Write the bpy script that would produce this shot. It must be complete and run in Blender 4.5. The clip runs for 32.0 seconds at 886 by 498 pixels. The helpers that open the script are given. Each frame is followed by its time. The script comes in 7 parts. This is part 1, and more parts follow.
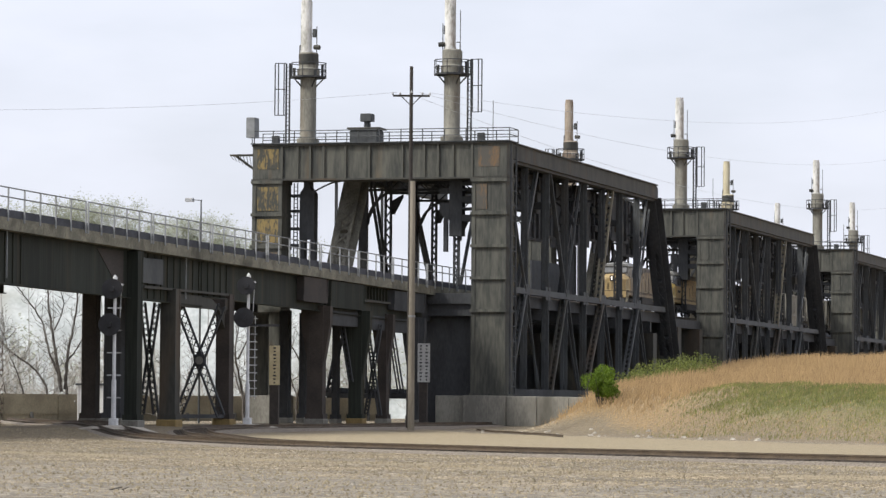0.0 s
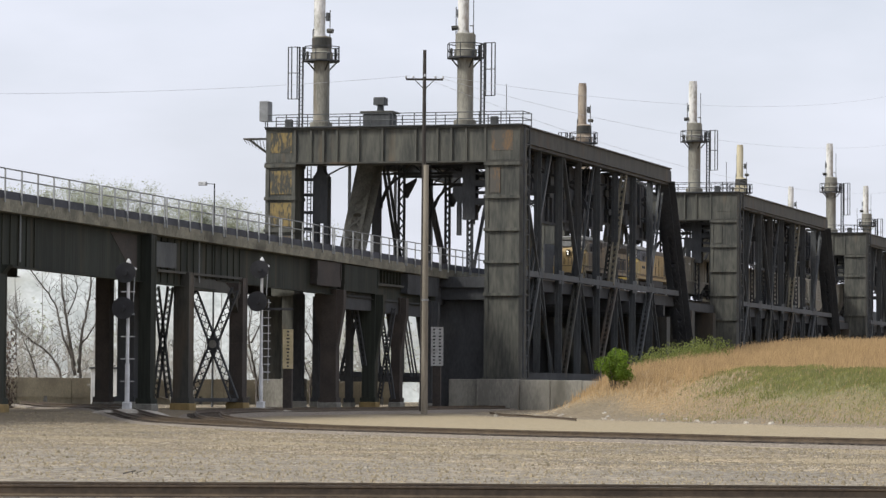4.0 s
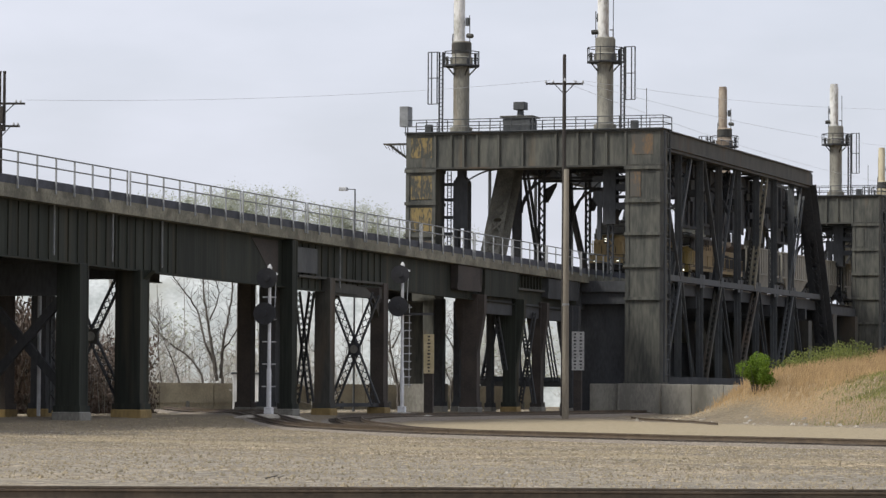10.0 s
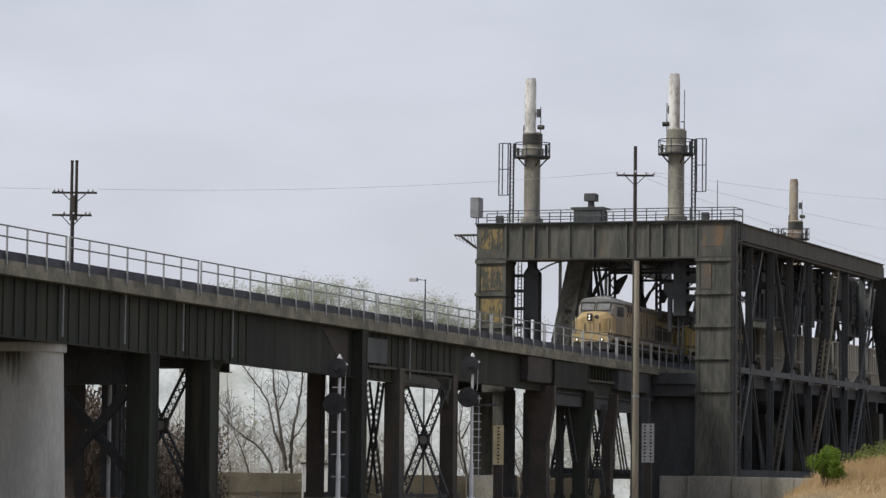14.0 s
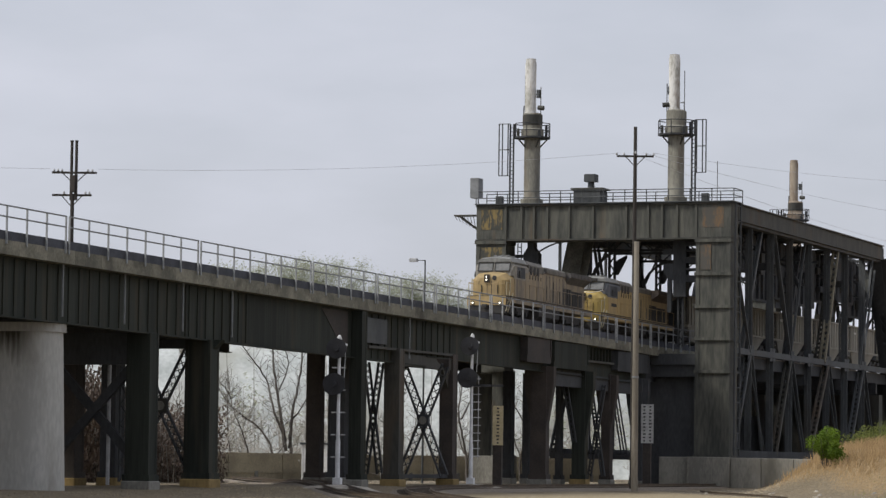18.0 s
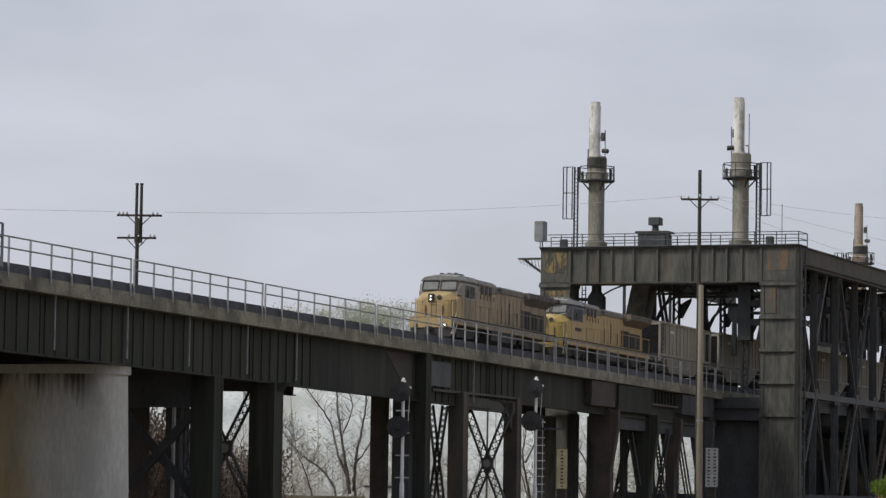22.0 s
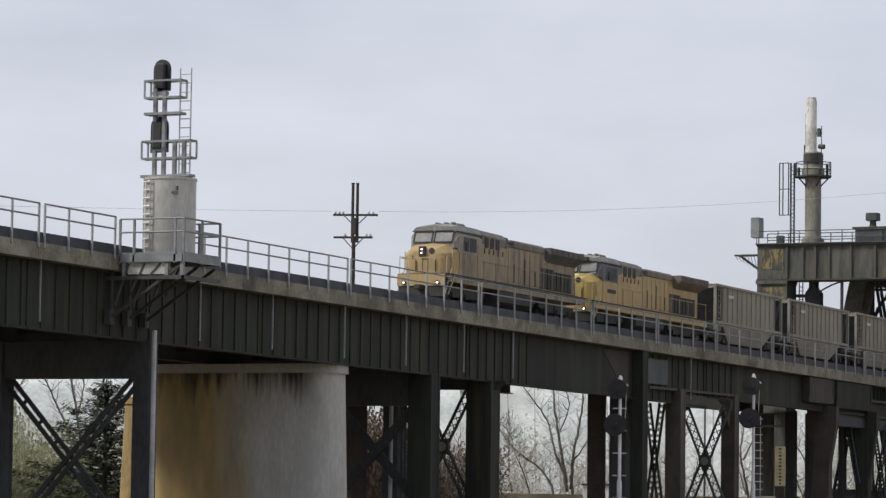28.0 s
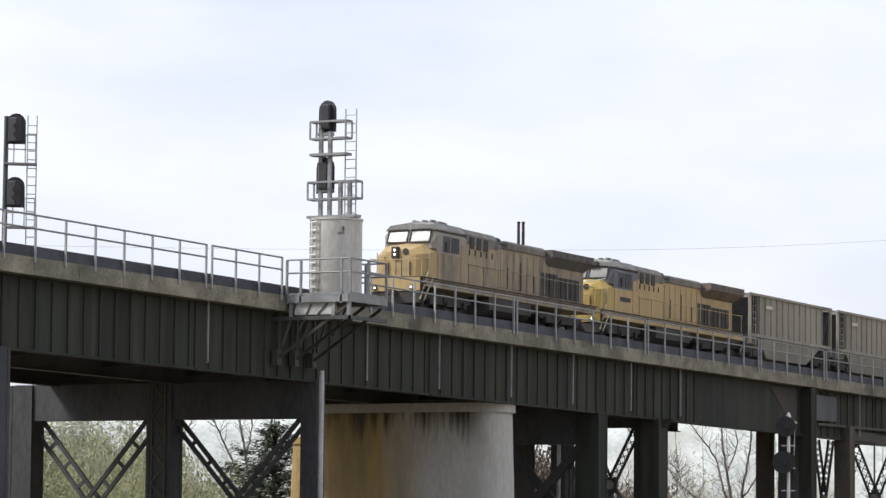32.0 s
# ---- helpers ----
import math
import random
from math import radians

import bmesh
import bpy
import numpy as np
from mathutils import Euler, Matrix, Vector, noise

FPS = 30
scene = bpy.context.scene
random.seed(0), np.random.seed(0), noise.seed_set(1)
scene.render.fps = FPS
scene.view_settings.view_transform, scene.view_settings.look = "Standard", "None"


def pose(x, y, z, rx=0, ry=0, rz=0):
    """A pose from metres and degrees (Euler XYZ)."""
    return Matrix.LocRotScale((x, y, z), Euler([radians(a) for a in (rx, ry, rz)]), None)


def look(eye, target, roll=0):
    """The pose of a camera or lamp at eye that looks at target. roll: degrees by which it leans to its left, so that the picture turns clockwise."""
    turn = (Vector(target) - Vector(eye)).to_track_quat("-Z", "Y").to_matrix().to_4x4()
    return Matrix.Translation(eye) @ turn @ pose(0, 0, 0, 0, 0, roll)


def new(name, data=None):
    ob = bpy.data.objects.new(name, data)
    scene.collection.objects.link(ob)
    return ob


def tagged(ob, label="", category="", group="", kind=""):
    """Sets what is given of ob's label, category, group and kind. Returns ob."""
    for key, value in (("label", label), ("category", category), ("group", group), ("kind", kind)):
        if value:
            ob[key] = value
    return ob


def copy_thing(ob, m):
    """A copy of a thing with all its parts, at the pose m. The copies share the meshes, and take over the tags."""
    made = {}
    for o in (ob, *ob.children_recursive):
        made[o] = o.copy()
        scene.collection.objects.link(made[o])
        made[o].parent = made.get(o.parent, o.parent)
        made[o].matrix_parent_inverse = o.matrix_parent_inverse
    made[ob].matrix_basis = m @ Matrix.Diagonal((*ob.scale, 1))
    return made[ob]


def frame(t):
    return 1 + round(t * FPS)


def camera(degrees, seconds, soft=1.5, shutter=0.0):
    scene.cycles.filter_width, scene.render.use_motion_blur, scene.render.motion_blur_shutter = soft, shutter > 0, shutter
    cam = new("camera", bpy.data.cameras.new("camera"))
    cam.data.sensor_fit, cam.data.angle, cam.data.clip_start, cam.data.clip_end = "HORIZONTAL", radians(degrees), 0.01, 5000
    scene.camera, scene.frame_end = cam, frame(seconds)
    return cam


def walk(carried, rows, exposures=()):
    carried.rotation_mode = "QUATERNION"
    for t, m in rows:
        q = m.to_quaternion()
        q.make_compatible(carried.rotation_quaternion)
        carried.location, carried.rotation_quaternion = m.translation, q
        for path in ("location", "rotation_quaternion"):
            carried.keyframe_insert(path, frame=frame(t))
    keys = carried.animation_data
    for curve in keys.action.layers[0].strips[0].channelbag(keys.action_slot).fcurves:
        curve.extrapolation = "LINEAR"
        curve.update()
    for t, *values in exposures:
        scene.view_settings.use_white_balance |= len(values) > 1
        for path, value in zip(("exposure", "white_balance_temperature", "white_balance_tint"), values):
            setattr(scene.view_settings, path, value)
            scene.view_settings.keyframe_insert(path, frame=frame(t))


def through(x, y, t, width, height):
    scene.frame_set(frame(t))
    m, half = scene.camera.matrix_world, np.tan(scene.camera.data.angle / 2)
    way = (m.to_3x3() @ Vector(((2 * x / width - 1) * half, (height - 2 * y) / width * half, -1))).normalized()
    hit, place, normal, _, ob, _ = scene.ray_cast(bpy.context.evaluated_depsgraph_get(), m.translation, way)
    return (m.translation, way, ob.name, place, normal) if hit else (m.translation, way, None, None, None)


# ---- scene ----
# World: x across the railway (the bridge's outer edge is x = 0), y along it towards the bridge, z up.
EYE = (73.093, -269.823, 1.7)
cam = camera(14.886, 32.0, soft=1.4)
PATH = (  # seconds, yaw, pitch, roll
    (0.0, 16.219, 2.626, 0.450),
    (0.5, 16.291, 2.738, 0.533),
    (1.0, 16.221, 2.836, 0.492),
    (1.5, 16.207, 2.798, 0.574),
    (2.0, 16.272, 2.586, 0.625),
    (2.5, 16.038, 2.231, 0.566),
    (3.0, 16.206, 2.334, 0.372),
    (3.5, 16.338, 2.331, 0.377),
    (5.5, 16.768, 2.455, 0.535),
    (6.0, 16.860, 2.457, 0.573),
    (6.5, 16.822, 2.724, 0.470),
    (7.0, 17.172, 2.762, 0.509),
    (7.5, 17.840, 2.638, 0.360),
    (8.0, 17.905, 2.750, 0.312),
    (8.5, 18.004, 3.060, 0.364),
    (9.0, 18.293, 3.029, 0.374),
    (9.5, 18.508, 2.675, 0.342),
    (10.0, 18.817, 2.411, 0.327),
    (10.5, 18.720, 2.695, 0.475),
    (11.0, 18.589, 2.642, 0.570),
    (11.5, 18.855, 2.660, 0.527),
    (12.0, 18.983, 2.812, 0.621),
    (12.5, 19.206, 2.828, 0.328),
    (13.0, 19.411, 3.369, 0.405),
    (13.5, 19.728, 3.744, 0.572),
    (14.0, 20.019, 3.936, 0.685),
    (14.5, 20.351, 3.566, 0.624),
    (16.5, 20.686, 4.169, 0.782),
    (17.0, 20.322, 4.012, 0.658),
    (17.5, 20.045, 3.801, 0.833),
    (18.0, 20.012, 3.607, 0.768),
    (18.5, 20.152, 3.659, 0.763),
    (19.0, 20.311, 3.522, 0.579),
    (19.5, 20.074, 4.021, 0.458),
    (20.0, 20.003, 3.725, 0.701),
    (20.5, 20.304, 3.879, 0.757),
    (21.0, 20.353, 3.921, 0.837),
    (21.5, 20.816, 3.946, 0.777),
    (22.0, 21.109, 4.318, 0.901),
    (22.5, 21.416, 4.198, 1.030),
    (23.0, 21.734, 4.019, 0.934),
    (23.5, 21.766, 4.062, 0.945),
    (24.0, 21.950, 4.062, 1.153),
    (24.5, 22.454, 3.908, 1.048),
    (25.0, 22.866, 4.184, 1.321),
    (25.5, 23.330, 3.823, 1.210),
    (26.0, 23.672, 3.948, 1.128),
    (26.5, 24.032, 4.146, 1.026),
    (28.5, 24.926, 4.180, 0.833),
    (29.0, 25.085, 4.126, 0.976),
    (29.5, 25.309, 4.314, 0.970),
    (30.0, 25.664, 4.628, 0.995),
    (30.5, 26.803, 4.151, 0.673),
    (31.0, 26.984, 4.074, 0.392),
    (31.5, 27.212, 4.526, 0.563),
    (32.0, 27.580, 4.855, 0.506),
)


def aim(yaw, pitch, roll):
    return pose(*EYE, 0, 0, yaw) @ pose(0, 0, 0, 90 + pitch) @ pose(0, 0, 0, 0, 0, roll)


EXPOSURES = ((0.0, 0.20), (0.8, 0.18), (3.5, 0.12), (6.0, 0.06), (7.0, 0.11), (8.0, 0.0), (9.0, 0.0), (13.0, -0.14), (16.5, -0.36), (17.5, -0.33), (20.0, -0.27), (22.0, -0.38), (23.0, -0.40), (26.0, -0.30), (29.0, -0.14), (30.0, -0.12), (30.6, 0.22), (32.0, 0.30))
walk(cam, [(t, aim(a, b, c)) for t, a, b, c in PATH], exposures=EXPOSURES)

# ---- light ----
SUN_ELEVATION, SUN_AZIMUTH = 46.0, 232.0  # azimuth clockwise from +y
world = bpy.data.worlds.new("sky")
scene.world = world
world.use_nodes = True
wn, wl = world.node_tree.nodes, world.node_tree.links
wn.clear()
w_out, w_bg = wn.new("ShaderNodeOutputWorld"), wn.new("ShaderNodeBackground")
w_sky, w_mix, w_noise = wn.new("ShaderNodeTexSky"), wn.new("ShaderNodeMix"), wn.new("ShaderNodeTexNoise")
w_map, w_co, w_ramp = wn.new("ShaderNodeMapping"), wn.new("ShaderNodeTexCoord"), wn.new("ShaderNodeValToRGB")
w_sky.sky_type, w_sky.sun_disc = "NISHITA", False
w_sky.sun_elevation, w_sky.sun_rotation = radians(SUN_ELEVATION), radians(SUN_AZIMUTH)
w_sky.air_density, w_sky.dust_density = 1.0, 3.0
w_mix.data_type = "RGBA"
w_mix.inputs[7].default_value = (7.45, 7.7, 8.7, 1)
w_noise.inputs["Scale"].default_value, w_noise.inputs["Detail"].default_value = 7.0, 5.0
w_map.inputs["Scale"].default_value = (1.0, 1.0, 3.0)
w_ramp.color_ramp.elements[0].position, w_ramp.color_ramp.elements[0].color = 0.30, (0.66, 0.66, 0.66, 1)
w_ramp.color_ramp.elements[1].position, w_ramp.color_ramp.elements[1].color = 0.72, (0.97, 0.97, 0.97, 1)
wl.new(w_co.outputs["Generated"], w_map.inputs["Vector"])
wl.new(w_map.outputs["Vector"], w_noise.inputs["Vector"])
wl.new(w_noise.outputs["Fac"], w_ramp.inputs["Fac"])
wl.new(w_ramp.outputs["Color"], w_mix.inputs[0])
wl.new(w_sky.outputs["Color"], w_mix.inputs[6])
wl.new(w_mix.outputs[2], w_bg.inputs["Color"])
wl.new(w_bg.outputs["Background"], w_out.inputs["Surface"])
w_bg.inputs["Strength"].default_value = 0.112
sun = new("sun", bpy.data.lights.new("sun", "SUN"))
sun.data.energy, sun.data.angle, sun.data.color = 3.4, radians(13.0), (1.0, 0.97, 0.90)
sun.matrix_world = look((0, 0, 0), (-math.sin(radians(SUN_AZIMUTH)), -math.cos(radians(SUN_AZIMUTH)), -math.tan(radians(SUN_ELEVATION))))
# ---- materials ----
def surface(name, base, dark, scale=1.0, rough=0.8, metal=0.0, bump=0.25, fine=14.0, spread=(0.35, 0.68), third=None, third_at=(0.60, 0.72), third_scale=0.35,
            vary=0.0, streak=1.0, island=False):
    """Two colours mixed by a broad and a fine noise, an optional third one in stains, and relief."""
    m = bpy.data.materials.new(name)
    m.use_nodes = True
    n, l = m.node_tree.nodes, m.node_tree.links
    b = n["Principled BSDF"]
    co = n.new("ShaderNodeTexCoord")
    mp = n.new("ShaderNodeMapping")
    mp.inputs["Scale"].default_value = (1, 1, streak)
    l.new(co.outputs["Object"], mp.inputs["Vector"])
    big, small = n.new("ShaderNodeTexNoise"), n.new("ShaderNodeTexNoise")
    big.inputs["Scale"].default_value, big.inputs["Detail"].default_value = scale, 6
    small.inputs["Scale"].default_value, small.inputs["Detail"].default_value = fine, 4
    for k in (big, small):
        l.new(mp.outputs["Vector"], k.inputs["Vector"])
    add = n.new("ShaderNodeMath")
    add.operation = "MULTIPLY_ADD"
    add.inputs[1].default_value, add.inputs[2].default_value = 0.6, -0.30
    l.new(small.outputs["Fac"], add.inputs[0])
    tot = n.new("ShaderNodeMath")
    l.new(add.outputs[0], tot.inputs[0])
    l.new(big.outputs["Fac"], tot.inputs[1])
    ramp = n.new("ShaderNodeValToRGB")
    ramp.color_ramp.elements[0].position, ramp.color_ramp.elements[0].color = spread[0], (*dark, 1)
    ramp.color_ramp.elements[1].position, ramp.color_ramp.elements[1].color = spread[1], (*base, 1)
    l.new(tot.outputs[0], ramp.inputs["Fac"])
    col = ramp.outputs["Color"]
    if third:
        st = n.new("ShaderNodeTexNoise")
        st.inputs["Scale"].default_value, st.inputs["Detail"].default_value = third_scale, 5
        l.new(mp.outputs["Vector"], st.inputs["Vector"])
        r2 = n.new("ShaderNodeValToRGB")
        r2.color_ramp.elements[0].position, r2.color_ramp.elements[1].position = third_at
        l.new(st.outputs["Fac"], r2.inputs["Fac"])
        mx = n.new("ShaderNodeMix")
        mx.data_type = "RGBA"
        mx.inputs[7].default_value = (*third, 1)
        l.new(r2.outputs["Color"], mx.inputs[0])
        l.new(col, mx.inputs[6])
        col = mx.outputs[2]
    if vary:
        ob = n.new("ShaderNodeNewGeometry" if island else "ShaderNodeObjectInfo")
        hsv = n.new("ShaderNodeHueSaturation")
        rng = n.new("ShaderNodeMapRange")
        rng.inputs["To Min"].default_value, rng.inputs["To Max"].default_value = 1 - vary, 1 + vary
        l.new(ob.outputs["Random Per Island" if island else "Random"], rng.inputs["Value"])
        l.new(rng.outputs["Result"], hsv.inputs["Value"])
        l.new(col, hsv.inputs["Color"])
        col = hsv.outputs["Color"]
    l.new(col, b.inputs["Base Color"])
    b.inputs["Roughness"].default_value, b.inputs["Metallic"].default_value = rough, metal
    if bump:
        bp = n.new("ShaderNodeBump")
        bp.inputs["Strength"].default_value, bp.inputs["Distance"].default_value = bump, 0.03
        l.new(tot.outputs[0], bp.inputs["Height"])
        l.new(bp.outputs["Normal"], b.inputs["Normal"])
    return m


def leafy(name, base, dark, through=0.5, vary=0.3):
    """Leaf faces that let part of the light through."""
    m = surface(name, base, dark, 0.8, 0.8, 0.0, 0.0, 5.0, vary=vary, island=True)
    n, l = m.node_tree.nodes, m.node_tree.links
    b = n["Principled BSDF"]
    tr, mx = n.new("ShaderNodeBsdfTranslucent"), n.new("ShaderNodeMixShader")
    l.new(b.inputs["Base Color"].links[0].from_socket, tr.inputs["Color"])
    mx.inputs[0].default_value = through
    l.new(b.outputs[0], mx.inputs[1])
    l.new(tr.outputs[0], mx.inputs[2])
    l.new(mx.outputs[0], n["Material Output"].inputs["Surface"])
    return m


def glowing(name, colour, power):
    m = bpy.data.materials.new(name)
    m.use_nodes = True
    b = m.node_tree.nodes["Principled BSDF"]
    b.inputs["Base Color"].default_value = (*colour, 1)
    b.inputs["Emission Color"].default_value, b.inputs["Emission Strength"].default_value = (*colour, 1), power
    return m


STEEL = surface("weathered_dark_steel", (0.062, 0.060, 0.050), (0.029, 0.0295, 0.026), 0.6, 0.75, 0.0, 0.25, 6.0, third=(0.080, 0.054, 0.032), third_at=(0.56, 0.76), third_scale=0.35, streak=0.22)
STEEL_BLACK = surface("sooty_black_steel", (0.064, 0.067, 0.071), (0.038, 0.040, 0.043), 0.5, 0.75, 0.0, 0.2, 6.0, streak=0.35)
STEEL_GREY = surface("grey_painted_steel", (0.073, 0.079, 0.082), (0.043, 0.047, 0.050), 0.45, 0.7, 0.0, 0.2, 5.0, streak=0.35, third=(0.055, 0.047, 0.036), third_at=(0.6, 0.8))
GALV = surface("galvanised_steel", (0.24, 0.25, 0.255), (0.165, 0.172, 0.176), 1.5, 0.6, 0.1, 0.05, 10.0)
PORTAL = surface("streaked_portal_paint", (0.095, 0.094, 0.077), (0.034, 0.036, 0.032), 0.8, 0.75, 0.0, 0.2, 5.0, spread=(0.34, 0.66), third=(0.105, 0.076, 0.045), third_at=(0.60, 0.74), third_scale=0.5, streak=0.18)
GIRDER = surface("black_green_girder_paint", (0.040, 0.045, 0.037), (0.021, 0.024, 0.020), 0.5, 0.7, 0.0, 0.2, 6.0, third=(0.060, 0.052, 0.037), third_at=(0.52, 0.78), third_scale=1.3, streak=0.06)
POST_GREY = surface("pale_galvanised_post", (0.35, 0.36, 0.365), (0.25, 0.26, 0.265), 1.5, 0.6, 0.1, 0.05, 10.0)
for dull, gloss in ((GIRDER, 0.15), (STEEL_BLACK, 0.3)):
    dull.node_tree.nodes["Principled BSDF"].inputs["Specular IOR Level"].default_value = gloss
CONCRETE = surface("weathered_concrete", (0.27, 0.26, 0.23), (0.15, 0.145, 0.125), 0.35, 0.9, 0.0, 0.3, 8.0, third=(0.10, 0.09, 0.075), third_at=(0.58, 0.8), third_scale=0.22, streak=0.4)


RUST_GREY_DARK = surface("rust_bled_black_steel", (0.050, 0.040, 0.034), (0.028, 0.024, 0.022), 0.5, 0.8, 0.0, 0.2, 6.0)
RUST_GREY = surface("rust_bled_grey_steel", (0.105, 0.092, 0.075), (0.055, 0.047, 0.038), 0.6, 0.8, 0.0, 0.2, 6.0, third=(0.10, 0.065, 0.04), third_at=(0.5, 0.7))
STACK_OCHRE_DULL = surface("dull_cream_paint", (0.26, 0.235, 0.17), (0.14, 0.125, 0.09), 0.9, 0.8, 0.0, 0.15, 8.0, streak=0.25)


# ---- building helpers ----
class Shape:
    """Collects faces for one mesh."""

    def __init__(self):
        self.v, self.f = [], []

    def add(self, verts, faces):
        k = len(self.v)
        self.v.extend(tuple(p) for p in verts)
        self.f.extend(tuple(i + k for i in f) for f in faces)
        return self

    def box(self, x0, x1, y0, y1, z0, z1, c=0.0):
        """A box; c cuts its upright edges and the top rim."""
        if c <= 0:
            v = [(x, y, z) for z in (z0, z1) for x, y in ((x0, y0), (x1, y0), (x1, y1), (x0, y1))]
            return self.add(v, [(3, 2, 1, 0), (4, 5, 6, 7), (0, 1, 5, 4), (1, 2, 6, 5), (2, 3, 7, 6), (3, 0, 4, 7)])
        ring = [(x0 + c, y0), (x1 - c, y0), (x1, y0 + c), (x1, y1 - c), (x1 - c, y1), (x0 + c, y1), (x0, y1 - c), (x0, y0 + c)]
        mx, my = (x0 + x1) / 2, (y0 + y1) / 2
        sx, sy = max(0.0, 1 - 2 * c / max(1e-6, x1 - x0)), max(0.0, 1 - 2 * c / max(1e-6, y1 - y0))
        v = [(x, y, z0) for x, y in ring] + [(x, y, z1 - c) for x, y in ring] + [(mx + (x - mx) * sx, my + (y - my) * sy, z1) for x, y in ring]
        f = [tuple(range(7, -1, -1)), tuple(range(16, 24))]
        for r in (0, 8):
            f += [(r + i, r + (i + 1) % 8, r + 8 + (i + 1) % 8, r + 8 + i) for i in range(8)]
        return self.add(v, f)

    def beam(self, p, q, w, h, up=(0, 0, 1)):
        """A bar of w across and h high from p to q."""
        p, q = Vector(p), Vector(q)
        d = (q - p).normalized()
        s = d.cross(Vector(up))
        if s.length < 1e-4:
            s = d.cross(Vector((1, 0, 0)))
        s.normalize()
        t = s.cross(d)
        v = [e + s * a * w / 2 + t * b * h / 2 for e in (p, q) for a, b in ((-1, -1), (1, -1), (1, 1), (-1, 1))]
        return self.add(v, [(0, 1, 2, 3), (7, 6, 5, 4), (0, 4, 5, 1), (1, 5, 6, 2), (2, 6, 7, 3), (3, 7, 4, 0)])

    def rod(self, p, q, r, n=8, r2=None):
        p, q = Vector(p), Vector(q)
        d = (q - p).normalized()
        s = d.cross(Vector((0, 0, 1)))
        if s.length < 1e-4:
            s = Vector((1, 0, 0))
        s.normalize()
        t = s.cross(d)
        r2 = r if r2 is None else r2
        v = [e + (s * math.cos(2 * math.pi * i / n) + t * math.sin(2 * math.pi * i / n)) * k for e, k in ((p, r), (q, r2)) for i in range(n)]
        return self.add(v, [tuple(range(n)), tuple(range(2 * n - 1, n - 1, -1))] + [(i, n + i, n + (i + 1) % n, (i + 1) % n) for i in range(n)])

    def turned(self, x, y, profile, n=16):
        """A body of revolution about the upright through x, y: rows of radius, z."""
        v = [(x + r * math.cos(2 * math.pi * i / n), y + r * math.sin(2 * math.pi * i / n), z) for r, z in profile for i in range(n)]
        f = [tuple(range(n - 1, -1, -1)), tuple(range((len(profile) - 1) * n, len(profile) * n))]
        for k in range(len(profile) - 1):
            f += [(k * n + i, k * n + (i + 1) % n, (k + 1) * n + (i + 1) % n, (k + 1) * n + i) for i in range(n)]
        return self.add(v, f)

    def prism(self, outline, a, b, axis="x"):
        """An outline of pairs drawn out from a to b along an axis (x: pairs are y, z; y: pairs are x, z; z: pairs are x, y)."""
        n = len(outline)
        put = {"x": lambda p, k: (k, p[0], p[1]), "y": lambda p, k: (p[0], k, p[1]), "z": lambda p, k: (p[0], p[1], k)}[axis]
        v = [put(p, a) for p in outline] + [put(p, b) for p in outline]
        return self.add(v, [tuple(range(n - 1, -1, -1)), tuple(range(n, 2 * n))] + [(i, (i + 1) % n, n + (i + 1) % n, n + i) for i in range(n)])

    def lattice(self, p, q, w, side, chord=0.12, depth=0.3, step=None, lace=0.05, double=False):
        """A laced bar: two chords w apart in the direction side, joined by zigzag lacing."""
        p, q, side = Vector(p), Vector(q), Vector(side).normalized()
        d = q - p
        off = side * (w - chord) / 2
        face = d.normalized().cross(side)
        for k in (-1, 1):
            self.beam(p + off * k, q + off * k, chord, depth, up=face)
        n = max(2, round(d.length / (step or w)))
        for i in range(n):
            k = 1 if i % 2 else -1
            a, b = p + d * (i / n), p + d * ((i + 1) / n)
            self.beam(a + off * k, b - off * k, lace, lace * 0.5, up=face)
            if double:
                self.beam(a - off * k, b + off * k, lace, lace * 0.5, up=face)
        return self

    def mesh(self, name, smooth=False):
        me = bpy.data.meshes.new(name)
        me.from_pydata(self.v, [], self.f)
        me.validate()
        bm = bmesh.new()
        bm.from_mesh(me)
        bmesh.ops.recalc_face_normals(bm, faces=bm.faces)
        bm.to_mesh(me)
        bm.free()
        if smooth:
            me.shade_smooth()
            me.set_sharp_from_angle(angle=radians(40))
        return me


def part(name, shape, material, parent=None, label="", smooth=False):
    ob = new(name, shape.mesh(name, smooth))
    ob.data.materials.append(material)
    if parent is not None:
        ob.parent = parent
    if label:
        ob["label"] = label
    return ob


def thing(name, label, category, group="", kind="", at=None):
    ob = new(name)
    ob.empty_display_size = 0.2
    if at is not None:
        ob.matrix_world = at
    return tagged(ob, label, category, group, kind)


def rail_z(y):
    """Height of the upper track's rails."""
    return 11.78 - 0.0097 * y if y < 0 else 11.78


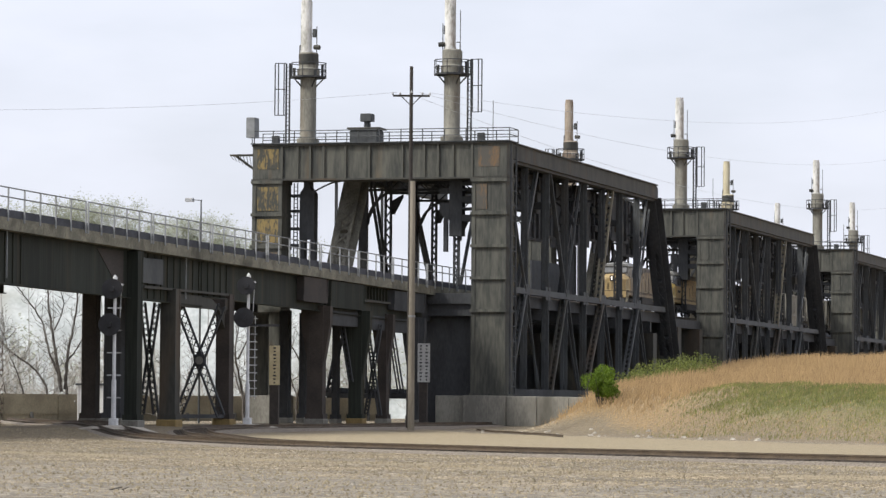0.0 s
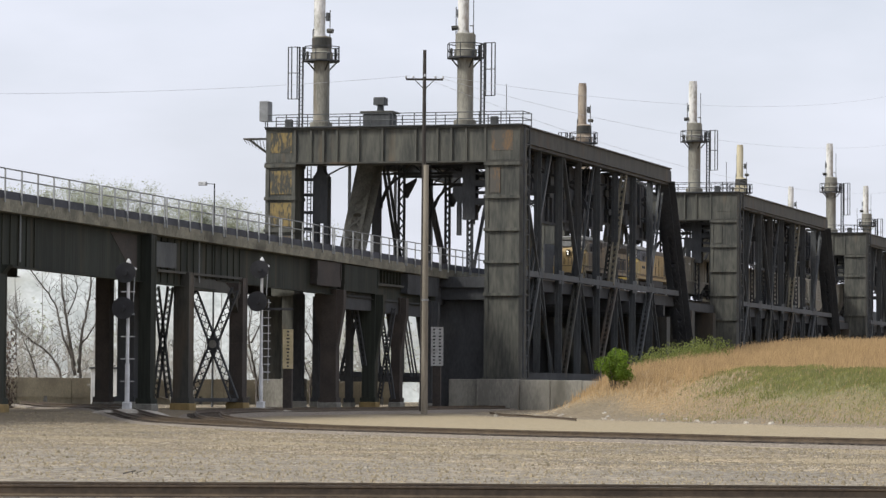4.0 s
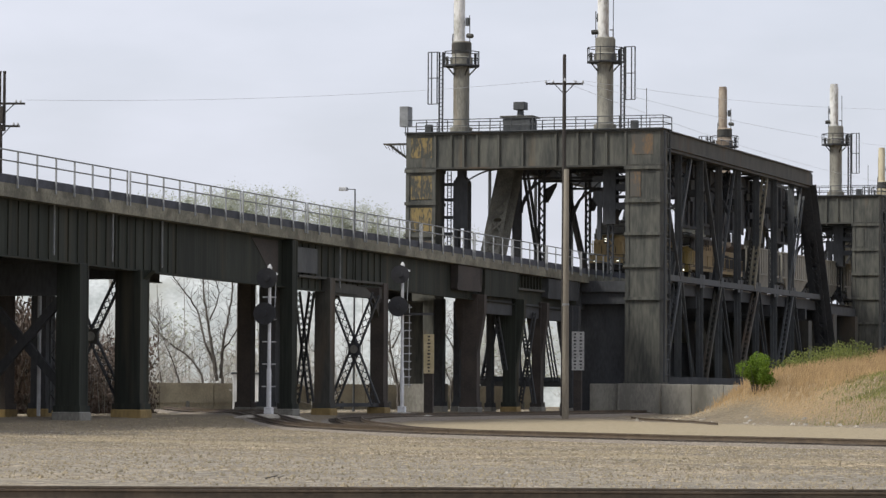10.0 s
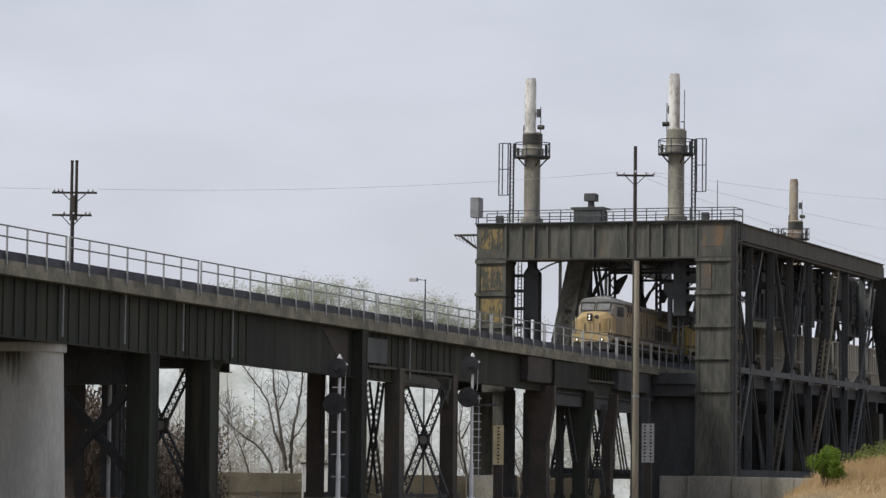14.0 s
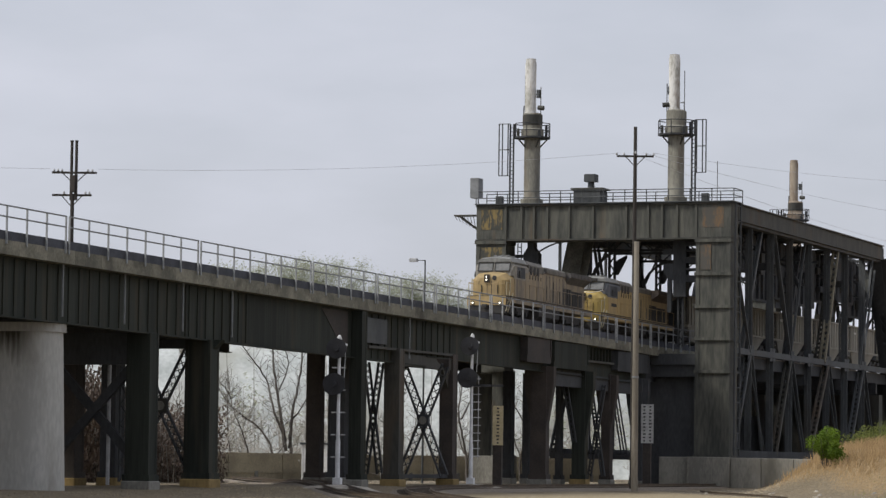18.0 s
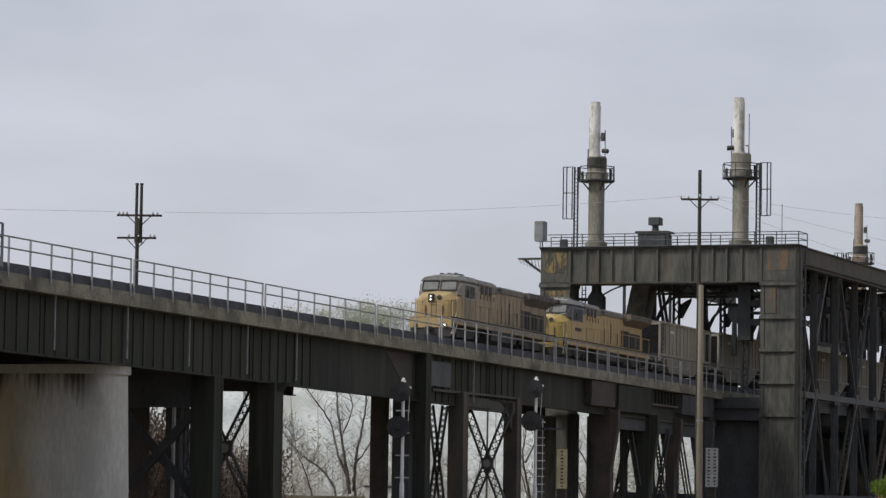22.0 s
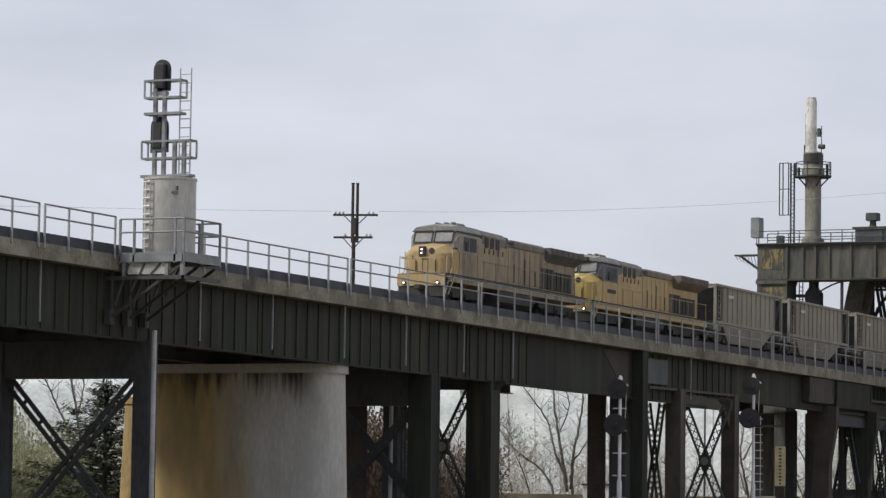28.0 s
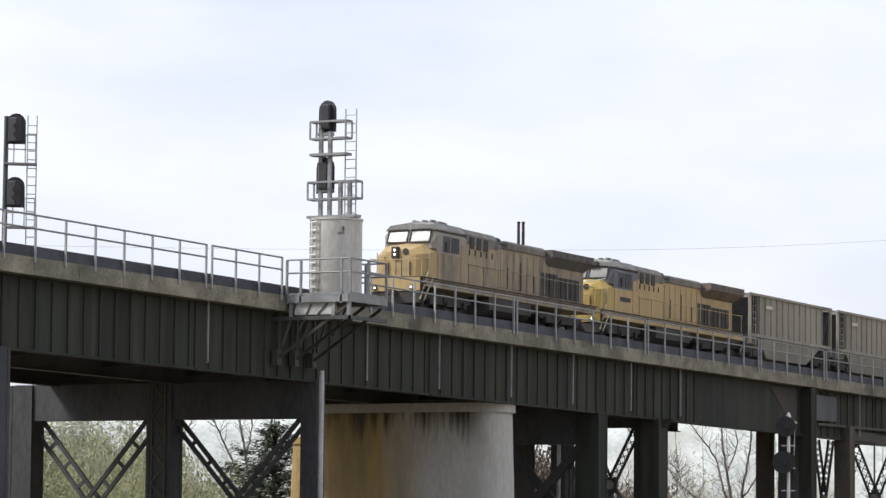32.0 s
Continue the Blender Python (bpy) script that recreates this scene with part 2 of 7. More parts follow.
def ground_material():
    """Gravel, dirt, sand and two grasses, mixed by the sheet's own cover attributes."""
    m = bpy.data.materials.new("ground_cover")
    m.use_nodes = True
    n, l = m.node_tree.nodes, m.node_tree.links
    b = n["Principled BSDF"]
    co = n.new("ShaderNodeTexCoord")
    stones = n.new("ShaderNodeTexVoronoi")
    stones.inputs["Scale"].default_value = 6.5
    coarse, fine = n.new("ShaderNodeTexNoise"), n.new("ShaderNodeTexNoise")
    coarse.inputs["Scale"].default_value, coarse.inputs["Detail"].default_value = 0.13, 8
    fine.inputs["Scale"].default_value, fine.inputs["Detail"].default_value = 3.5, 6
    for k in (stones, coarse, fine):
        l.new(co.outputs["Object"], k.inputs["Vector"])
    sep = n.new("ShaderNodeSeparateColor")
    l.new(stones.outputs["Color"], sep.inputs["Color"])

    def ramp(value, *stops):
        r = n.new("ShaderNodeValToRGB")
        while len(r.color_ramp.elements) < len(stops):
            r.color_ramp.elements.new(0.5)
        for e, (p, c) in zip(r.color_ramp.elements, stops):
            e.position, e.color = p, (*c, 1)
        l.new(value, r.inputs["Fac"])
        return r.outputs["Color"]

    def mix(fac, a, c, kind="MIX"):
        x = n.new("ShaderNodeMix")
        x.data_type, x.blend_type = "RGBA", kind
        l.new(fac, x.inputs[0]) if not isinstance(fac, float) else None
        if isinstance(fac, float):
            x.inputs[0].default_value = fac
        l.new(a, x.inputs[6])
        l.new(c, x.inputs[7])
        return x.outputs[2]

    gravel = ramp(sep.outputs["Red"], (0.05, (0.086, 0.069, 0.050)), (0.5, (0.198, 0.163, 0.106)), (0.82, (0.295, 0.247, 0.168)), (0.97, (0.56, 0.50, 0.39)))
    tint = ramp(coarse.outputs["Fac"], (0.30, (0.60, 0.59, 0.60)), (0.5, (0.90, 0.88, 0.86)), (0.66, (1.25, 1.16, 1.02)))
    gravel = mix(1.0, gravel, tint, "MULTIPLY")
    sand = ramp(fine.outputs["Fac"], (0.3, (0.225, 0.180, 0.108)), (0.7, (0.345, 0.282, 0.175)))
    dirt = ramp(fine.outputs["Fac"], (0.3, (0.12, 0.093, 0.058)), (0.7, (0.24, 0.19, 0.117)))
    grey = ramp(sep.outputs["Green"], (0.1, (0.12, 0.108, 0.088)), (0.6, (0.225, 0.20, 0.158)), (0.95, (0.37, 0.335, 0.275)))
    straw = ramp(fine.outputs["Fac"], (0.3, (0.19, 0.130, 0.062)), (0.7, (0.33, 0.232, 0.118)))
    green = ramp(fine.outputs["Fac"], (0.3, (0.095, 0.096, 0.032)), (0.7, (0.185, 0.178, 0.066)))
    col = gravel
    for name, layer in (("grey", grey), ("sand", sand), ("dirt", dirt), ("straw", straw), ("green", green)):
        at = n.new("ShaderNodeAttribute")
        at.attribute_name = name
        soft = n.new("ShaderNodeMath")
        soft.operation = "MULTIPLY_ADD"
        soft.inputs[1].default_value = 1.6
        l.new(at.outputs["Fac"], soft.inputs[0])
        j = n.new("ShaderNodeMath")
        j.operation = "MULTIPLY_ADD"
        j.inputs[1].default_value, j.inputs[2].default_value = 1.2, -0.9
        l.new(fine.outputs["Fac"], j.inputs[0])
        l.new(j.outputs[0], soft.inputs[2])
        soft.use_clamp = True
        gate = n.new("ShaderNodeMath")
        gate.operation = "MULTIPLY"
        up = n.new("ShaderNodeMath")
        up.operation, up.use_clamp = "MULTIPLY", True
        up.inputs[1].default_value = 6.0
        l.new(at.outputs["Fac"], up.inputs[0])
        l.new(soft.outputs[0], gate.inputs[0])
        l.new(up.outputs[0], gate.inputs[1])
        col = mix(gate.outputs[0], col, layer)
    l.new(col, b.inputs["Base Color"])
    b.inputs["Roughness"].default_value = 0.95
    bp = n.new("ShaderNodeBump")
    bp.inputs["Strength"].default_value, bp.inputs["Distance"].default_value = 0.8, 0.06
    l.new(stones.outputs["Distance"], bp.inputs["Height"])
    l.new(bp.outputs["Normal"], b.inputs["Normal"])
    return m


GROUND = ground_material()
STACK_WHITE = surface("chalky_white_paint", (0.62, 0.61, 0.58), (0.30, 0.29, 0.25), 1.2, 0.75, 0.0, 0.15, 9.0, spread=(0.30, 0.55), third=(0.18, 0.13, 0.085), third_at=(0.60, 0.74), third_scale=0.9, streak=0.3)
STACK_GREY = surface("stained_grey_column_paint", (0.25, 0.24, 0.20), (0.12, 0.115, 0.095), 1.0, 0.75, 0.0, 0.15, 9.0, third=(0.12, 0.085, 0.05), third_at=(0.60, 0.8), third_scale=0.7, streak=0.25)
STACK_RUST = surface("rusty_column_paint", (0.33, 0.28, 0.22), (0.17, 0.125, 0.09), 0.9, 0.85, 0.0, 0.2, 8.0, third=(0.13, 0.085, 0.055), third_at=(0.5, 0.7), third_scale=0.5, streak=0.25)
STACK_OCHRE = surface("ochre_column_paint", (0.52, 0.47, 0.33), (0.34, 0.29, 0.19), 0.9, 0.8, 0.0, 0.15, 8.0, streak=0.25)
PATCH = surface("yellow_primer_patch", (0.22, 0.16, 0.06), (0.050, 0.050, 0.042), 1.5, 0.8, 0.0, 0.1, 7.0, spread=(0.45, 0.60), streak=0.3)
PATCH_FAINT = surface("faded_primer_patch", (0.15, 0.095, 0.05), (0.075, 0.07, 0.06), 1.1, 0.8, 0.0, 0.1, 7.0, spread=(0.46, 0.66), streak=0.3)
FASCIA = surface("stained_deck_concrete", (0.235, 0.222, 0.172), (0.12, 0.116, 0.09), 0.7, 0.9, 0.0, 0.25, 7.0, third=(0.065, 0.06, 0.046), third_at=(0.54, 0.72), third_scale=0.5, vary=0.2)
PIER = surface("rain_washed_pier_concrete", (0.44, 0.43, 0.395), (0.30, 0.29, 0.265), 0.22, 0.9, 0.0, 0.25, 6.0, third=(0.13, 0.115, 0.09), third_at=(0.55, 0.8), third_scale=0.3, streak=0.35)
BAND = surface("bluish_tarred_kerb", (0.062, 0.068, 0.086), (0.035, 0.038, 0.048), 0.8, 0.8, 0.0, 0.1, 8.0)
TAN_WALL = surface("tan_barrier_concrete", (0.36, 0.315, 0.22), (0.24, 0.21, 0.15), 0.5, 0.9, 0.0, 0.2, 6.0)
OCHRE = surface("ochre_stained_concrete", (0.32, 0.225, 0.09), (0.19, 0.135, 0.055), 0.6, 0.9, 0.0, 0.2, 6.0, streak=0.4)
WHITE_WALL = surface("white_siding", (0.72, 0.72, 0.70), (0.55, 0.55, 0.53), 0.6, 0.7, 0.0, 0.05, 9.0)
MAST = surface("aluminium_paint", (0.48, 0.49, 0.50), (0.33, 0.335, 0.34), 1.4, 0.55, 0.15, 0.08, 12.0)
CABINET = surface("pale_grey_cabinet_paint", (0.52, 0.515, 0.49), (0.36, 0.355, 0.335), 0.9, 0.6, 0.1, 0.08, 9.0, third=(0.21, 0.20, 0.17), third_at=(0.58, 0.8), streak=0.3)
POST_WHITE = surface("chalky_white_mast_paint", (0.66, 0.665, 0.67), (0.50, 0.505, 0.51), 1.4, 0.6, 0.0, 0.08, 12.0)
MATT_BLACK = surface("matt_black_paint", (0.022, 0.022, 0.026), (0.012, 0.012, 0.014), 2.0, 0.6, 0.0, 0.05, 12.0)
WOOD_POLE = surface("weathered_pole_wood", (0.27, 0.24, 0.19), (0.16, 0.14, 0.11), 1.2, 0.9, 0.0, 0.3, 16.0, streak=0.12)
WOOD_DARK = surface("creosoted_wood", (0.050, 0.042, 0.036), (0.024, 0.021, 0.019), 1.2, 0.9, 0.0, 0.3, 16.0, streak=0.12)
TIE = surface("old_tie_wood", (0.105, 0.083, 0.060), (0.050, 0.040, 0.031), 1.5, 0.9, 0.0, 0.3, 14.0, vary=0.25)
RAIL = surface("rusty_rail_steel", (0.125, 0.092, 0.06), (0.072, 0.053, 0.036), 1.5, 0.6, 0.2, 0.1, 12.0)
BALLAST = surface("grey_brown_ballast", (0.28, 0.235, 0.18), (0.11, 0.092, 0.072), 9.0, 0.95, 0.0, 0.8, 30.0)
SIGN = surface("cream_sign_board", (0.52, 0.44, 0.27), (0.40, 0.33, 0.19), 1.5, 0.7, 0.0, 0.05, 12.0)
SIGN_GREY = surface("grey_sign_board", (0.42, 0.425, 0.41), (0.30, 0.30, 0.29), 1.5, 0.7, 0.0, 0.05, 12.0)
RUST = surface("brown_rusted_steel", (0.066, 0.053, 0.045), (0.040, 0.034, 0.030), 0.7, 0.85, 0.0, 0.2, 8.0)
DAMP_WALL = surface("damp_grey_wall_concrete", (0.29, 0.275, 0.235), (0.17, 0.163, 0.14), 0.5, 0.9, 0.0, 0.25, 7.0, third=(0.12, 0.112, 0.092), third_at=(0.55, 0.75), third_scale=0.4, streak=0.35)
YELLOW = surface("faded_armour_yellow", (0.40, 0.286, 0.125), (0.30, 0.218, 0.10), 0.9, 0.6, 0.0, 0.05, 6.0, third=(0.24, 0.18, 0.105), third_at=(0.56, 0.78), third_scale=0.8, streak=0.25)
YELLOW_DULL = surface("dusty_armour_yellow", (0.315, 0.248, 0.158), (0.225, 0.182, 0.125), 1.2, 0.75, 0.0, 0.05, 7.0, third=(0.125, 0.112, 0.094), third_at=(0.45, 0.66), third_scale=1.6, streak=0.22)
LOCO_TAN = surface("grimy_tan_grey_cab_paint", (0.27, 0.25, 0.212), (0.19, 0.178, 0.155), 0.9, 0.75, 0.0, 0.05, 6.0)
YELLOW_NEW = surface("bright_armour_yellow", (0.43, 0.31, 0.085), (0.32, 0.235, 0.075), 0.9, 0.55, 0.0, 0.05, 6.0, third=(0.25, 0.18, 0.085), third_at=(0.58, 0.82), third_scale=0.8, streak=0.25)
LOCO_GREY = surface("harbour_grey_roof_paint", (0.25, 0.25, 0.24), (0.16, 0.16, 0.152), 0.8, 0.75, 0.0, 0.05, 7.0)
LOCO_DARK = surface("sooty_hood_grey", (0.12, 0.112, 0.104), (0.065, 0.061, 0.058), 0.8, 0.8, 0.0, 0.05, 7.0)
UNDER = surface("grimy_underframe", (0.050, 0.047, 0.045), (0.026, 0.025, 0.024), 1.0, 0.8, 0.0, 0.2, 9.0)
# black standing in for shade inside the truss and in hopper ends
DEEP_BLACK = surface("interior_shade_black", (0.060, 0.065, 0.071), (0.035, 0.038, 0.043), 0.9, 0.8, 0.0, 0.3, 5.0, third=(0.045, 0.043, 0.040), third_at=(0.56, 0.7), third_scale=0.9)
RUST_WING = surface("rusty_radiator_wing", (0.19, 0.155, 0.125), (0.11, 0.085, 0.068), 0.9, 0.8, 0.0, 0.05, 7.0)
HOOD_GRIME = surface("grimy_grey_hood_top", (0.20, 0.185, 0.16), (0.10, 0.094, 0.085), 0.9, 0.8, 0.0, 0.05, 7.0, third=(0.055, 0.052, 0.05), third_at=(0.52, 0.68), third_scale=1.4, streak=0.3)
HOPPER = surface("dusty_hopper_grey", (0.285, 0.268, 0.222), (0.195, 0.184, 0.155), 0.5, 0.75, 0.0, 0.1, 6.0, third=(0.08, 0.072, 0.06), third_at=(0.55, 0.8), third_scale=0.4, streak=0.2)
# the sky's reflection is put into the panes' pale base colour
SCREEN = surface("sky_tinted_windscreen", (0.20, 0.20, 0.195), (0.135, 0.138, 0.136), 0.9, 0.12, 0.0, 0.0, 4.0)
GLASS = surface("dusty_dark_glass", (0.075, 0.078, 0.085), (0.045, 0.047, 0.052), 0.8, 0.6, 0.0, 0.0, 4.0)
LAMP_GLOW = glowing("lit_headlamp", (1.0, 0.93, 0.78), 3.5)
LENS_WHITE = surface("white_enamel", (0.75, 0.75, 0.74), (0.62, 0.62, 0.61), 2.0, 0.4, 0.0, 0.0, 9.0)
WIRE = surface("grey_wire", (0.50, 0.51, 0.53), (0.42, 0.43, 0.45), 2.0, 0.6, 0.0, 0.0, 9.0)
BARK = surface("grey_brown_bark", (0.125, 0.11, 0.094), (0.072, 0.063, 0.055), 2.0, 0.9, 0.0, 0.4, 14.0)
BARK_THIN = surface("thin_grey_twigs", (0.23, 0.215, 0.19), (0.15, 0.14, 0.125), 2.0, 0.9, 0.0, 0.0, 9.0)
# twigs paled towards the bluff's painted haze
TWIG = surface("paled_bare_twigs", (0.44, 0.42, 0.38), (0.32, 0.305, 0.275), 1.0, 0.9, 0.0, 0.0, 9.0)
BUD = leafy("spring_bud_leaves", (0.46, 0.48, 0.29), (0.32, 0.34, 0.19))
LEAF = leafy("fresh_green_leaves", (0.21, 0.31, 0.035), (0.11, 0.18, 0.02))
SAGE = leafy("yellow_green_leaves", (0.27, 0.30, 0.09), (0.16, 0.19, 0.05))
CONIFER = surface("dark_conifer_needles", (0.075, 0.088, 0.056), (0.036, 0.046, 0.030), 1.5, 0.8, 0.0, 0.0, 5.0, vary=0.35, island=True)
STRAW = leafy("dry_grass_blades", (0.43, 0.290, 0.140), (0.29, 0.195, 0.095), 0.35, 0.28)
GRASS = leafy("green_grass_blades", (0.20, 0.205, 0.055), (0.13, 0.135, 0.04), 0.35, 0.25)
STONE = surface("pale_rubble", (0.46, 0.42, 0.355), (0.28, 0.25, 0.205), 2.0, 0.9, 0.0, 0.3, 9.0, vary=0.3)
PEBBLE = surface("mixed_gravel_stone", (0.305, 0.250, 0.160), (0.205, 0.170, 0.112), 0.12, 0.95, 0.0, 0.0, 9.0, vary=0.42, island=True)
BROWN_TWIG = surface("brown_winter_brush", (0.19, 0.145, 0.115), (0.10, 0.076, 0.062), 0.8, 0.95, 0.0, 0.0, 5.0, vary=0.3, island=True)
# far foliage: distance haze is put into the pale leaf colour
FAR_WOOD = leafy("haze_paled_brushwood", (0.48, 0.50, 0.39), (0.35, 0.37, 0.28), 0.6, 0.25)
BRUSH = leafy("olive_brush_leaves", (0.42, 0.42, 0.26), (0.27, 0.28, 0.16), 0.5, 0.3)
# haze over the bluff is mixed into its colour
BLUFF = surface("haze_tinted_budding_bluff", (0.60, 0.625, 0.61), (0.38, 0.405, 0.395), 0.28, 0.95, 0.0, 0.3, 1.9, spread=(0.30, 0.70), third=(0.36, 0.365, 0.33), third_at=(0.50, 0.66), third_scale=0.10)
LOCO_SLATE = surface("slate_grey_cab_paint", (0.155, 0.16, 0.172), (0.10, 0.104, 0.112), 0.8, 0.75, 0.0, 0.05, 7.0)
for dull in (GLASS, LOCO_SLATE, LOCO_GREY):
    dull.node_tree.nodes["Principled BSDF"].inputs["Specular IOR Level"].default_value = 0.2


# ---- ground ----
def smooth(a, b, x):
    t = max(0.0, min(1.0, (x - a) / (b - a)))
    return t * t * (3 - 2 * t)


def mound_d(x, y):
    return (x - 8.0) * 0.8 + (y + 27.0) * 0.6


def ground_z(x, y):
    d = mound_d(x, y)
    side = smooth(4.0, 13.0, x)
    h = side * (3.5 * smooth(0.0, 14.0, d) + 2.3 * smooth(12.0, 54.0, d) + smooth(60.0, 110.0, d))
    h *= 1 - smooth(300.0, 400.0, y)
    h += 0.2 * smooth(-14.0, 2.0, -abs(x + 9.0)) * smooth(-105.0, -85.0, y) * (1 - smooth(-20.0, 0.0, y))
    if h > 0.05:
        h += 0.35 * side * smooth(3.0, 12.0, d) * noise.noise((x * 0.16, y * 0.16, 0))
    h -= 0.38 * smooth(-250.0, -150.0, y) * smooth(-10.0, 8.0, x) * (1 - smooth(-25.0, 8.0, y))
    return h + 0.05 * noise.noise((x * 0.22, y * 0.22, 3.0))


def spaced(stops):
    out = [stops[0][0]]
    for (a, step), (b, _) in zip(stops, stops[1:]):
        n = max(1, round((b - a) / step))
        out += [a + (b - a) * (i + 1) / n for i in range(n)]
    return out


def path_y(x):
    """A paler worn streak beside the yard track."""
    return -126.5 - 0.80 * x + 1.5 * math.sin(x * 0.23)


def build_ground():
    xs = spaced([(-3000, 600), (-600, 120), (-120, 12), (-36, 1.5), (92, 14), (260, 120), (700, 700), (3000, 1)])
    ys = spaced([(-1400, 280), (-520, 50), (-320, 12), (-272, 1.6), (60, 4.0), (200, 30), (500, 150), (1000, 600), (4200, 1)])
    verts = [(x, y, ground_z(x, y)) for y in ys for x in xs]
    nx = len(xs)
    faces = [(j * nx + i, j * nx + i + 1, (j + 1) * nx + i + 1, (j + 1) * nx + i) for j in range(len(ys) - 1) for i in range(nx - 1)]
    me = bpy.data.meshes.new("ground")
    me.from_pydata(verts, [], faces)
    me.shade_smooth()
    cover = {k: [] for k in ("grey", "sand", "dirt", "straw", "green")}
    for x, y, z in verts:
        d = mound_d(x, y)
        side = smooth(5.0, 12.0, x)
        cover["grey"].append(0.45 * smooth(5.0, 22.0, path_y(x) - y + 6.0 * noise.noise((x * 0.06, y * 0.06, 2.0))) * smooth(-260.0, -215.0, y))
        wob = 2.5 * noise.noise((x * 0.1, y * 0.1, 7.0))
        cover["straw"].append(side * smooth(3.0 - 4.0 * smooth(14.0, 24.0, x), 8.0 - 4.0 * smooth(14.0, 24.0, x), d + wob) * (1 - 0.6 * smooth(16.0, 27.0, x) * (1 - smooth(9.0, 14.0, d + wob))))
        cover["green"].append(side * smooth(6.0, 9.0, d + wob) * (1 - smooth(11.0, 15.0, d + wob)) * smooth(22.0, 32.0, x) + 0.42 * side * smooth(1.0, 5.0, d + wob) * (1 - smooth(6.0, 9.0, d + wob)) * smooth(24.0, 34.0, x))
        cover["sand"].append(smooth(-46.0, -34.0, d + wob) * (1 - smooth(-7.0, -1.0, d + wob)) * smooth(-6.0, 4.0, x + wob) * 0.85
                             + 0.9 * max(0.0, 1 - abs(y - path_y(x) + wob) / 4.5) * smooth(0.0, 16.0, x))
        under = smooth(-26.0, -19.0, x) * (1 - smooth(-1.5, 5.0, x + wob)) * smooth(-170.0, -140.0, y) * (1 - smooth(2.0, 10.0, y))
        far = smooth(90.0, 200.0, abs(x)) + smooth(60.0, 200.0, y)
        cover["dirt"].append(min(1.0, under + 0.4 * far + side * 0.75 * smooth(-5.0, 0.0, d + wob) * (1 - smooth(5.0, 11.0, d + wob))))
    for k, values in cover.items():
        me.attributes.new(k, "FLOAT", "POINT").data.foreach_set("value", values)
    ob = new("ground", me)
    me.materials.append(GROUND)
    return tagged(ob, "gravel yard ground rising into a dry grassy mound", "ground", kind="structure")


build_ground()


def blades(name, count, place, lo, hi, width, material, label, category, lean=0.35):
    rnd = random.Random(name)
    s = Shape()
    made = 0
    while made < count:
        spot = place(rnd)
        if spot is None:
            continue
        x, y, tall = spot
        z = ground_z(x, y) - 0.05
        h, a = rnd.uniform(lo, hi) * tall, rnd.uniform(-1.1, 1.1)
        w = width * rnd.uniform(0.6, 1.3)
        lx, ly = rnd.uniform(-lean, 1.8 * lean) * h, rnd.uniform(-lean, lean) * h
        cx, cy = math.cos(a) * w, math.sin(a) * w
        s.v += [(x - cx, y - cy, z), (x + cx, y + cy, z), (x + lx + cx * 0.2, y + ly + cy * 0.2, z + h), (x + lx - cx * 0.2, y + ly - cy * 0.2, z + h)]
        s.f.append((made * 4, made * 4 + 1, made * 4 + 2, made * 4 + 3))
        made += 1
    me = bpy.data.meshes.new(name)
    me.from_pydata(s.v, [], s.f)
    me.materials.append(material)
    me.normals_split_custom_set_from_vertices([(0.0, -0.35, 0.94)] * len(me.vertices))
    return tagged(new(name, me), label, category, kind="stuff")


def on_mound(rnd):
    x, y = rnd.uniform(7, 62), rnd.uniform(-85, 60)
    d = mound_d(x, y) + 2.5 * noise.noise((x * 0.1, y * 0.1, 7.0))
    if d < 0 or d > 75 or rnd.random() > smooth(3 - 4 * smooth(14, 24, x), 9 - 4 * smooth(14, 24, x), d) * smooth(6, 11, x):
        return None
    low = 1 - smooth(4 + 8 * smooth(16, 27, x), 8 + 8 * smooth(16, 27, x), d)
    if rnd.random() < 0.7 * low:
        return None
    clump = 1 + 0.5 * noise.noise((x * 0.35, y * 0.35, 3.0))
    return x, y, clump * (1 - 0.72 * low)


def on_slope(rnd):
    x, y = rnd.uniform(18, 60), rnd.uniform(-90, 0)
    d = mound_d(x, y) + 2.5 * noise.noise((x * 0.1, y * 0.1, 7.0))
    if d < 1.0 or d > 14.5 or rnd.random() > (0.16 + 0.84 * smooth(5, 9, d + 2.5 * noise.noise((x * 0.2, y * 0.2, 4.0)))) * smooth(18, 30, x):
        return None
    return x, y, 1.0


blades("dry_grass", 130000, on_mound, 0.35, 0.95, 0.022, STRAW, "tall dry straw-coloured grass over the mound", "grass", 0.3)
blades("green_grass", 34000, on_slope, 0.1, 0.34, 0.026, GRASS, "short green spring grass low on the mound", "grass")


# ---- ground tracks ----
def curve_points(stops, step):
    """Points at even steps along a smooth line through the stops."""
    pts = [Vector(p) for p in stops]
    fine = []
    for i in range(len(pts) - 1):
        p0, p1, p2, p3 = pts[max(0, i - 1)], pts[i], pts[i + 1], pts[min(len(pts) - 1, i + 2)]
        for k in range(24):
            t = k / 24
            fine.append(0.5 * (2 * p1 + (p2 - p0) * t + (2 * p0 - 5 * p1 + 4 * p2 - p3) * t * t + (3 * p1 - p0 - 3 * p2 + p3) * t ** 3))
    fine.append(pts[-1])
    out, left = [fine[0]], step
    for a, b in zip(fine, fine[1:]):
        seg = (b - a).length
        while seg >= left:
            a = a + (b - a) * (left / seg)
            out.append(a)
            seg -= left
            left = step
        left -= seg
    return out


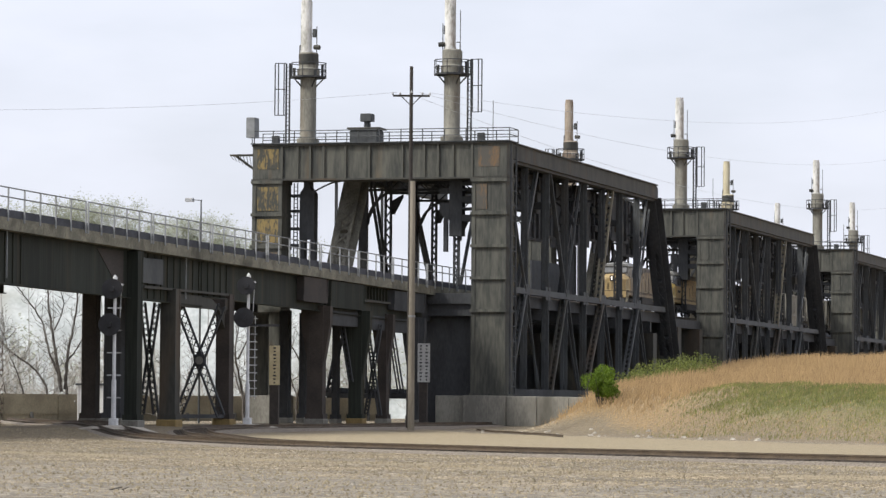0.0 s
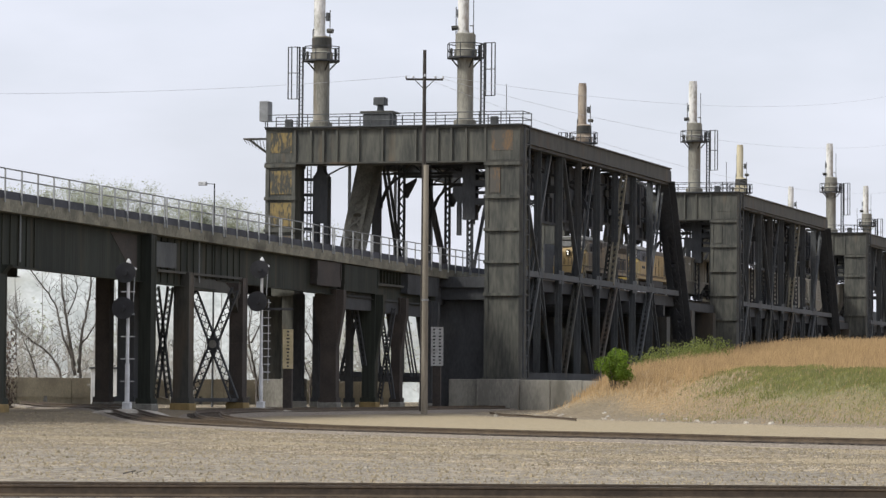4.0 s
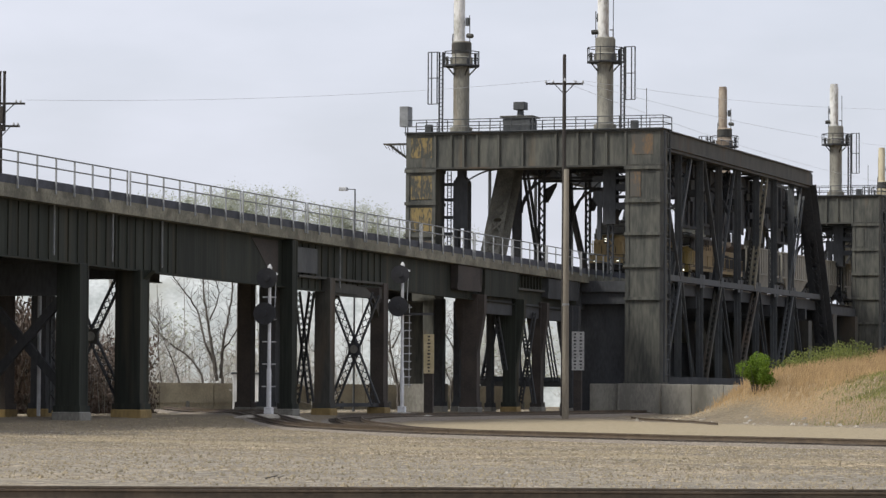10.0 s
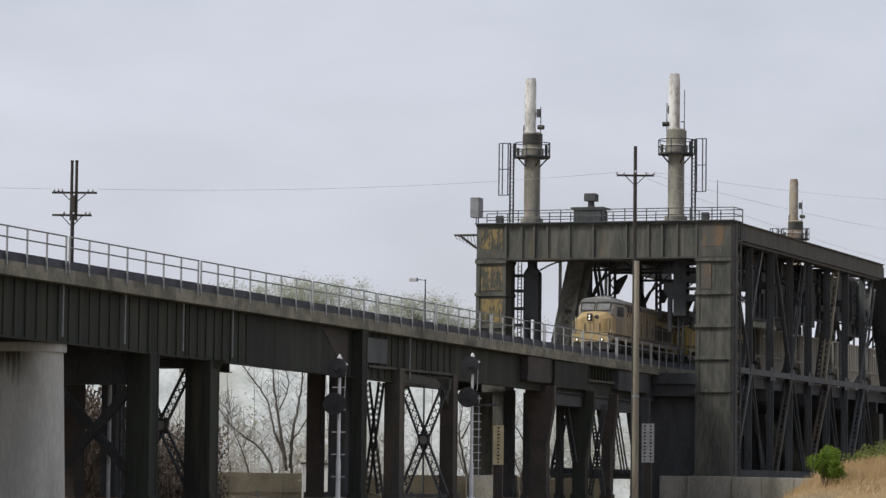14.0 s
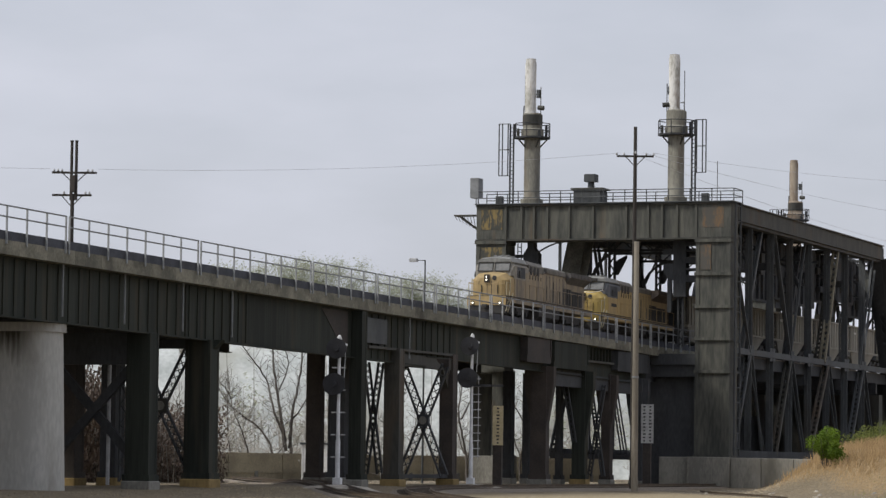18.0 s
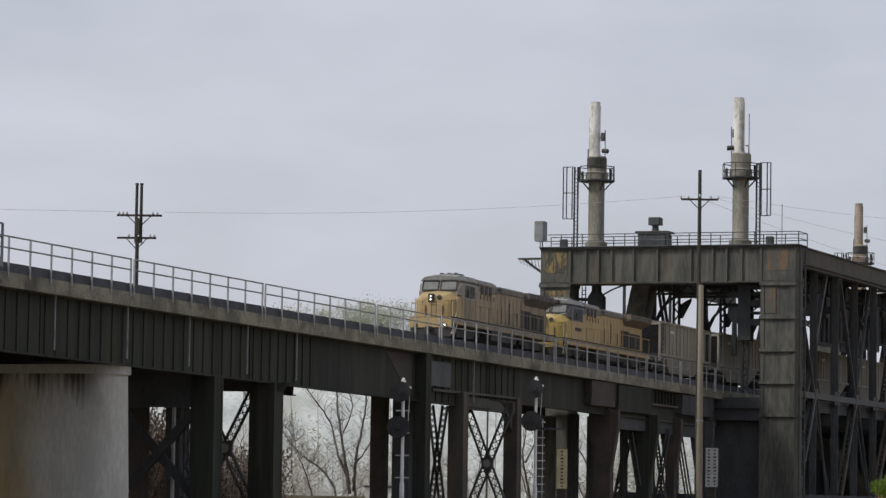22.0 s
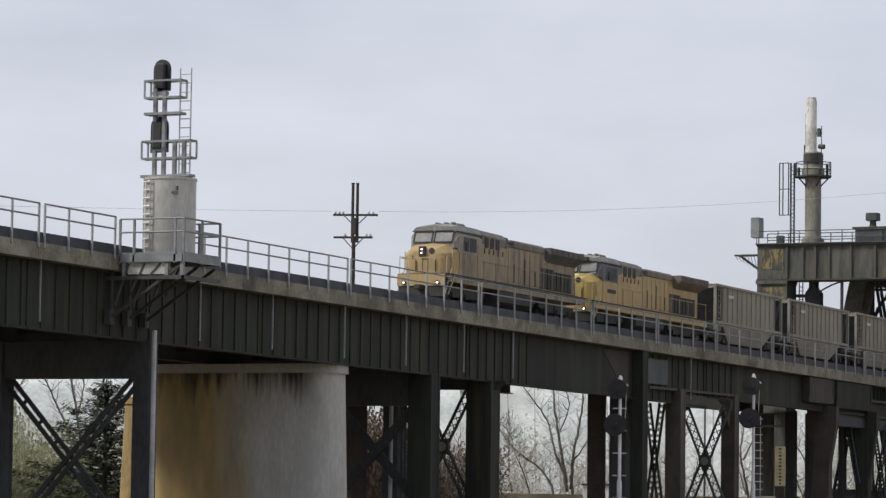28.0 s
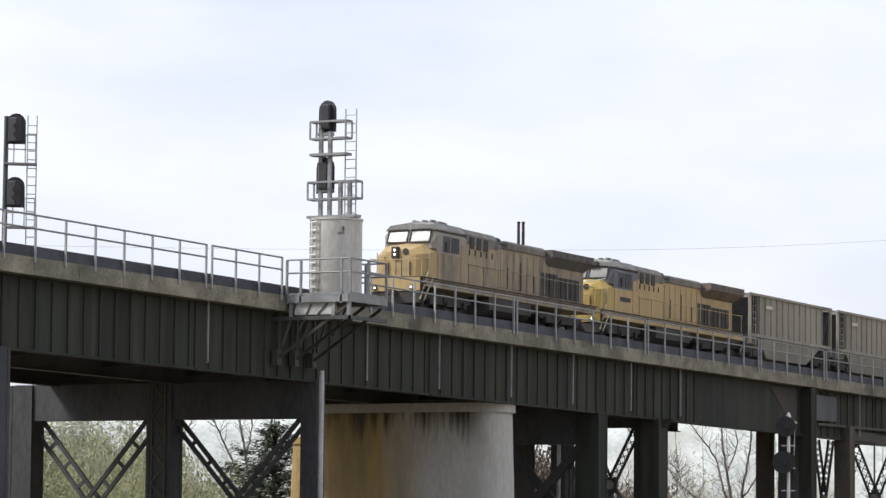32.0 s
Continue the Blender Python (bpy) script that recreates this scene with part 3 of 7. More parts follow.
RAIL_OUTLINE = [(-0.075, 0.0), (0.075, 0.0), (0.075, 0.02), (0.012, 0.045), (0.012, 0.13), (0.037, 0.145), (0.037, 0.175), (-0.037, 0.175), (-0.037, 0.145), (-0.012, 0.13), (-0.012, 0.045), (-0.075, 0.02)]


def swept(shape, pts, outline):
    n = len(outline)
    k = len(shape.v)
    for i, p in enumerate(pts):
        d = (pts[min(i + 1, len(pts) - 1)] - pts[max(i - 1, 0)]).normalized()
        side = Vector((d.y, -d.x, 0)).normalized()
        shape.v += [tuple(p + side * a + Vector((0, 0, b))) for a, b in outline]
    for i in range(len(pts) - 1):
        shape.f += [(k + i * n + j, k + i * n + (j + 1) % n, k + (i + 1) * n + (j + 1) % n, k + (i + 1) * n + j) for j in range(n)]
    shape.f += [tuple(k + j for j in range(n)), tuple(k + (len(pts) - 1) * n + j for j in range(n - 1, -1, -1))]


def ground_track(stops, label, near=None, lift=0.0, ties=300):
    """Rails on ties in a low ballast bed."""
    t = thing("railway_track", label, "track", kind="structure")
    line = curve_points([(x, y, 0) for x, y in stops], 0.55)
    z = lambda p: ground_z(p.x, p.y) + lift
    line = [Vector((p.x, p.y, 0)) for p in line]
    zs = [z(p) for p in line]
    zs = [sum(zs[max(0, i - 8):i + 9]) / len(zs[max(0, i - 8):i + 9]) for i in range(len(zs))]
    line = [Vector((p.x, p.y, h)) for p, h in zip(line, zs)]
    bed = Shape()
    swept(bed, line[::4], [(-2.9, -0.3), (-1.55, 0.115), (1.55, 0.115), (2.9, -0.3)])
    part("ballast_bed", bed, BALLAST, t)
    for side in (-0.7535, 0.7535):
        moved = []
        for i, p in enumerate(line):
            d = (line[min(i + 1, len(line) - 1)] - line[max(i - 1, 0)]).normalized()
            moved.append(p + Vector((d.y, -d.x, 0)).normalized() * side + Vector((0, 0, 0.17)))
        rail = Shape()
        swept(rail, moved[::2], RAIL_OUTLINE)
        part("rail", rail, RAIL, t)
    me = Shape().box(-1.3, 1.3, -0.115, 0.115, -0.05, 0.15, 0.012).mesh("tie")
    me.materials.append(TIE)
    rnd = random.Random(len(line))
    spots = sorted(range(1, len(line) - 1), key=lambda i: (line[i] - Vector(near or (0, 0, 0))).length)[:ties]
    rest = Shape()
    for i in range(1, len(line) - 1):
        d = (line[i + 1] - line[i - 1]).normalized()
        turn = math.degrees(math.atan2(-d.x, d.y)) + rnd.uniform(-1.5, 1.5)
        m = Matrix.Translation(line[i] + Vector((0, 0, rnd.uniform(-0.02, 0.012)))) @ pose(0, 0, 0, 0, 0, turn)
        if i in spots:
            ob = new("tie", me)
            ob.parent = t
            ob.matrix_world = m
        else:
            b = Shape().box(-1.3, 1.3, -0.115, 0.115, -0.05, 0.15)
            rest.add([m @ Vector(v) for v in b.v], b.f)
    if rest.v:
        tagged(part("far_ties", rest, TIE, t), kind="stuff")
    return t


# ---- upper viaduct ----
NEAR, FAR = -6.1, -22.2


def build_viaduct():
    v = thing("viaduct", "dark steel girder viaduct with a stained concrete deck on trestle bents", "viaduct", kind="structure")
    ends = [-196.0, -168.0, -141.0, -118.5, -93.0, -76.0, -54.0, -30.0, -12.0, -1.2]
    stiff = Shape().box(0, 0.07, -0.045, 0.045, -3.1, 0.0).mesh("stiffener")
    stiff.materials.append(GIRDER)
    for y0, y1 in zip(ends, ends[1:]):
        ym = (y0 + y1) / 2
        z0, z1 = rail_z(y0), rail_z(y1)
        drop = 4.05 if ym < -54 else 3.4
        # deck slab in cast panels along the fascia
        n = max(1, round((y1 - y0) / 3.4))
        for i in range(n):
            a, b = y0 + (y1 - y0) * i / n + 0.012, y0 + (y1 - y0) * (i + 1) / n - 0.012
            za, zb = rail_z(a), rail_z(b)
            s = Shape()
            lo = -1.0
            s.add([(NEAR - 1.6, a, za + lo), (NEAR, a, za + lo), (NEAR, a, za - 0.27), (NEAR - 1.6, a, za - 0.27),
                   (NEAR - 1.6, b, zb - 1.0), (NEAR, b, zb - 1.0), (NEAR, b, zb - 0.27), (NEAR - 1.6, b, zb - 0.27)],
                  [(0, 1, 2, 3), (7, 6, 5, 4), (1, 5, 6, 2), (2, 6, 7, 3), (0, 4, 5, 1), (3, 7, 4, 0)])
            part("fascia_panel", s, FASCIA, v)
        s = Shape()
        s.add([(FAR, y0, z0 - 0.9), (NEAR - 1.62, y0, z0 - 0.9), (NEAR - 1.62, y0, z0 - 0.35), (FAR, y0, z0 - 0.35),
               (FAR, y1, z1 - 0.9), (NEAR - 1.62, y1, z1 - 0.9), (NEAR - 1.62, y1, z1 - 0.35), (FAR, y1, z1 - 0.35)],
              [(0, 1, 2, 3), (7, 6, 5, 4), (1, 5, 6, 2), (2, 6, 7, 3), (0, 4, 5, 1), (3, 7, 4, 0)])
        part("deck_slab", s, CONCRETE, v)
        kerb = Shape().beam((NEAR - 0.12, y0 + 0.02, z0 - 0.03), (NEAR - 0.12, y1 - 0.02, z1 - 0.03), 0.12, 0.46)
        part("ballast_kerb", kerb, BAND, v)
        # plate girders
        for x, mat, near in ((NEAR - 0.75, GIRDER, True), (-14.0, STEEL_BLACK, False), (-21.2, STEEL_BLACK, False)):
            g = Shape()
            za, zb = z0 - 1.0, z1 - 1.0
            d = drop - 1.0 if near or ym < -93 else drop - 1.9
            g.add([(x - 0.03, y0 + 0.003, za - d), (x + 0.03, y0 + 0.003, za - d), (x + 0.03, y0 + 0.003, za), (x - 0.03, y0 + 0.003, za),
                   (x - 0.03, y1 - 0.003, zb - d), (x + 0.03, y1 - 0.003, zb - d), (x + 0.03, y1 - 0.003, zb), (x - 0.03, y1 - 0.003, zb)],
                  [(0, 1, 2, 3), (7, 6, 5, 4), (1, 5, 6, 2), (2, 6, 7, 3), (0, 4, 5, 1), (3, 7, 4, 0)])
            part("girder_web", g, mat, v)
            for k, w in ((0.0, 0.5), (-d, 0.56)):
                part("girder_flange", Shape().beam((x, y0 + 0.1, za + k - 0.03), (x, y1 - 0.1, zb + k - 0.03), w, 0.06), mat, v)
            if near:
                m = max(2, round((y1 - y0) / 1.25))
                for i in range(m + 1):
                    y = y0 + 0.25 + (y1 - y0 - 0.5) * i / m
                    if -84.5 < y < -66.5 or -48.8 < y:
                        continue
                    ob = new("stiffener", stiff)
                    ob.parent = v
                    ob.matrix_world = Matrix.Translation((x + 0.03, y, rail_z(y) - 1.03)) @ Matrix.Diagonal((1, 1, (drop - 1.1) / 3.1, 1))
        # cross frames between the girders
        for i in range(3):
            y = y0 + (y1 - y0) * (i + 0.5) / 3
            part("cross_frame", Shape().box(-21.0, NEAR - 0.9, y - 0.06, y + 0.06, rail_z(y) - drop + (0.4 if ym < -93 else 1.7), rail_z(y) - 1.1), STEEL_BLACK, v)
    # upper tracks
    for x in (-8.9, -16.0):
        for o in (-0.7535, 0.7535):
            part("upper_rail", Shape().beam((x + o, -196, rail_z(-196) + 0.14), (x + o, 0, rail_z(0) + 0.14), 0.07, 0.17), RAIL, v)
        part("upper_ballast", Shape().beam((x, -196, rail_z(-196) - 0.14), (x, -1, rail_z(-1) - 0.14), 3.4, 0.44), BALLAST, v)
    # drain pipes down the web
    for y in (-160.5, -140.1, -125.3, -117.7, -109.5, -101.9, -94.2, -87.2, -57.5):
        part("drain_pipe", Shape().rod((NEAR - 0.42, y, rail_z(y) - 3.75), (NEAR - 0.42, y, rail_z(y) - 1.0), 0.055, 8), GALV, v)
    # plated column heads and haunches standing proud of the web
    for y0, y1, z0, mat in ((-33.6, -27.9, 9.2, RUST_GREY_DARK), (-27.2, -18.7, 8.95, GIRDER), (-10.9, -2.2, 9.2, STEEL_BLACK)):
        zt = rail_z(y1) - 1.02
        head = part("column_head", Shape().prism([(y0, z0 + 0.12), (y0 + 0.12, z0), (y1 - 0.12, z0), (y1, z0 + 0.12), (y1, zt), (y0, zt)], NEAR - 0.70, NEAR - 0.16), mat, v)
        for y in (y0 + 0.12, y1 - 0.12):
            part("head_angle", Shape().box(NEAR - 0.17, NEAR - 0.11, y - 0.1, y + 0.1, z0 + 0.5, zt), mat, head)
    for y0, y1, z in ((-65.2, -49.2, 9.15), (-18.2, -11.2, 9.75)):
        part("web_ledge", Shape().box(NEAR - 0.7, NEAR - 0.35, y0, y1, z - 0.08, z + 0.08), STEEL, v)
    for i in range(9):
        y = -18.0 + 0.82 * i
        ob = new("stiffener", stiff)
        ob.parent = v
        ob.matrix_world = Matrix.Translation((NEAR - 0.72, y, rail_z(y) - 1.03)) @ Matrix.Diagonal((2.6, 1, 0.32, 1))
    # curved haunch before the tower
    part("haunch_plate", Shape().prism([(-72.6, 11.3), (-68.1, 11.3), (-68.1, 8.6), (-69.4, 9.2), (-70.9, 10.2)], NEAR - 0.715, NEAR - 0.69), RUST_GREY_DARK, v)
    # deck edge carried on through the portal
    for i in range(4):
        a, b = -1.15 + 3.9 * i, -1.17 + 3.9 * (i + 1)
        part("fascia_panel", Shape().box(NEAR - 1.6, NEAR, a, b, 10.78, 11.51), FASCIA, v)
    part("ballast_kerb", Shape().box(NEAR - 0.18, NEAR - 0.06, -1.1, 14.4, 11.52, 11.98), BAND, v)
    part("girder_web", Shape().box(NEAR - 0.78, NEAR - 0.72, -1.1, 14.4, 8.6, 10.77), STEEL_BLACK, v)
    # pale repair plates on the web
    part("repair_plate", Shape().box(NEAR - 0.52, NEAR - 0.42, -65.4, -61.7, rail_z(-63) - 3.0, rail_z(-63) - 1.35, 0.05), STEEL_GREY, v)
    return v


build_viaduct()


def build_handrail(x, panels, label):
    """Posts with two pipe rails along the deck edge."""
    h = thing("deck_handrail", label, "handrail")
    post = Shape().box(-0.045, 0.045, -0.045, 0.045, -1.95, 0.0, 0.01).mesh("post")
    post.materials.append(POST_GREY)
    for y0, y1 in panels:
        n = max(1, round((y1 - y0) / 2.3))
        for i in range(n + 1):
            y = y0 + (y1 - y0) * i / n
            ob = new("post", post)
            ob.parent = h
            ob.matrix_world = Matrix.Translation((x + 0.05, y, rail_z(y) + 1.46))
        for dz in (1.46, 0.90):
            part("rail_pipe", Shape().rod((x + 0.05, y0 - 0.04, rail_z(y0) + dz), (x + 0.05, y1 + 0.04, rail_z(y1) + dz), 0.042, 8), GALV, h)
    return h


build_handrail(NEAR, [(-195.0, -168.3), (-167.9, -141.1), (-140.6, -134.4), (-130.3, -110.2), (-109.8, -93.3), (-92.9, -76.3), (-75.9, -65.2), (-64.8, -54.1), (-53.7, -42.6),
                      (-42.2, -30.6), (-30.2, -21.2), (-20.8, -12.2), (-11.8, -2.6), (-2.2, 6.4), (6.8, 14.2)], "galvanised pipe handrail along the viaduct deck")
build_handrail(FAR, [(-195.0, -141.0), (-140.0, -88.0), (-87.0, -40.0), (-39.0, -2.6)], "galvanised pipe handrail along the far deck edge")


# ---- bents ----
def column(parent, x, y, w, d, top, mat=None, base=0.55, foot=None):
    """A riveted built-up leg with cover angles, a base plinth and a flared head."""
    z0 = ground_z(x, y) - 0.1
    s = Shape().box(x - w / 2, x + w / 2, y - d / 2, y + d / 2, z0 + base, top)
    leg = part("leg", s, mat or STEEL, parent)
    for sx in (-1, 1):
        for sy in (-1, 1):
            cx, cy = x + sx * (w / 2 - 0.08), y + sy * (d / 2 - 0.08)
            part("corner_angle", Shape().box(cx - 0.1, cx + 0.1, cy - 0.1, cy + 0.1, z0 + base + 0.35, top - 0.01), mat or STEEL, leg)
    part("base_collar", Shape().box(x - w / 2 - 0.12, x + w / 2 + 0.12, y - d / 2 - 0.12, y + d / 2 + 0.12, z0 + base, z0 + base + 0.35), mat or STEEL, leg)
    part("footing", Shape().box(x - w / 2 - 0.18, x + w / 2 + 0.18, y - d / 2 - 0.18, y + d / 2 + 0.18, z0 - 0.4, z0 + base, 0.05), foot or CONCRETE, parent)
    return leg


def lattice_x(parent, p0, p1, z0, z1, w=0.55, mat=None, plate=True):
    """Two crossed laced braces between uprights at p0 and p1 (pairs x, y)."""
    a, b = Vector((*p0, z0)), Vector((*p1, z1))
    c, d = Vector((*p0, z1)), Vector((*p1, z0))
    run = (Vector((*p1, 0)) - Vector((*p0, 0))).normalized()
    for p, q in ((a, b), (c, d)):
        along = (q - p).normalized()
        side = along.cross(run.cross(Vector((0, 0, 1)))).normalized()
        part("brace", Shape().lattice(p, q, w, side, 0.10, 0.22, w * 0.85, 0.055, True), mat or STEEL_BLACK, parent)
    if plate:
        m = (a + b) / 2
        nrm = run.cross(Vector((0, 0, 1)))
        part("gusset", Shape().beam(m - nrm * 0.15, m + nrm * 0.15, 0.8, 0.8), mat or STEEL, parent)
        part("crossing_plate", Shape().rod(m - nrm * 0.19, m + nrm * 0.19, 0.28, 12), CONCRETE, parent)


def solid_x(parent, p0, p1, z0, z1, w, mat=None, rungs=False):
    a, b = Vector((*p0, z0)), Vector((*p1, z1))
    c, d = Vector((*p0, z1)), Vector((*p1, z0))
    run = (Vector((*p1, 0)) - Vector((*p0, 0))).normalized()
    out = run.cross(Vector((0, 0, 1))) * 0.15
    for p, q in ((a + out, b + out), (c - out, d - out)):
        along = (q - p).normalized()
        side = along.cross(run.cross(Vector((0, 0, 1)))).normalized()
        s = Shape()
        if rungs:
            for k in (-1, 1):
                s.beam(p + side * k * w * 0.38, q + side * k * w * 0.38, 0.14, 0.2, up=side)
            n = round((q - p).length / 1.3)
            for i in range(1, n):
                m = p + (q - p) * (i / n)
                s.beam(m - side * w * 0.4, m + side * w * 0.4, 0.1, 0.16)
        else:
            s.beam(p, q, 0.26, w, up=side)
        part("brace", s, mat or STEEL_BLACK, parent)


def bent(y, xs, w, top, cap, label, mat=None, feet=None):
    t = thing("trestle_bent", label, "bent", "viaduct bents")
    for i, x in enumerate(xs):
        if y < -120 and i == 0:
            column(t, x + 0.22, y, 0.8, 0.8, top, STEEL_BLACK, foot=feet)
            continue
        column(t, x, y, w if i == 0 or len(xs) == 3 and y < -120 else 0.9, w * 0.8, top, mat or GIRDER if i == 0 else (STEEL_BLACK if i == 1 or y < -120 else RUST), foot=feet)
    if cap:
        part("cap_beam", Shape().box(min(xs) - 0.4, max(xs) + w / 2 - 0.06, y - 0.45, y + 0.45, top - cap, top + 0.02), STEEL_BLACK, t)
    return t


def build_bents():
    zb = lambda y, d=4.05: rail_z(y) - d
    # wide bent at the near end, with open laced crosses
    top = zb(-130)
    t = bent(-130.0, (-7.05, -15.1, -23.2), 1.35, top, 1.75, "three-legged dark steel bent with crossed braces")
    solid_x(t, (-7.3, -130), (-14.4, -130), -0.6, top - 1.9, 0.5, rungs=True)
    solid_x(t, (-15.8, -130), (-22.5, -130), -0.6, top - 2.0, 0.85, rungs=True)
    part("laced_cover", Shape().lattice((-15.1, -130.58, 1), (-15.1, -130.58, top), 0.85, (1, 0, 0), 0.1, 0.06, 0.8, 0.09), STEEL, t)
    part("downpipe", Shape().rod((-6.2, -130.3, 0.2), (-6.2, -130.3, top + 0.5), 0.12, 10), MAST, t, "pale grey downpipe")
    t = bent(-156.0, (-7.05, -15.1, -23.2), 1.35, zb(-156), 1.75, "three-legged dark steel bent with crossed braces")
    solid_x(t, (-7.7, -156), (-14.4, -156), -0.6, zb(-156) - 2.0, 0.62)
    # paired bents behind the pier
    top = zb(-98)
    t = bent(-98.0, (-7.2, -13.1, -19.0), 1.4, top, 1.75, "dark steel bent with a deep cap beam")
    solid_x(t, (-7.9, -98), (-12.4, -98), 1.9, top - 2.0, 0.5)
    part("laced_post", Shape().lattice((-8.6, -97.4, 0.4), (-8.6, -97.4, top - 1.8), 0.5, (1, 0, 0), 0.1, 0.2, 0.55, 0.06), STEEL_GREY, t)
    part("downpipe", Shape().rod((-9.6, -97.2, 0.2), (-9.6, -97.2, top - 1.7), 0.11, 10), MAST, t, "pale grey downpipe")
    top = zb(-90)
    t = bent(-90.0, (-7.15, -12.8, -15.4), 1.55, top, 0, "dark steel bent with laced cross braces", feet=OCHRE)
    lattice_x(t, (-7.9, -90), (-11.5, -90), 1.3, top - 0.3, 0.55)
    part("tie_strut", Shape().box(-12.8, -7.2, -90.3, -89.9, top - 0.5, top), STEEL_BLACK, t)
    part("corner_gusset", Shape().prism([(-6.4, top), (-5.85, top), (-6.4, top - 0.55)], -90.2, -89.6, "y"), GIRDER, t)
    # tower with crossed lattice braces along the deck
    t = thing("trestle_tower", "dark steel trestle tower with crossed lattice braces", "tower", "viaduct bents")
    top = zb(-54, 3.5)
    for x, y, w in ((-6.75, -59.7, 1.05), (-7.0, -48.4, 0.95)):
        column(t, x, y, w, 0.9, top + 0.4, STEEL if w > 1 else RUST, foot=OCHRE)
    for x, y, w in ((-13.0, -58.1, 0.95),):
        column(t, x, y, w, 0.8, top + 0.4, RUST, foot=CONCRETE)
    column(t, -11.0, -58.9, 1.15, 0.8, top + 0.4, STEEL_BLACK)
    column(t, -6.5, -66.9, 0.8, 0.9, rail_z(-66.9) - 1.05, GIRDER)
    lattice_x(t, (-8.3, -54.0), (-5.2, -54.0), 0.8, top - 0.5, 0.62, STEEL_BLACK)
    lattice_x(t, (-9.35, -55.4), (-10.4, -55.4), 0.9, top - 0.4, 0.46, STEEL_BLACK, False)
    part("girt", Shape().box(-7.35, -6.65, -59.7, -48.4, top - 0.7, top + 0.1), STEEL, t)
    part("sill", Shape().box(-7.2, -6.8, -59.7, -48.4, 0.65, 0.9), STEEL_BLACK, t)
    for y, s in ((-58.9, 1), (-49.0, -1)):
        part("knee", Shape().prism([(y, top - 0.7), (y + 1.2 * s, top - 0.7), (y, top - 2.0)], -7.2, -6.8), STEEL, t)
    for x, k in ((-8.5, 1), (-5.05, -1)):
        part("corner_plate", Shape().prism([(x, top - 0.1), (x + 0.95 * k, top - 0.1), (x, top - 1.1)], -53.8, -53.6, "y"), STEEL if k > 0 else RUST, t)
    # close-set legs before the portal
    t = thing("trestle_tower", "close-set dark steel legs with lattice bracing before the portal", "tower", "viaduct bents")
    for x, y, w, mat, foot in ((-7.0, -28.2, 1.2, RUST, CONCRETE), (-7.0, -18.3, 1.0, GIRDER, OCHRE), (-7.0, -11.2, 0.7, RUST, CONCRETE), (-6.6, -4.0, 0.9, STEEL_BLACK, CONCRETE), (-9.5, -21.8, 0.55, STEEL_BLACK, CONCRETE),
                               (-13.0, -17.9, 0.7, STEEL_BLACK, CONCRETE), (-13.0, -13.3, 0.5, STEEL_BLACK, CONCRETE), (-13.0, -5.0, 0.4, STEEL_BLACK, CONCRETE)):
        column(t, x, y, w, 0.8, rail_z(y) - 3.0, mat, foot=foot)
    part("blind_panel", Shape().box(-14.6, -13.0, -22.1, -21.9, 2.3, 8.6), PORTAL, t)
    lattice_x(t, (-7.55, -14.0), (-6.4, -14.0), 0.8, 8.0, 0.36, STEEL_BLACK, False)
    part("laced_strut", Shape().lattice((-7.75, -20.0, 8.3), (-6.9, -20.0, 3.4), 0.4, (1, 0, 0), 0.09, 0.2, 0.4, 0.07, True), STEEL_BLACK, t)
    for dx in (0.0, 0.24, 0.48):
        part("eyebar", Shape().beam((-7.75 + dx, -8.0, 8.4), (-6.75 + dx, -8.0, 2.6), 0.10, 0.16, up=(0, 1, 0)), STEEL_BLACK, t)
    part("laced_strut", Shape().lattice((-7.35, 0.5, 8.0), (-7.35, 0.5, 1.0), 0.36, (1, 0, 0), 0.09, 0.2, 0.36, 0.07, True), STEEL_BLACK, t)
    for y0, y1 in ((-27.6, -18.8), (-17.6, -11.8), (-11.0, -4.4)):
        part("girt", Shape().box(-7.3, -6.75, y0, y1, rail_z(y0) - 4.4, rail_z(y0) - 3.3), STEEL_BLACK, t)
    for x, y, w, out, low, mat in ((-7.0, -28.2, 1.2, 0.55, 4.2, RUST), (-7.0, -18.3, 1.0, 0.65, 3.2, GIRDER), (-7.0, -11.2, 0.7, 0.5, 4.0, RUST), (-6.6, -4.0, 0.9, 0.5, 3.6, STEEL_BLACK), (-9.5, -21.8, 0.55, 0.4, 4.2, STEEL_BLACK)):
        zt = rail_z(y) - 3.05
        part("flared_head", Shape().prism([(x - w / 2 - out, zt), (x - w / 2 - out, zt - 1.3), (x - w / 2 + 0.05, low), (x + w / 2 - 0.05, low), (x + w / 2 + out, zt - 1.3), (x + w / 2 + out, zt)], y - 0.3, y + 0.3, "y"), mat, t)
    # rounded concrete pier
    t = thing("concrete_pier", "rain-streaked round-nosed concrete pier with a capping course", "pier")
    ptop = zb(-109) - 0.02

    def stadium(x0, x1, y, r, n=10):
        ring = [(x1 - r + r * math.cos(a), y + r * math.sin(a)) for a in (math.pi * (i / n - 0.5) for i in range(n + 1))]
        return ring + [(x0 + r - r * math.cos(a), y + r * math.sin(a)) for a in (math.pi * (0.5 - i / n) for i in range(n + 1))]

    body = Shape()
    lo, hi = stadium(-18.2, -6.6, -109, 1.85), stadium(-18.0, -6.85, -109, 1.65)
    n = len(lo)
    body.add([(x, y, -0.5) for x, y in lo] + [(x, y, ptop - 0.48) for x, y in hi], [tuple(range(n - 1, -1, -1)), tuple(range(n, 2 * n))] + [(i, (i + 1) % n, n + (i + 1) % n, n + i) for i in range(n)])
    part("shaft", body, PIER_STAINED, t, smooth=True)
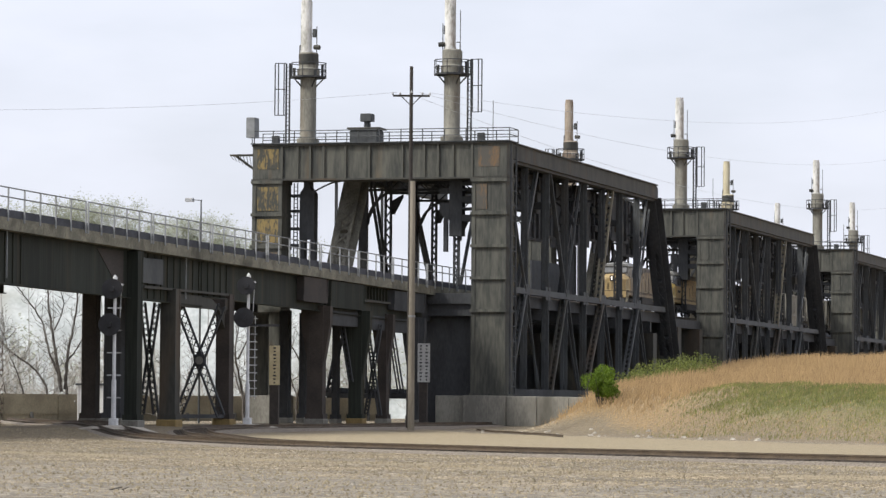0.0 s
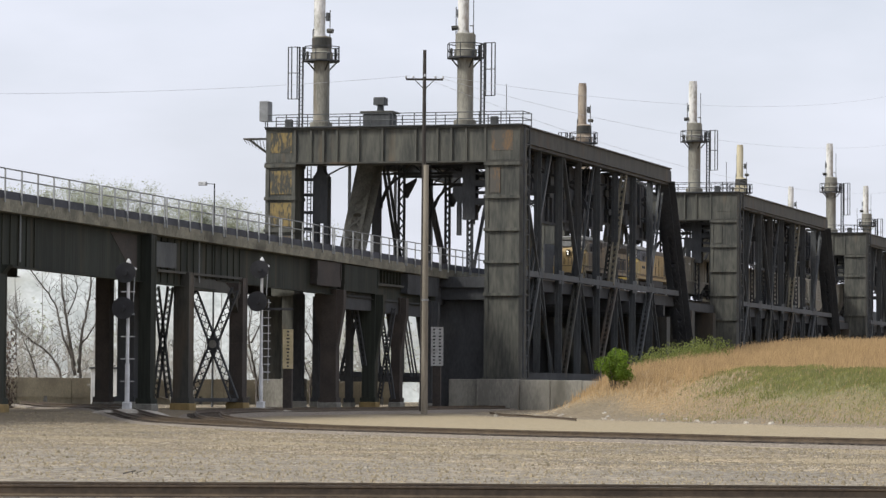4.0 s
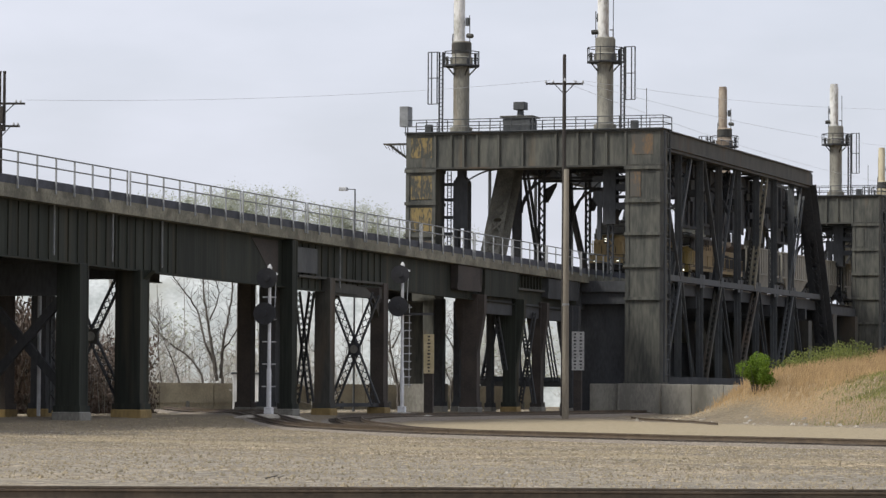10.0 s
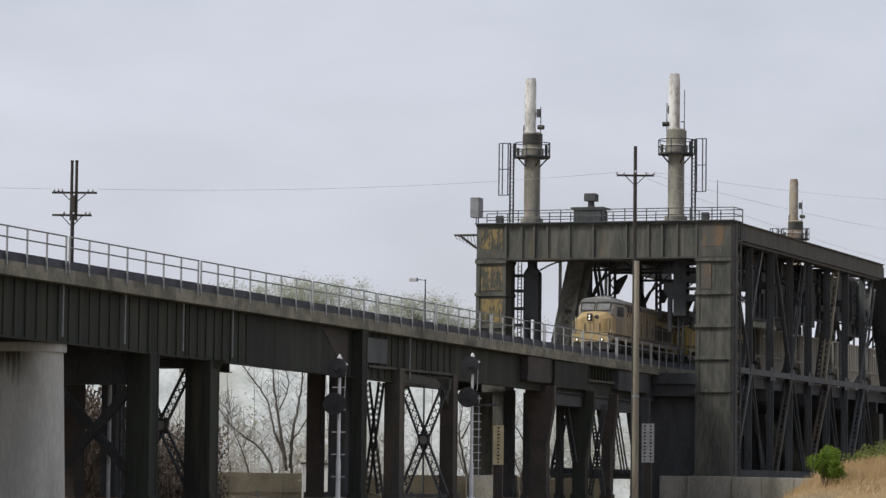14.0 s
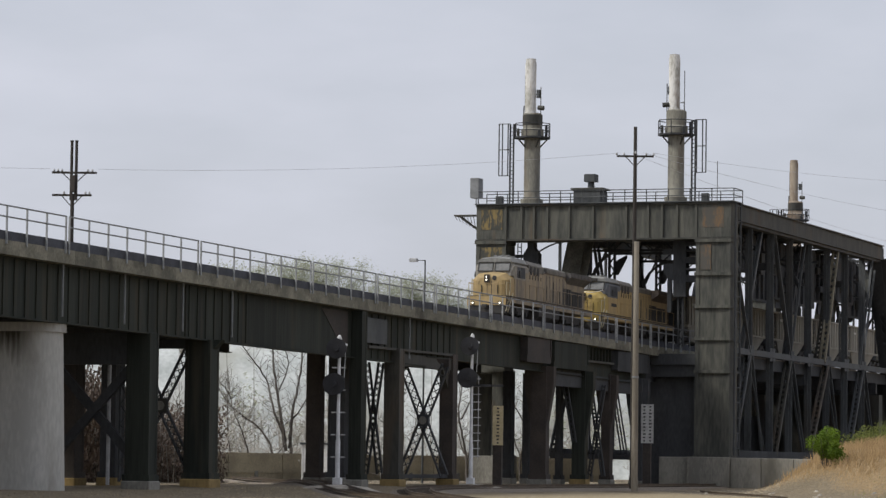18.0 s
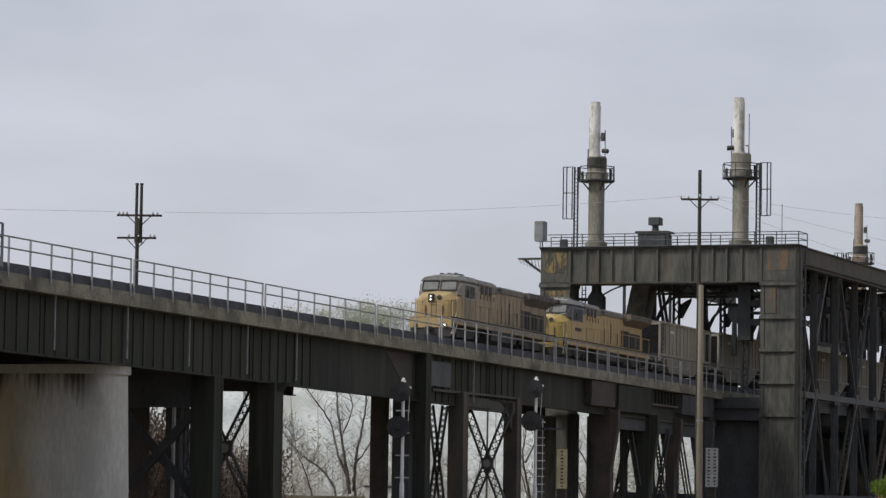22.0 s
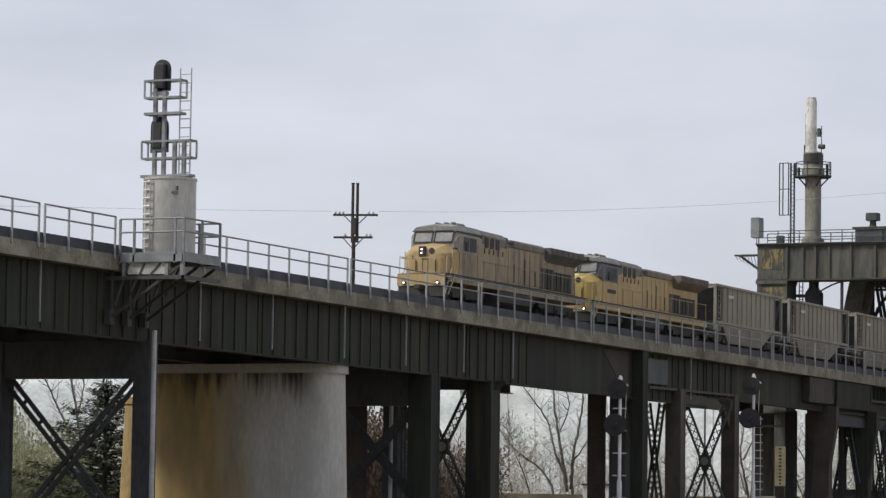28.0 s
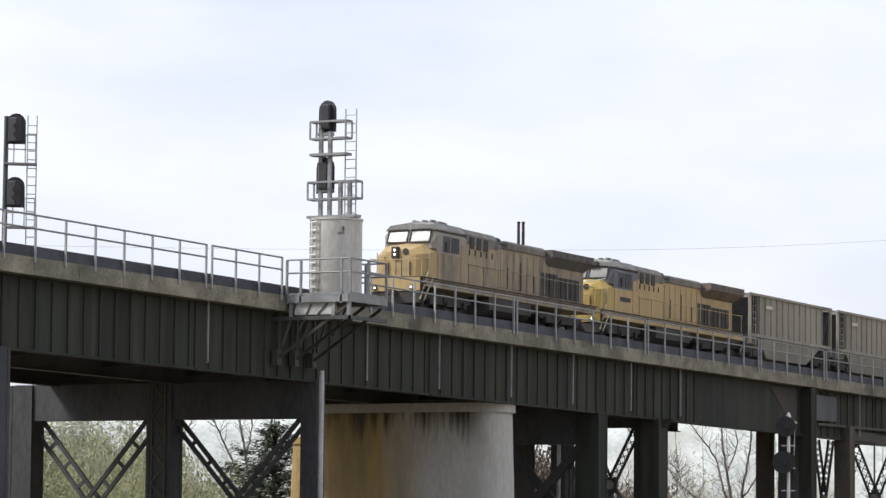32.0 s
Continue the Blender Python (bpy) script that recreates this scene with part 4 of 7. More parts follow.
    part("cap_course", Shape().prism(stadium(-18.15, -6.68, -109, 1.82), ptop - 0.48, ptop, "z"), PIER, t, smooth=True)
    for x in (-9.0, -14.0):
        part("bearing_block", Shape().box(x - 2.2, x - 1.6, -109.5, -108.5, ptop, zb(-109), 0.03), CONCRETE, t)
    # ochre pier of the next bridge behind
    t = thing("concrete_pier", "ochre-stained concrete pier standing behind the viaduct", "pier")
    part("shaft", Shape().turned(-23.0, -101.0, [(1.75, -0.5), (1.45, 6.9)], 24), OCHRE, t)
    part("cap_course", Shape().turned(-23.0, -101.0, [(1.55, 6.9), (1.55, 7.3)], 24), OCHRE, t)


def pier_material():
    """Concrete with rust washed down the sheltered half, wider towards the foot, and drips under the cap."""
    m = surface("rust_washed_pier_concrete", (0.50, 0.49, 0.455), (0.37, 0.365, 0.335), 0.3, 0.9, 0.0, 0.25, 6.0, third=(0.22, 0.205, 0.17), third_at=(0.52, 0.8), third_scale=0.4, streak=0.3)
    n, l = m.node_tree.nodes, m.node_tree.links
    b = n["Principled BSDF"]
    old = b.inputs["Base Color"].links[0].from_socket
    co, sep, mp = n.new("ShaderNodeTexCoord"), n.new("ShaderNodeSeparateXYZ"), n.new("ShaderNodeMapping")
    l.new(co.outputs["Object"], sep.inputs[0])
    mp.inputs["Scale"].default_value = (1.0, 1.0, 0.25)
    l.new(co.outputs["Object"], mp.inputs["Vector"])

    def wash(scale):
        w = n.new("ShaderNodeTexNoise")
        w.inputs["Scale"].default_value, w.inputs["Detail"].default_value = scale, 6
        l.new(mp.outputs["Vector"], w.inputs["Vector"])
        return w.outputs["Fac"]

    def calc(op, p, q, clamp=False):
        k = n.new("ShaderNodeMath")
        k.operation, k.use_clamp = op, clamp
        for i, v in enumerate((p, q)):
            if isinstance(v, float):
                k.inputs[i].default_value = v
            else:
                l.new(v, k.inputs[i])
        return k.outputs[0]

    edge = calc("ADD", calc("MULTIPLY", wash(0.5), 5.0), calc("MULTIPLY", sep.outputs["Z"], 0.16))
    side = calc("ADD", sep.outputs["X"], edge)
    fac = calc("MULTIPLY", calc("SUBTRACT", -7.0, side), 0.3, True)
    tone = n.new("ShaderNodeValToRGB")
    tone.color_ramp.elements[0].position, tone.color_ramp.elements[0].color = 0.36, (0.17, 0.135, 0.068, 1)
    tone.color_ramp.elements[1].position, tone.color_ramp.elements[1].color = 0.64, (0.33, 0.235, 0.10, 1)
    l.new(wash(0.8), tone.inputs["Fac"])
    mx = n.new("ShaderNodeMix")
    mx.data_type = "RGBA"
    l.new(fac, mx.inputs[0])
    l.new(old, mx.inputs[6])
    l.new(tone.outputs["Color"], mx.inputs[7])
    # black drips run down from the cap
    drip = n.new("ShaderNodeTexNoise")
    drip.inputs["Scale"].default_value, drip.inputs["Detail"].default_value = 2.2, 5
    thin = n.new("ShaderNodeMapping")
    thin.inputs["Scale"].default_value = (1.0, 1.0, 0.07)
    l.new(co.outputs["Object"], thin.inputs["Vector"])
    l.new(thin.outputs["Vector"], drip.inputs["Vector"])
    run = calc("ADD", calc("MULTIPLY", calc("SUBTRACT", drip.outputs["Fac"], 0.55), 4.0), calc("MULTIPLY", calc("SUBTRACT", sep.outputs["Z"], 7.0), 0.75))
    run = calc("MULTIPLY", run, calc("MULTIPLY", calc("SUBTRACT", -7.6, sep.outputs["X"]), 0.8, True), True)
    mx2 = n.new("ShaderNodeMix")
    mx2.data_type = "RGBA"
    mx2.inputs[7].default_value = (0.055, 0.048, 0.036, 1)
    l.new(run, mx2.inputs[0])
    l.new(mx.outputs[2], mx2.inputs[6])
    l.new(mx2.outputs[2], b.inputs["Base Color"])
    return m


PIER_STAINED = pier_material()
build_bents()


# ---- lift-span bridge ----
def build_portal():
    """A lifting portal: two plated legs, a deep cross girder, and two jacking columns on top."""
    t = thing("lift_portal", "dark riveted steel portal with two tall jacking columns on top", "portal", "bridge portals")
    W, D = 22.2, 2.4
    for side, (x0, x1) in enumerate(((-2.95, 0.0), (-W, -19.55))):
        leg = part("leg", Shape().box(x0, x1, 0.04, D, 2.5, 20.5), PORTAL, t)
        for z in (2.5, 9.48, 12.18, 14.84, 17.55, 20.3):
            part("band", Shape().box(x0 - 0.08, x1 + 0.08, -0.16, D + 0.05, z - 0.13, z + 0.13), PORTAL, leg)
        for x in (x0 + 0.16, x1 - 0.16):
            part("corner_angle", Shape().box(x - 0.16, x + 0.16, -0.02, 0.06, 2.6, 20.4), PORTAL, leg)
        part("plinth", Shape().box(x0 - 0.3, x1 + 0.3, -0.3, D + 0.3, 0.0, 2.4, 0.06), CONCRETE, t)
        # primer patches on the faces
        if side:
            for z0, z1, m in ((17.9, 19.9, PATCH), (15.2, 17.2, PATCH), (12.5, 14.4, PATCH_FAINT)):
                part("primer_patch", Shape().box(x0 + 0.45, x1 - 0.3, -0.012, 0.03, z0, z1), m, leg)
        else:
            part("primer_patch", Shape().box(x0 + 0.4, x0 + 1.3, -0.012, 0.03, 17.9, 20.0), PATCH_FAINT, leg)
    g = part("cross_girder", Shape().box(-W, 0.0, 0.12, D - 0.1, 20.55, 23.4), PORTAL, t)
    for z in (20.5, 23.4):
        part("flange", Shape().box(-W - 0.05, 0.05, -0.12, D + 0.1, z - 0.07, z + 0.07), STEEL, g)
    stiff = Shape().box(-0.09, 0.09, -0.04, 0.13, 20.58, 23.32).mesh("stiffener")
    stiff.materials.append(PORTAL)
    for x in (-19.6, -18.2, -17.1, -15.9, -14.0, -11.9, -9.0, -7.1, -5.9, -4.6, -2.95):
        ob = new("stiffener", stiff)
        ob.parent = g
        ob.matrix_world = Matrix.Translation((x, 0, 0))
    for x0, x1, m in ((-21.8, -19.9, PATCH), (-2.4, -0.6, PATCH_FAINT)):
        part("primer_patch", Shape().box(x0, x1, 0.008, 0.028, 21.4, 23.1), m, g)
    for x0, x1 in ((-22.2, -19.6), (-2.95, 0.0)):
        part("face_plate", Shape().box(x0, x1, 0.03, 0.13, 20.6, 23.33), PORTAL, g)
    # roof walk and railing
    part("roof_walk", Shape().box(-W - 0.1, 0.3, -0.25, D + 0.3, 23.5, 23.58), STEEL_GREY, t)
    rail = Shape()
    for z in (24.05, 24.6):
        rail.rod((-W, -0.15, z), (0.3, -0.15, z), 0.04, 6)
        rail.rod((-W, D + 0.2, z), (0.3, D + 0.2, z), 0.04, 6)
        rail.rod((0.3, -0.15, z), (0.3, D + 0.2, z), 0.04, 6)
    part("roof_railing", rail, STEEL_GREY, t)
    post = Shape().rod((0, 0, 23.5), (0, 0, 24.62), 0.045, 6).mesh("railing_post")
    post.materials.append(STEEL_GREY)
    for i in range(13):
        for y in (-0.15, D + 0.2):
            ob = new("railing_post", post)
            ob.parent = t
            ob.matrix_world = Matrix.Translation((-W + (W + 0.3) * i / 12, y, 0))
    # jacking columns
    for x, s in ((-5.06, 1), (-17.70, -1)):
        part("jack_column", Shape().turned(x, 1.2, [(0.95, 23.5), (0.95, 24.0), (0.74, 24.05), (0.68, 24.2), (0.68, 29.2)], 20), STACK_GREY, t, "stained grey jacking column", smooth=True)
        part("jack_collar", Shape().turned(x, 1.2, [(0.82, 29.2), (0.95, 29.35), (0.95, 29.9), (0.82, 30.0), (0.82, 31.2), (0.72, 31.3)], 20), STACK_GREY, t, smooth=True)
        part("jack_ram", Shape().turned(x - 0.2, 1.2, [(0.56, 31.2), (0.47, 31.6), (0.47, 35.6), (0.42, 35.75), (0.42, 35.95)], 20), STACK_WHITE, t, "chalky white jacking ram", smooth=True)
        part("vent_rod", Shape().rod((x + 0.68 * s, 1.2, 31.0), (x + 0.68 * s, 1.2, 34.6), 0.035, 6), STEEL_GREY, t)
        part("ram_gauge", Shape().box(x - 0.55 * s - 0.14, x - 0.55 * s + 0.14, 0.9, 1.2, 32.6, 33.3, 0.03), STEEL_GREY, t)
        part("gauge_post", Shape().rod((x - 0.78 * s, 1.0, 29.3), (x - 0.78 * s, 1.0, 33.5), 0.04, 6), STEEL, t)
        part("gauge_arm", Shape().rod((x - 0.3 * s, 1.1, 32.9), (x - 0.8 * s, 1.0, 32.9), 0.04, 6), STEEL, t)
        part("collar_band", Shape().turned(x, 1.2, [(0.84, 30.25), (0.84, 31.15)], 20), STEEL if s < 0 else STACK_GREY, t)
        part("ring_pipe", Shape().rod((x + 0.75 * s, 1.0, 29.3), (x + 0.72 * s, 1.0, 31.9), 0.05, 6).rod((x + 0.72 * s, 1.0, 31.9), (x + 0.4 * s, 1.1, 31.9), 0.05, 6), STEEL, t)
        part("pump_motor", Shape().rod((x - 1.1 * s, 0.8, 31.7), (x - 0.6 * s, 0.9, 31.75), 0.2, 8), STEEL, t)
        deck = Shape().turned(x, 1.2, [(1.6, 29.15), (1.6, 29.28)], 8)
        p = part("collar_platform", deck, STEEL_BLACK, t)
        for z in (29.8, 30.4):
            r = Shape()
            for i in range(8):
                a, b = 2 * math.pi * i / 8, 2 * math.pi * (i + 1) / 8
                r.rod((x + 1.55 * math.cos(a), 1.2 + 1.55 * math.sin(a), z), (x + 1.55 * math.cos(b), 1.2 + 1.55 * math.sin(b), z), 0.04, 6)
            part("ring_rail", r, STEEL_BLACK, p)
        for i in range(8):
            a = 2 * math.pi * i / 8
            part("ring_post", Shape().rod((x + 1.55 * math.cos(a), 1.2 + 1.55 * math.sin(a), 29.25), (x + 1.55 * math.cos(a), 1.2 + 1.55 * math.sin(a), 30.42), 0.04, 6), STEEL_BLACK, p)
        # valves and pipes crowded round the collar
        for i, (u, v, h) in enumerate(((0.9, -0.9, 0.5), (-1.0, -0.8, 0.7), (1.1, 0.4, 1.0))):
            part("valve_box", Shape().box(x + u - 0.1, x + u + 0.1, 1.2 + v - 0.1, 1.2 + v + 0.1, 29.28, 29.28 + h, 0.03), STEEL if i % 2 else STEEL_BLACK, p)
        for i in range(4):
            a = math.pi / 4 + math.pi / 2 * i
            part("bracket", Shape().beam((x + 0.65 * math.cos(a), 1.2 + 0.65 * math.sin(a), 28.4), (x + 1.4 * math.cos(a), 1.2 + 1.4 * math.sin(a), 29.15), 0.08, 0.1), STEEL, p)
        # caged ladder beside the column
        lad = Shape()
        lx = x + 1.5 * s
        for dx in (0.0, 0.3 * s):
            lad.rod((lx + dx, 0.7, 23.5), (lx + dx, 0.7, 30.4), 0.08, 6)
        for i in range(20):
            lad.rod((lx, 0.7, 23.8 + i * 0.33), (lx + 0.3 * s, 0.7, 23.8 + i * 0.33), 0.03, 4)
        ladder = part("ladder", lad, STEEL_BLACK, t)
        cage = Shape()
        for dx in (0.45, 0.95, 1.25):
            cage.rod((lx + dx * s, 0.55, 26.0), (lx + dx * s, 0.55, 30.4), 0.055, 6)
        for z in (26.0, 28.2, 30.4):
            cage.rod((lx + 0.3 * s, 0.6, z), (lx + 1.25 * s, 0.55, z), 0.04, 6)
        part("safety_cage", cage, STEEL_BLACK, ladder)
        part("ladder_tie", Shape().beam((x + 0.7 * s, 1.0, 29.2), (lx, 0.7, 29.2), 0.08, 0.1), STEEL, ladder)
    # machinery house with a vent cap
    h = part("machinery_house", Shape().box(-13.75, -11.25, 0.3, 2.1, 23.58, 24.7, 0.12), STEEL_GREY, t)
    part("house_roof", Shape().box(-13.95, -11.05, 0.15, 2.25, 24.7, 24.85, 0.05), STEEL, h)
    part("vent_neck", Shape().turned(-12.45, 1.2, [(0.32, 24.85), (0.26, 25.5)], 10), STEEL_GREY, h)
    part("vent_cap", Shape().box(-12.95, -11.95, 0.7, 1.7, 25.4, 26.05, 0.06), STEEL_GREY, h)
    for x in (-20.3, -2.3):
        part("junction_box", Shape().box(x - 0.3, x + 0.3, 0.2, 0.7, 23.58, 24.25, 0.04), STEEL_GREY, t)
    part("antenna", Shape().rod((-1.3, 0.5, 23.5), (-1.3, 0.5, 26.9), 0.03, 5), STEEL, t)
    # switch box and outrigger at the outer corner
    part("switch_box", Shape().box(-22.75, -21.95, -0.2, 0.9, 24.1, 25.8, 0.05), GALV, t)
    for k in range(7):
        part("comb_rod", Shape().rod((-24.2 + 0.28 * k, 0.1, 22.6), (-24.2 + 0.28 * k + 0.25, 0.1, 22.6 - 0.35 - 0.14 * k), 0.025, 4), STEEL, t)
    part("box_post", Shape().rod((-22.1, 0.1, 23.4), (-22.1, 0.1, 25.0), 0.05, 6), STEEL, t)
    o = part("outrigger", Shape().beam((-22.2, 0.6, 22.65), (-24.3, 0.6, 22.65), 0.9, 0.12), STEEL, t)
    for d in (0.2, 0.6, 1.0):
        part("outrigger_stay", Shape().beam((-22.2, d, 21.4), (-23.9, d, 22.6), 0.06, 0.08), STEEL, o)
    # guide machinery behind the legs: a chamfered hanging case on the one side, stepped blocks on the other
    part("guide_case", Shape().prism([(-18.85, 15.6), (-18.85, 19.5), (-18.5, 20.0), (-18.5, 20.5), (-17.95, 20.5), (-17.95, 20.0), (-17.55, 19.5), (-17.55, 15.6)], 2.6, 3.6, "y"), STEEL_BLACK, t)
    for x in (-18.65, -17.72):
        part("guide_leg", Shape().box(x - 0.2, x + 0.2, 2.7, 3.5, 12.9, 15.7), STEEL_BLACK, t)
    block = part("guide_block", Shape().box(-5.65, -4.5, 2.6, 3.6, 15.8, 20.5, 0.06), STEEL_BLACK, t)
    part("side_arm", Shape().prism([(-6.55, 18.6), (-6.55, 17.9), (-6.1, 17.2), (-5.65, 17.2), (-5.65, 18.6)], 2.8, 3.4, "y"), STEEL_BLACK, block)
    part("hook_rod", Shape().box(-6.25, -5.85, 2.95, 3.25, 14.5, 17.3, 0.05), STEEL_BLACK, block)
    part("upper_arm", Shape().box(-6.6, -5.65, 2.9, 3.3, 19.35, 19.85), STEEL_BLACK, block)
    part("foot_lattice", Shape().lattice((-5.1, 3.1, 11.6), (-5.1, 3.1, 15.8), 0.55, (1, 0, 0), 0.14, 0.2, 0.5, 0.08), STEEL_BLACK, block)
    for z, h in ((20.2, 0.3), (19.65, 0.14), (18.85, 0.5), (18.1, 0.16), (17.3, 0.55)):
        part("guide_shelf", Shape().box(-4.5, -3.0, 2.5, 3.3, z - h / 2, z + h / 2), STEEL_BLACK, t)
    for z in (13.6, 15.1, 16.5, 18.0, 19.3):
        part("guide_shelf", Shape().box(-19.6, -18.8, 2.5, 3.3, z - 0.12, z + 0.12), STEEL_BLACK, t)
    for lx in (-19.35, -3.55):
        l = Shape()
        for dx in (0, 0.32):
            l.rod((lx + dx, 2.6, 11.8), (lx + dx, 2.6, 20.4), 0.05, 6)
        for i in range(24):
            l.rod((lx, 2.6, 12 + i * 0.35), (lx + 0.32, 2.6, 12 + i * 0.35), 0.03, 4)
        part("leg_ladder", l, STEEL_BLACK, t)
    # thin curved stay under the girder
    pts = [Vector((-17.5 + 2.6 * u, 2.0, 19.5 + 0.95 * math.sin(u * math.pi / 2))) for u in (i / 6 for i in range(7))]
    arc = Shape()
    for p, q in zip(pts, pts[1:]):
        arc.beam(p, q, 0.1, 0.12)
    part("curved_stay", arc, STEEL_GREY, t)
    # ladder up the outer face
    l = Shape()
    for y in (0.5, 2.1):
        l.rod((0.28, y, 2.6), (0.28, y, 23.4), 0.09, 6)
    for i in range(17):
        l.rod((0.28, 0.5, 3.2 + i * 1.25), (0.28, 2.1, 3.2 + i * 1.25), 0.05, 5)
    part("face_ladder", l, STEEL_GREY, t)
    return t


def build_span(L=61.0):
    """A deep two-deck truss span in seven-metre panels with its overhead side girder."""
    t = thing("truss_span", "two-deck dark steel truss span with laced members", "truss", "bridge spans")
    ZM, ZT, ZB = 11.35, 22.2, 2.7
    NX, FX = -0.5, -16.0
    across = (1, 0, 0)

    def bar(name, x, a, b, w=0.16, d=0.2, mat=STEEL_GREY, parent=None):
        return part(name, Shape().beam((x, *a), (x, *b), w, d, up=(1, 0, 0)), mat, parent or t)

    def laced(name, x, a, b, w, mat, step=None, label="", chord=0.15, lace=0.10, double=True):
        s = Shape().lattice((x, *a), (x, *b), w, across, chord, 0.34, step or w, lace, double)
        return part(name, s, mat, t, label)

    # chords
    for x, mat in ((NX, STEEL_GREY), (FX, STEEL_BLACK)):
        part("top_chord", Shape().beam((x, 11.4 if x < -5 else 2.6, ZT), (x, 56.8, ZT), 0.8, 0.7), mat, t)
        part("deck_chord", Shape().beam((x, 0.6, ZM), (x, 65, ZM), 0.5, 0.5), mat, t)
        part("bottom_chord", Shape().beam((x, 2.4, ZB), (x, 66, ZB), 0.6, 0.7), STEEL_BLACK, t)
    # near truss: posts at every panel point, from the bottom chord to the overhead girder
    for i, y in enumerate((8.0, 15.3, 22.0, 29.0, 36.0, 43.2, 50.4)):
        post = part("truss_post", Shape().beam((NX + 0.1, y, ZB), (NX + 0.1, y, ZT), 0.10 if i % 2 else 0.08, 0.3, up=(1, 0, 0)).beam((NX - 0.22, y, ZB), (NX - 0.22, y, ZT), 0.08, 0.3, up=(1, 0, 0)), STEEL_GREY, t)
        part("gusset", Shape().box(NX + 0.16, NX + 0.21, y - 0.9, y + 0.9, ZM - 0.55, ZM + 0.6), STEEL_GREY, post)
    for x, a, b in ((NX + 0.2, (1.0, ZT), (7.6, ZM)), (NX - 0.2, (2.2, ZT), (8.8, ZM)), (NX + 0.2, (15.6, ZT), (21.6, ZM)), (NX - 0.2, (16.6, ZT), (22.6, ZM)),
                    (NX + 0.2, (53.8, ZT), (48.4, ZM)), (NX - 0.2, (57.2, ZT), (51.0, ZM)), (NX - 0.2, (28.4, ZT), (23.0, ZM))):
        bar("diagonal_bar", x, a, b)
    laced("laced_diagonal", NX - 0.2, (12.4, ZT - 0.4), (6.2, ZM), 0.38, STEEL_GREY)
    laced("laced_diagonal", NX, (39.3, ZT - 0.4), (34.2, ZM), 0.62, STACK_OCHRE_DULL, 0.62, "paler cream-painted laced diagonal")
    laced("laced_diagonal", NX - 1.6, (44.0, ZT - 0.4), (38.6, ZM), 0.5, STEEL)
    laced("laced_diagonal", NX - 1.4, (31.0, ZT - 0.4), (25.5, ZM), 0.4, STEEL_BLACK)
    # near truss below the deck: a laced leg and two bars splayed from each node
    for y, foot, b1, b2, mat in ((8.0, 2.6, 11.8, 14.4, STEEL_GREY), (22.0, 16.6, 26.9, 27.9, STEEL), (36.0, 29.0, 40.6, 41.7, RUST_GREY), (50.4, 44.2, 55.2, 57.0, STEEL_GREY)):
        laced("lower_leg", NX, (y - 0.4, ZM - 0.3), (foot, ZB), 0.62, mat, 0.55)
        bar("lower_bar", NX + 0.22, (y + 0.3, ZM - 0.3), (b1, ZB), 0.12, 0.18)
        bar("lower_bar", NX - 0.22, (y + 0.4, ZM - 0.3), (b2, ZB), 0.12, 0.18)
    # inclined end posts: plated box webs with lacing over the face
    for x, (y0, z0), (y1, z1), mat, half in ((FX, (3.4, ZM - 0.4), (10.4, ZT), STACK_GREY, 0.58), (FX, (65.5, ZM - 4.5), (56.6, ZT), STACK_GREY, 0.5), (NX, (65.5, ZM - 4.5), (56.6, ZT), STEEL_BLACK, 0.42)):
        p, q = Vector((x, y0, z0)), Vector((x, y1, z1))
        o = Vector((half, 0, 0))
        post = part("end_post", Shape().beam(p - o, q - o, 0.12, 1.2, up=(1, 0, 0)).beam(p + o, q + o, 0.12, 1.2, up=(1, 0, 0)), mat, t)
        nrm = (q - p).normalized().cross(Vector((1, 0, 0))).normalized()
        for k in (0.6, -0.6):
            part("end_post_lacing", Shape().lattice(p + nrm * k, q + nrm * k, 2 * half + 0.2, across, 0.3, 0.07, 1.25, 0.17, True), mat, post)
        for u in (0.12, 0.3, 0.48):
            m = p + (q - p) * u
            part("batten", Shape().beam(m - o, m + o, 0.16, 1.24, up=nrm), mat, post)
        m = p + (q - p) * 0.68
        for k in (0.62, -0.62):
            part("cover_plate", Shape().beam(m + nrm * k, q + nrm * k, 2 * half + 0.2, 0.05, up=nrm), mat, post)
    # far truss
    for y, w in ((18.9, 0.66), (33.5, 0.55), (41.0, 0.55), (48.4, 0.6)):
        laced("laced_post", FX, (y, ZB), (y, ZT), w, STEEL_BLACK, w * 1.0, chord=0.16, lace=0.13, double=False)
    for y, w in ((11.6, 0.74), (27.0, 0.6), (55.4, 0.6)):
        part("plated_post", Shape().box(FX - w / 2, FX + w / 2, y - 0.25, y + 0.25, ZB, ZT), STEEL_BLACK, t)
    bar("diagonal_bar", FX + 0.2, (12.1, ZT), (18.1, ZM), 0.3, 0.2, STEEL_BLACK)
    bar("diagonal_bar", FX - 0.2, (14.6, ZT), (19.4, ZM + 2.0), 0.3, 0.2, STEEL_BLACK)
    part("plated_diagonal", Shape().beam((FX, 25.2, ZT), (FX, 34.0, ZM), 0.64, 0.4, up=(1, 0, 0)), STEEL_BLACK, t)
    bar("diagonal_bar", FX, (48.2, ZT), (41.4, ZM), 0.2, 0.3, STEEL_BLACK)
    for y in (8.0, 22.0, 36.0, 50.4):
        laced("lower_leg", FX, (y - 0.4, ZM - 0.3), (y - 5.6, ZB), 0.55, STEEL_BLACK)
        bar("lower_bar", FX, (y + 0.4, ZM - 0.3), (y + 5.4, ZB), 0.2, 0.24, STEEL_BLACK)
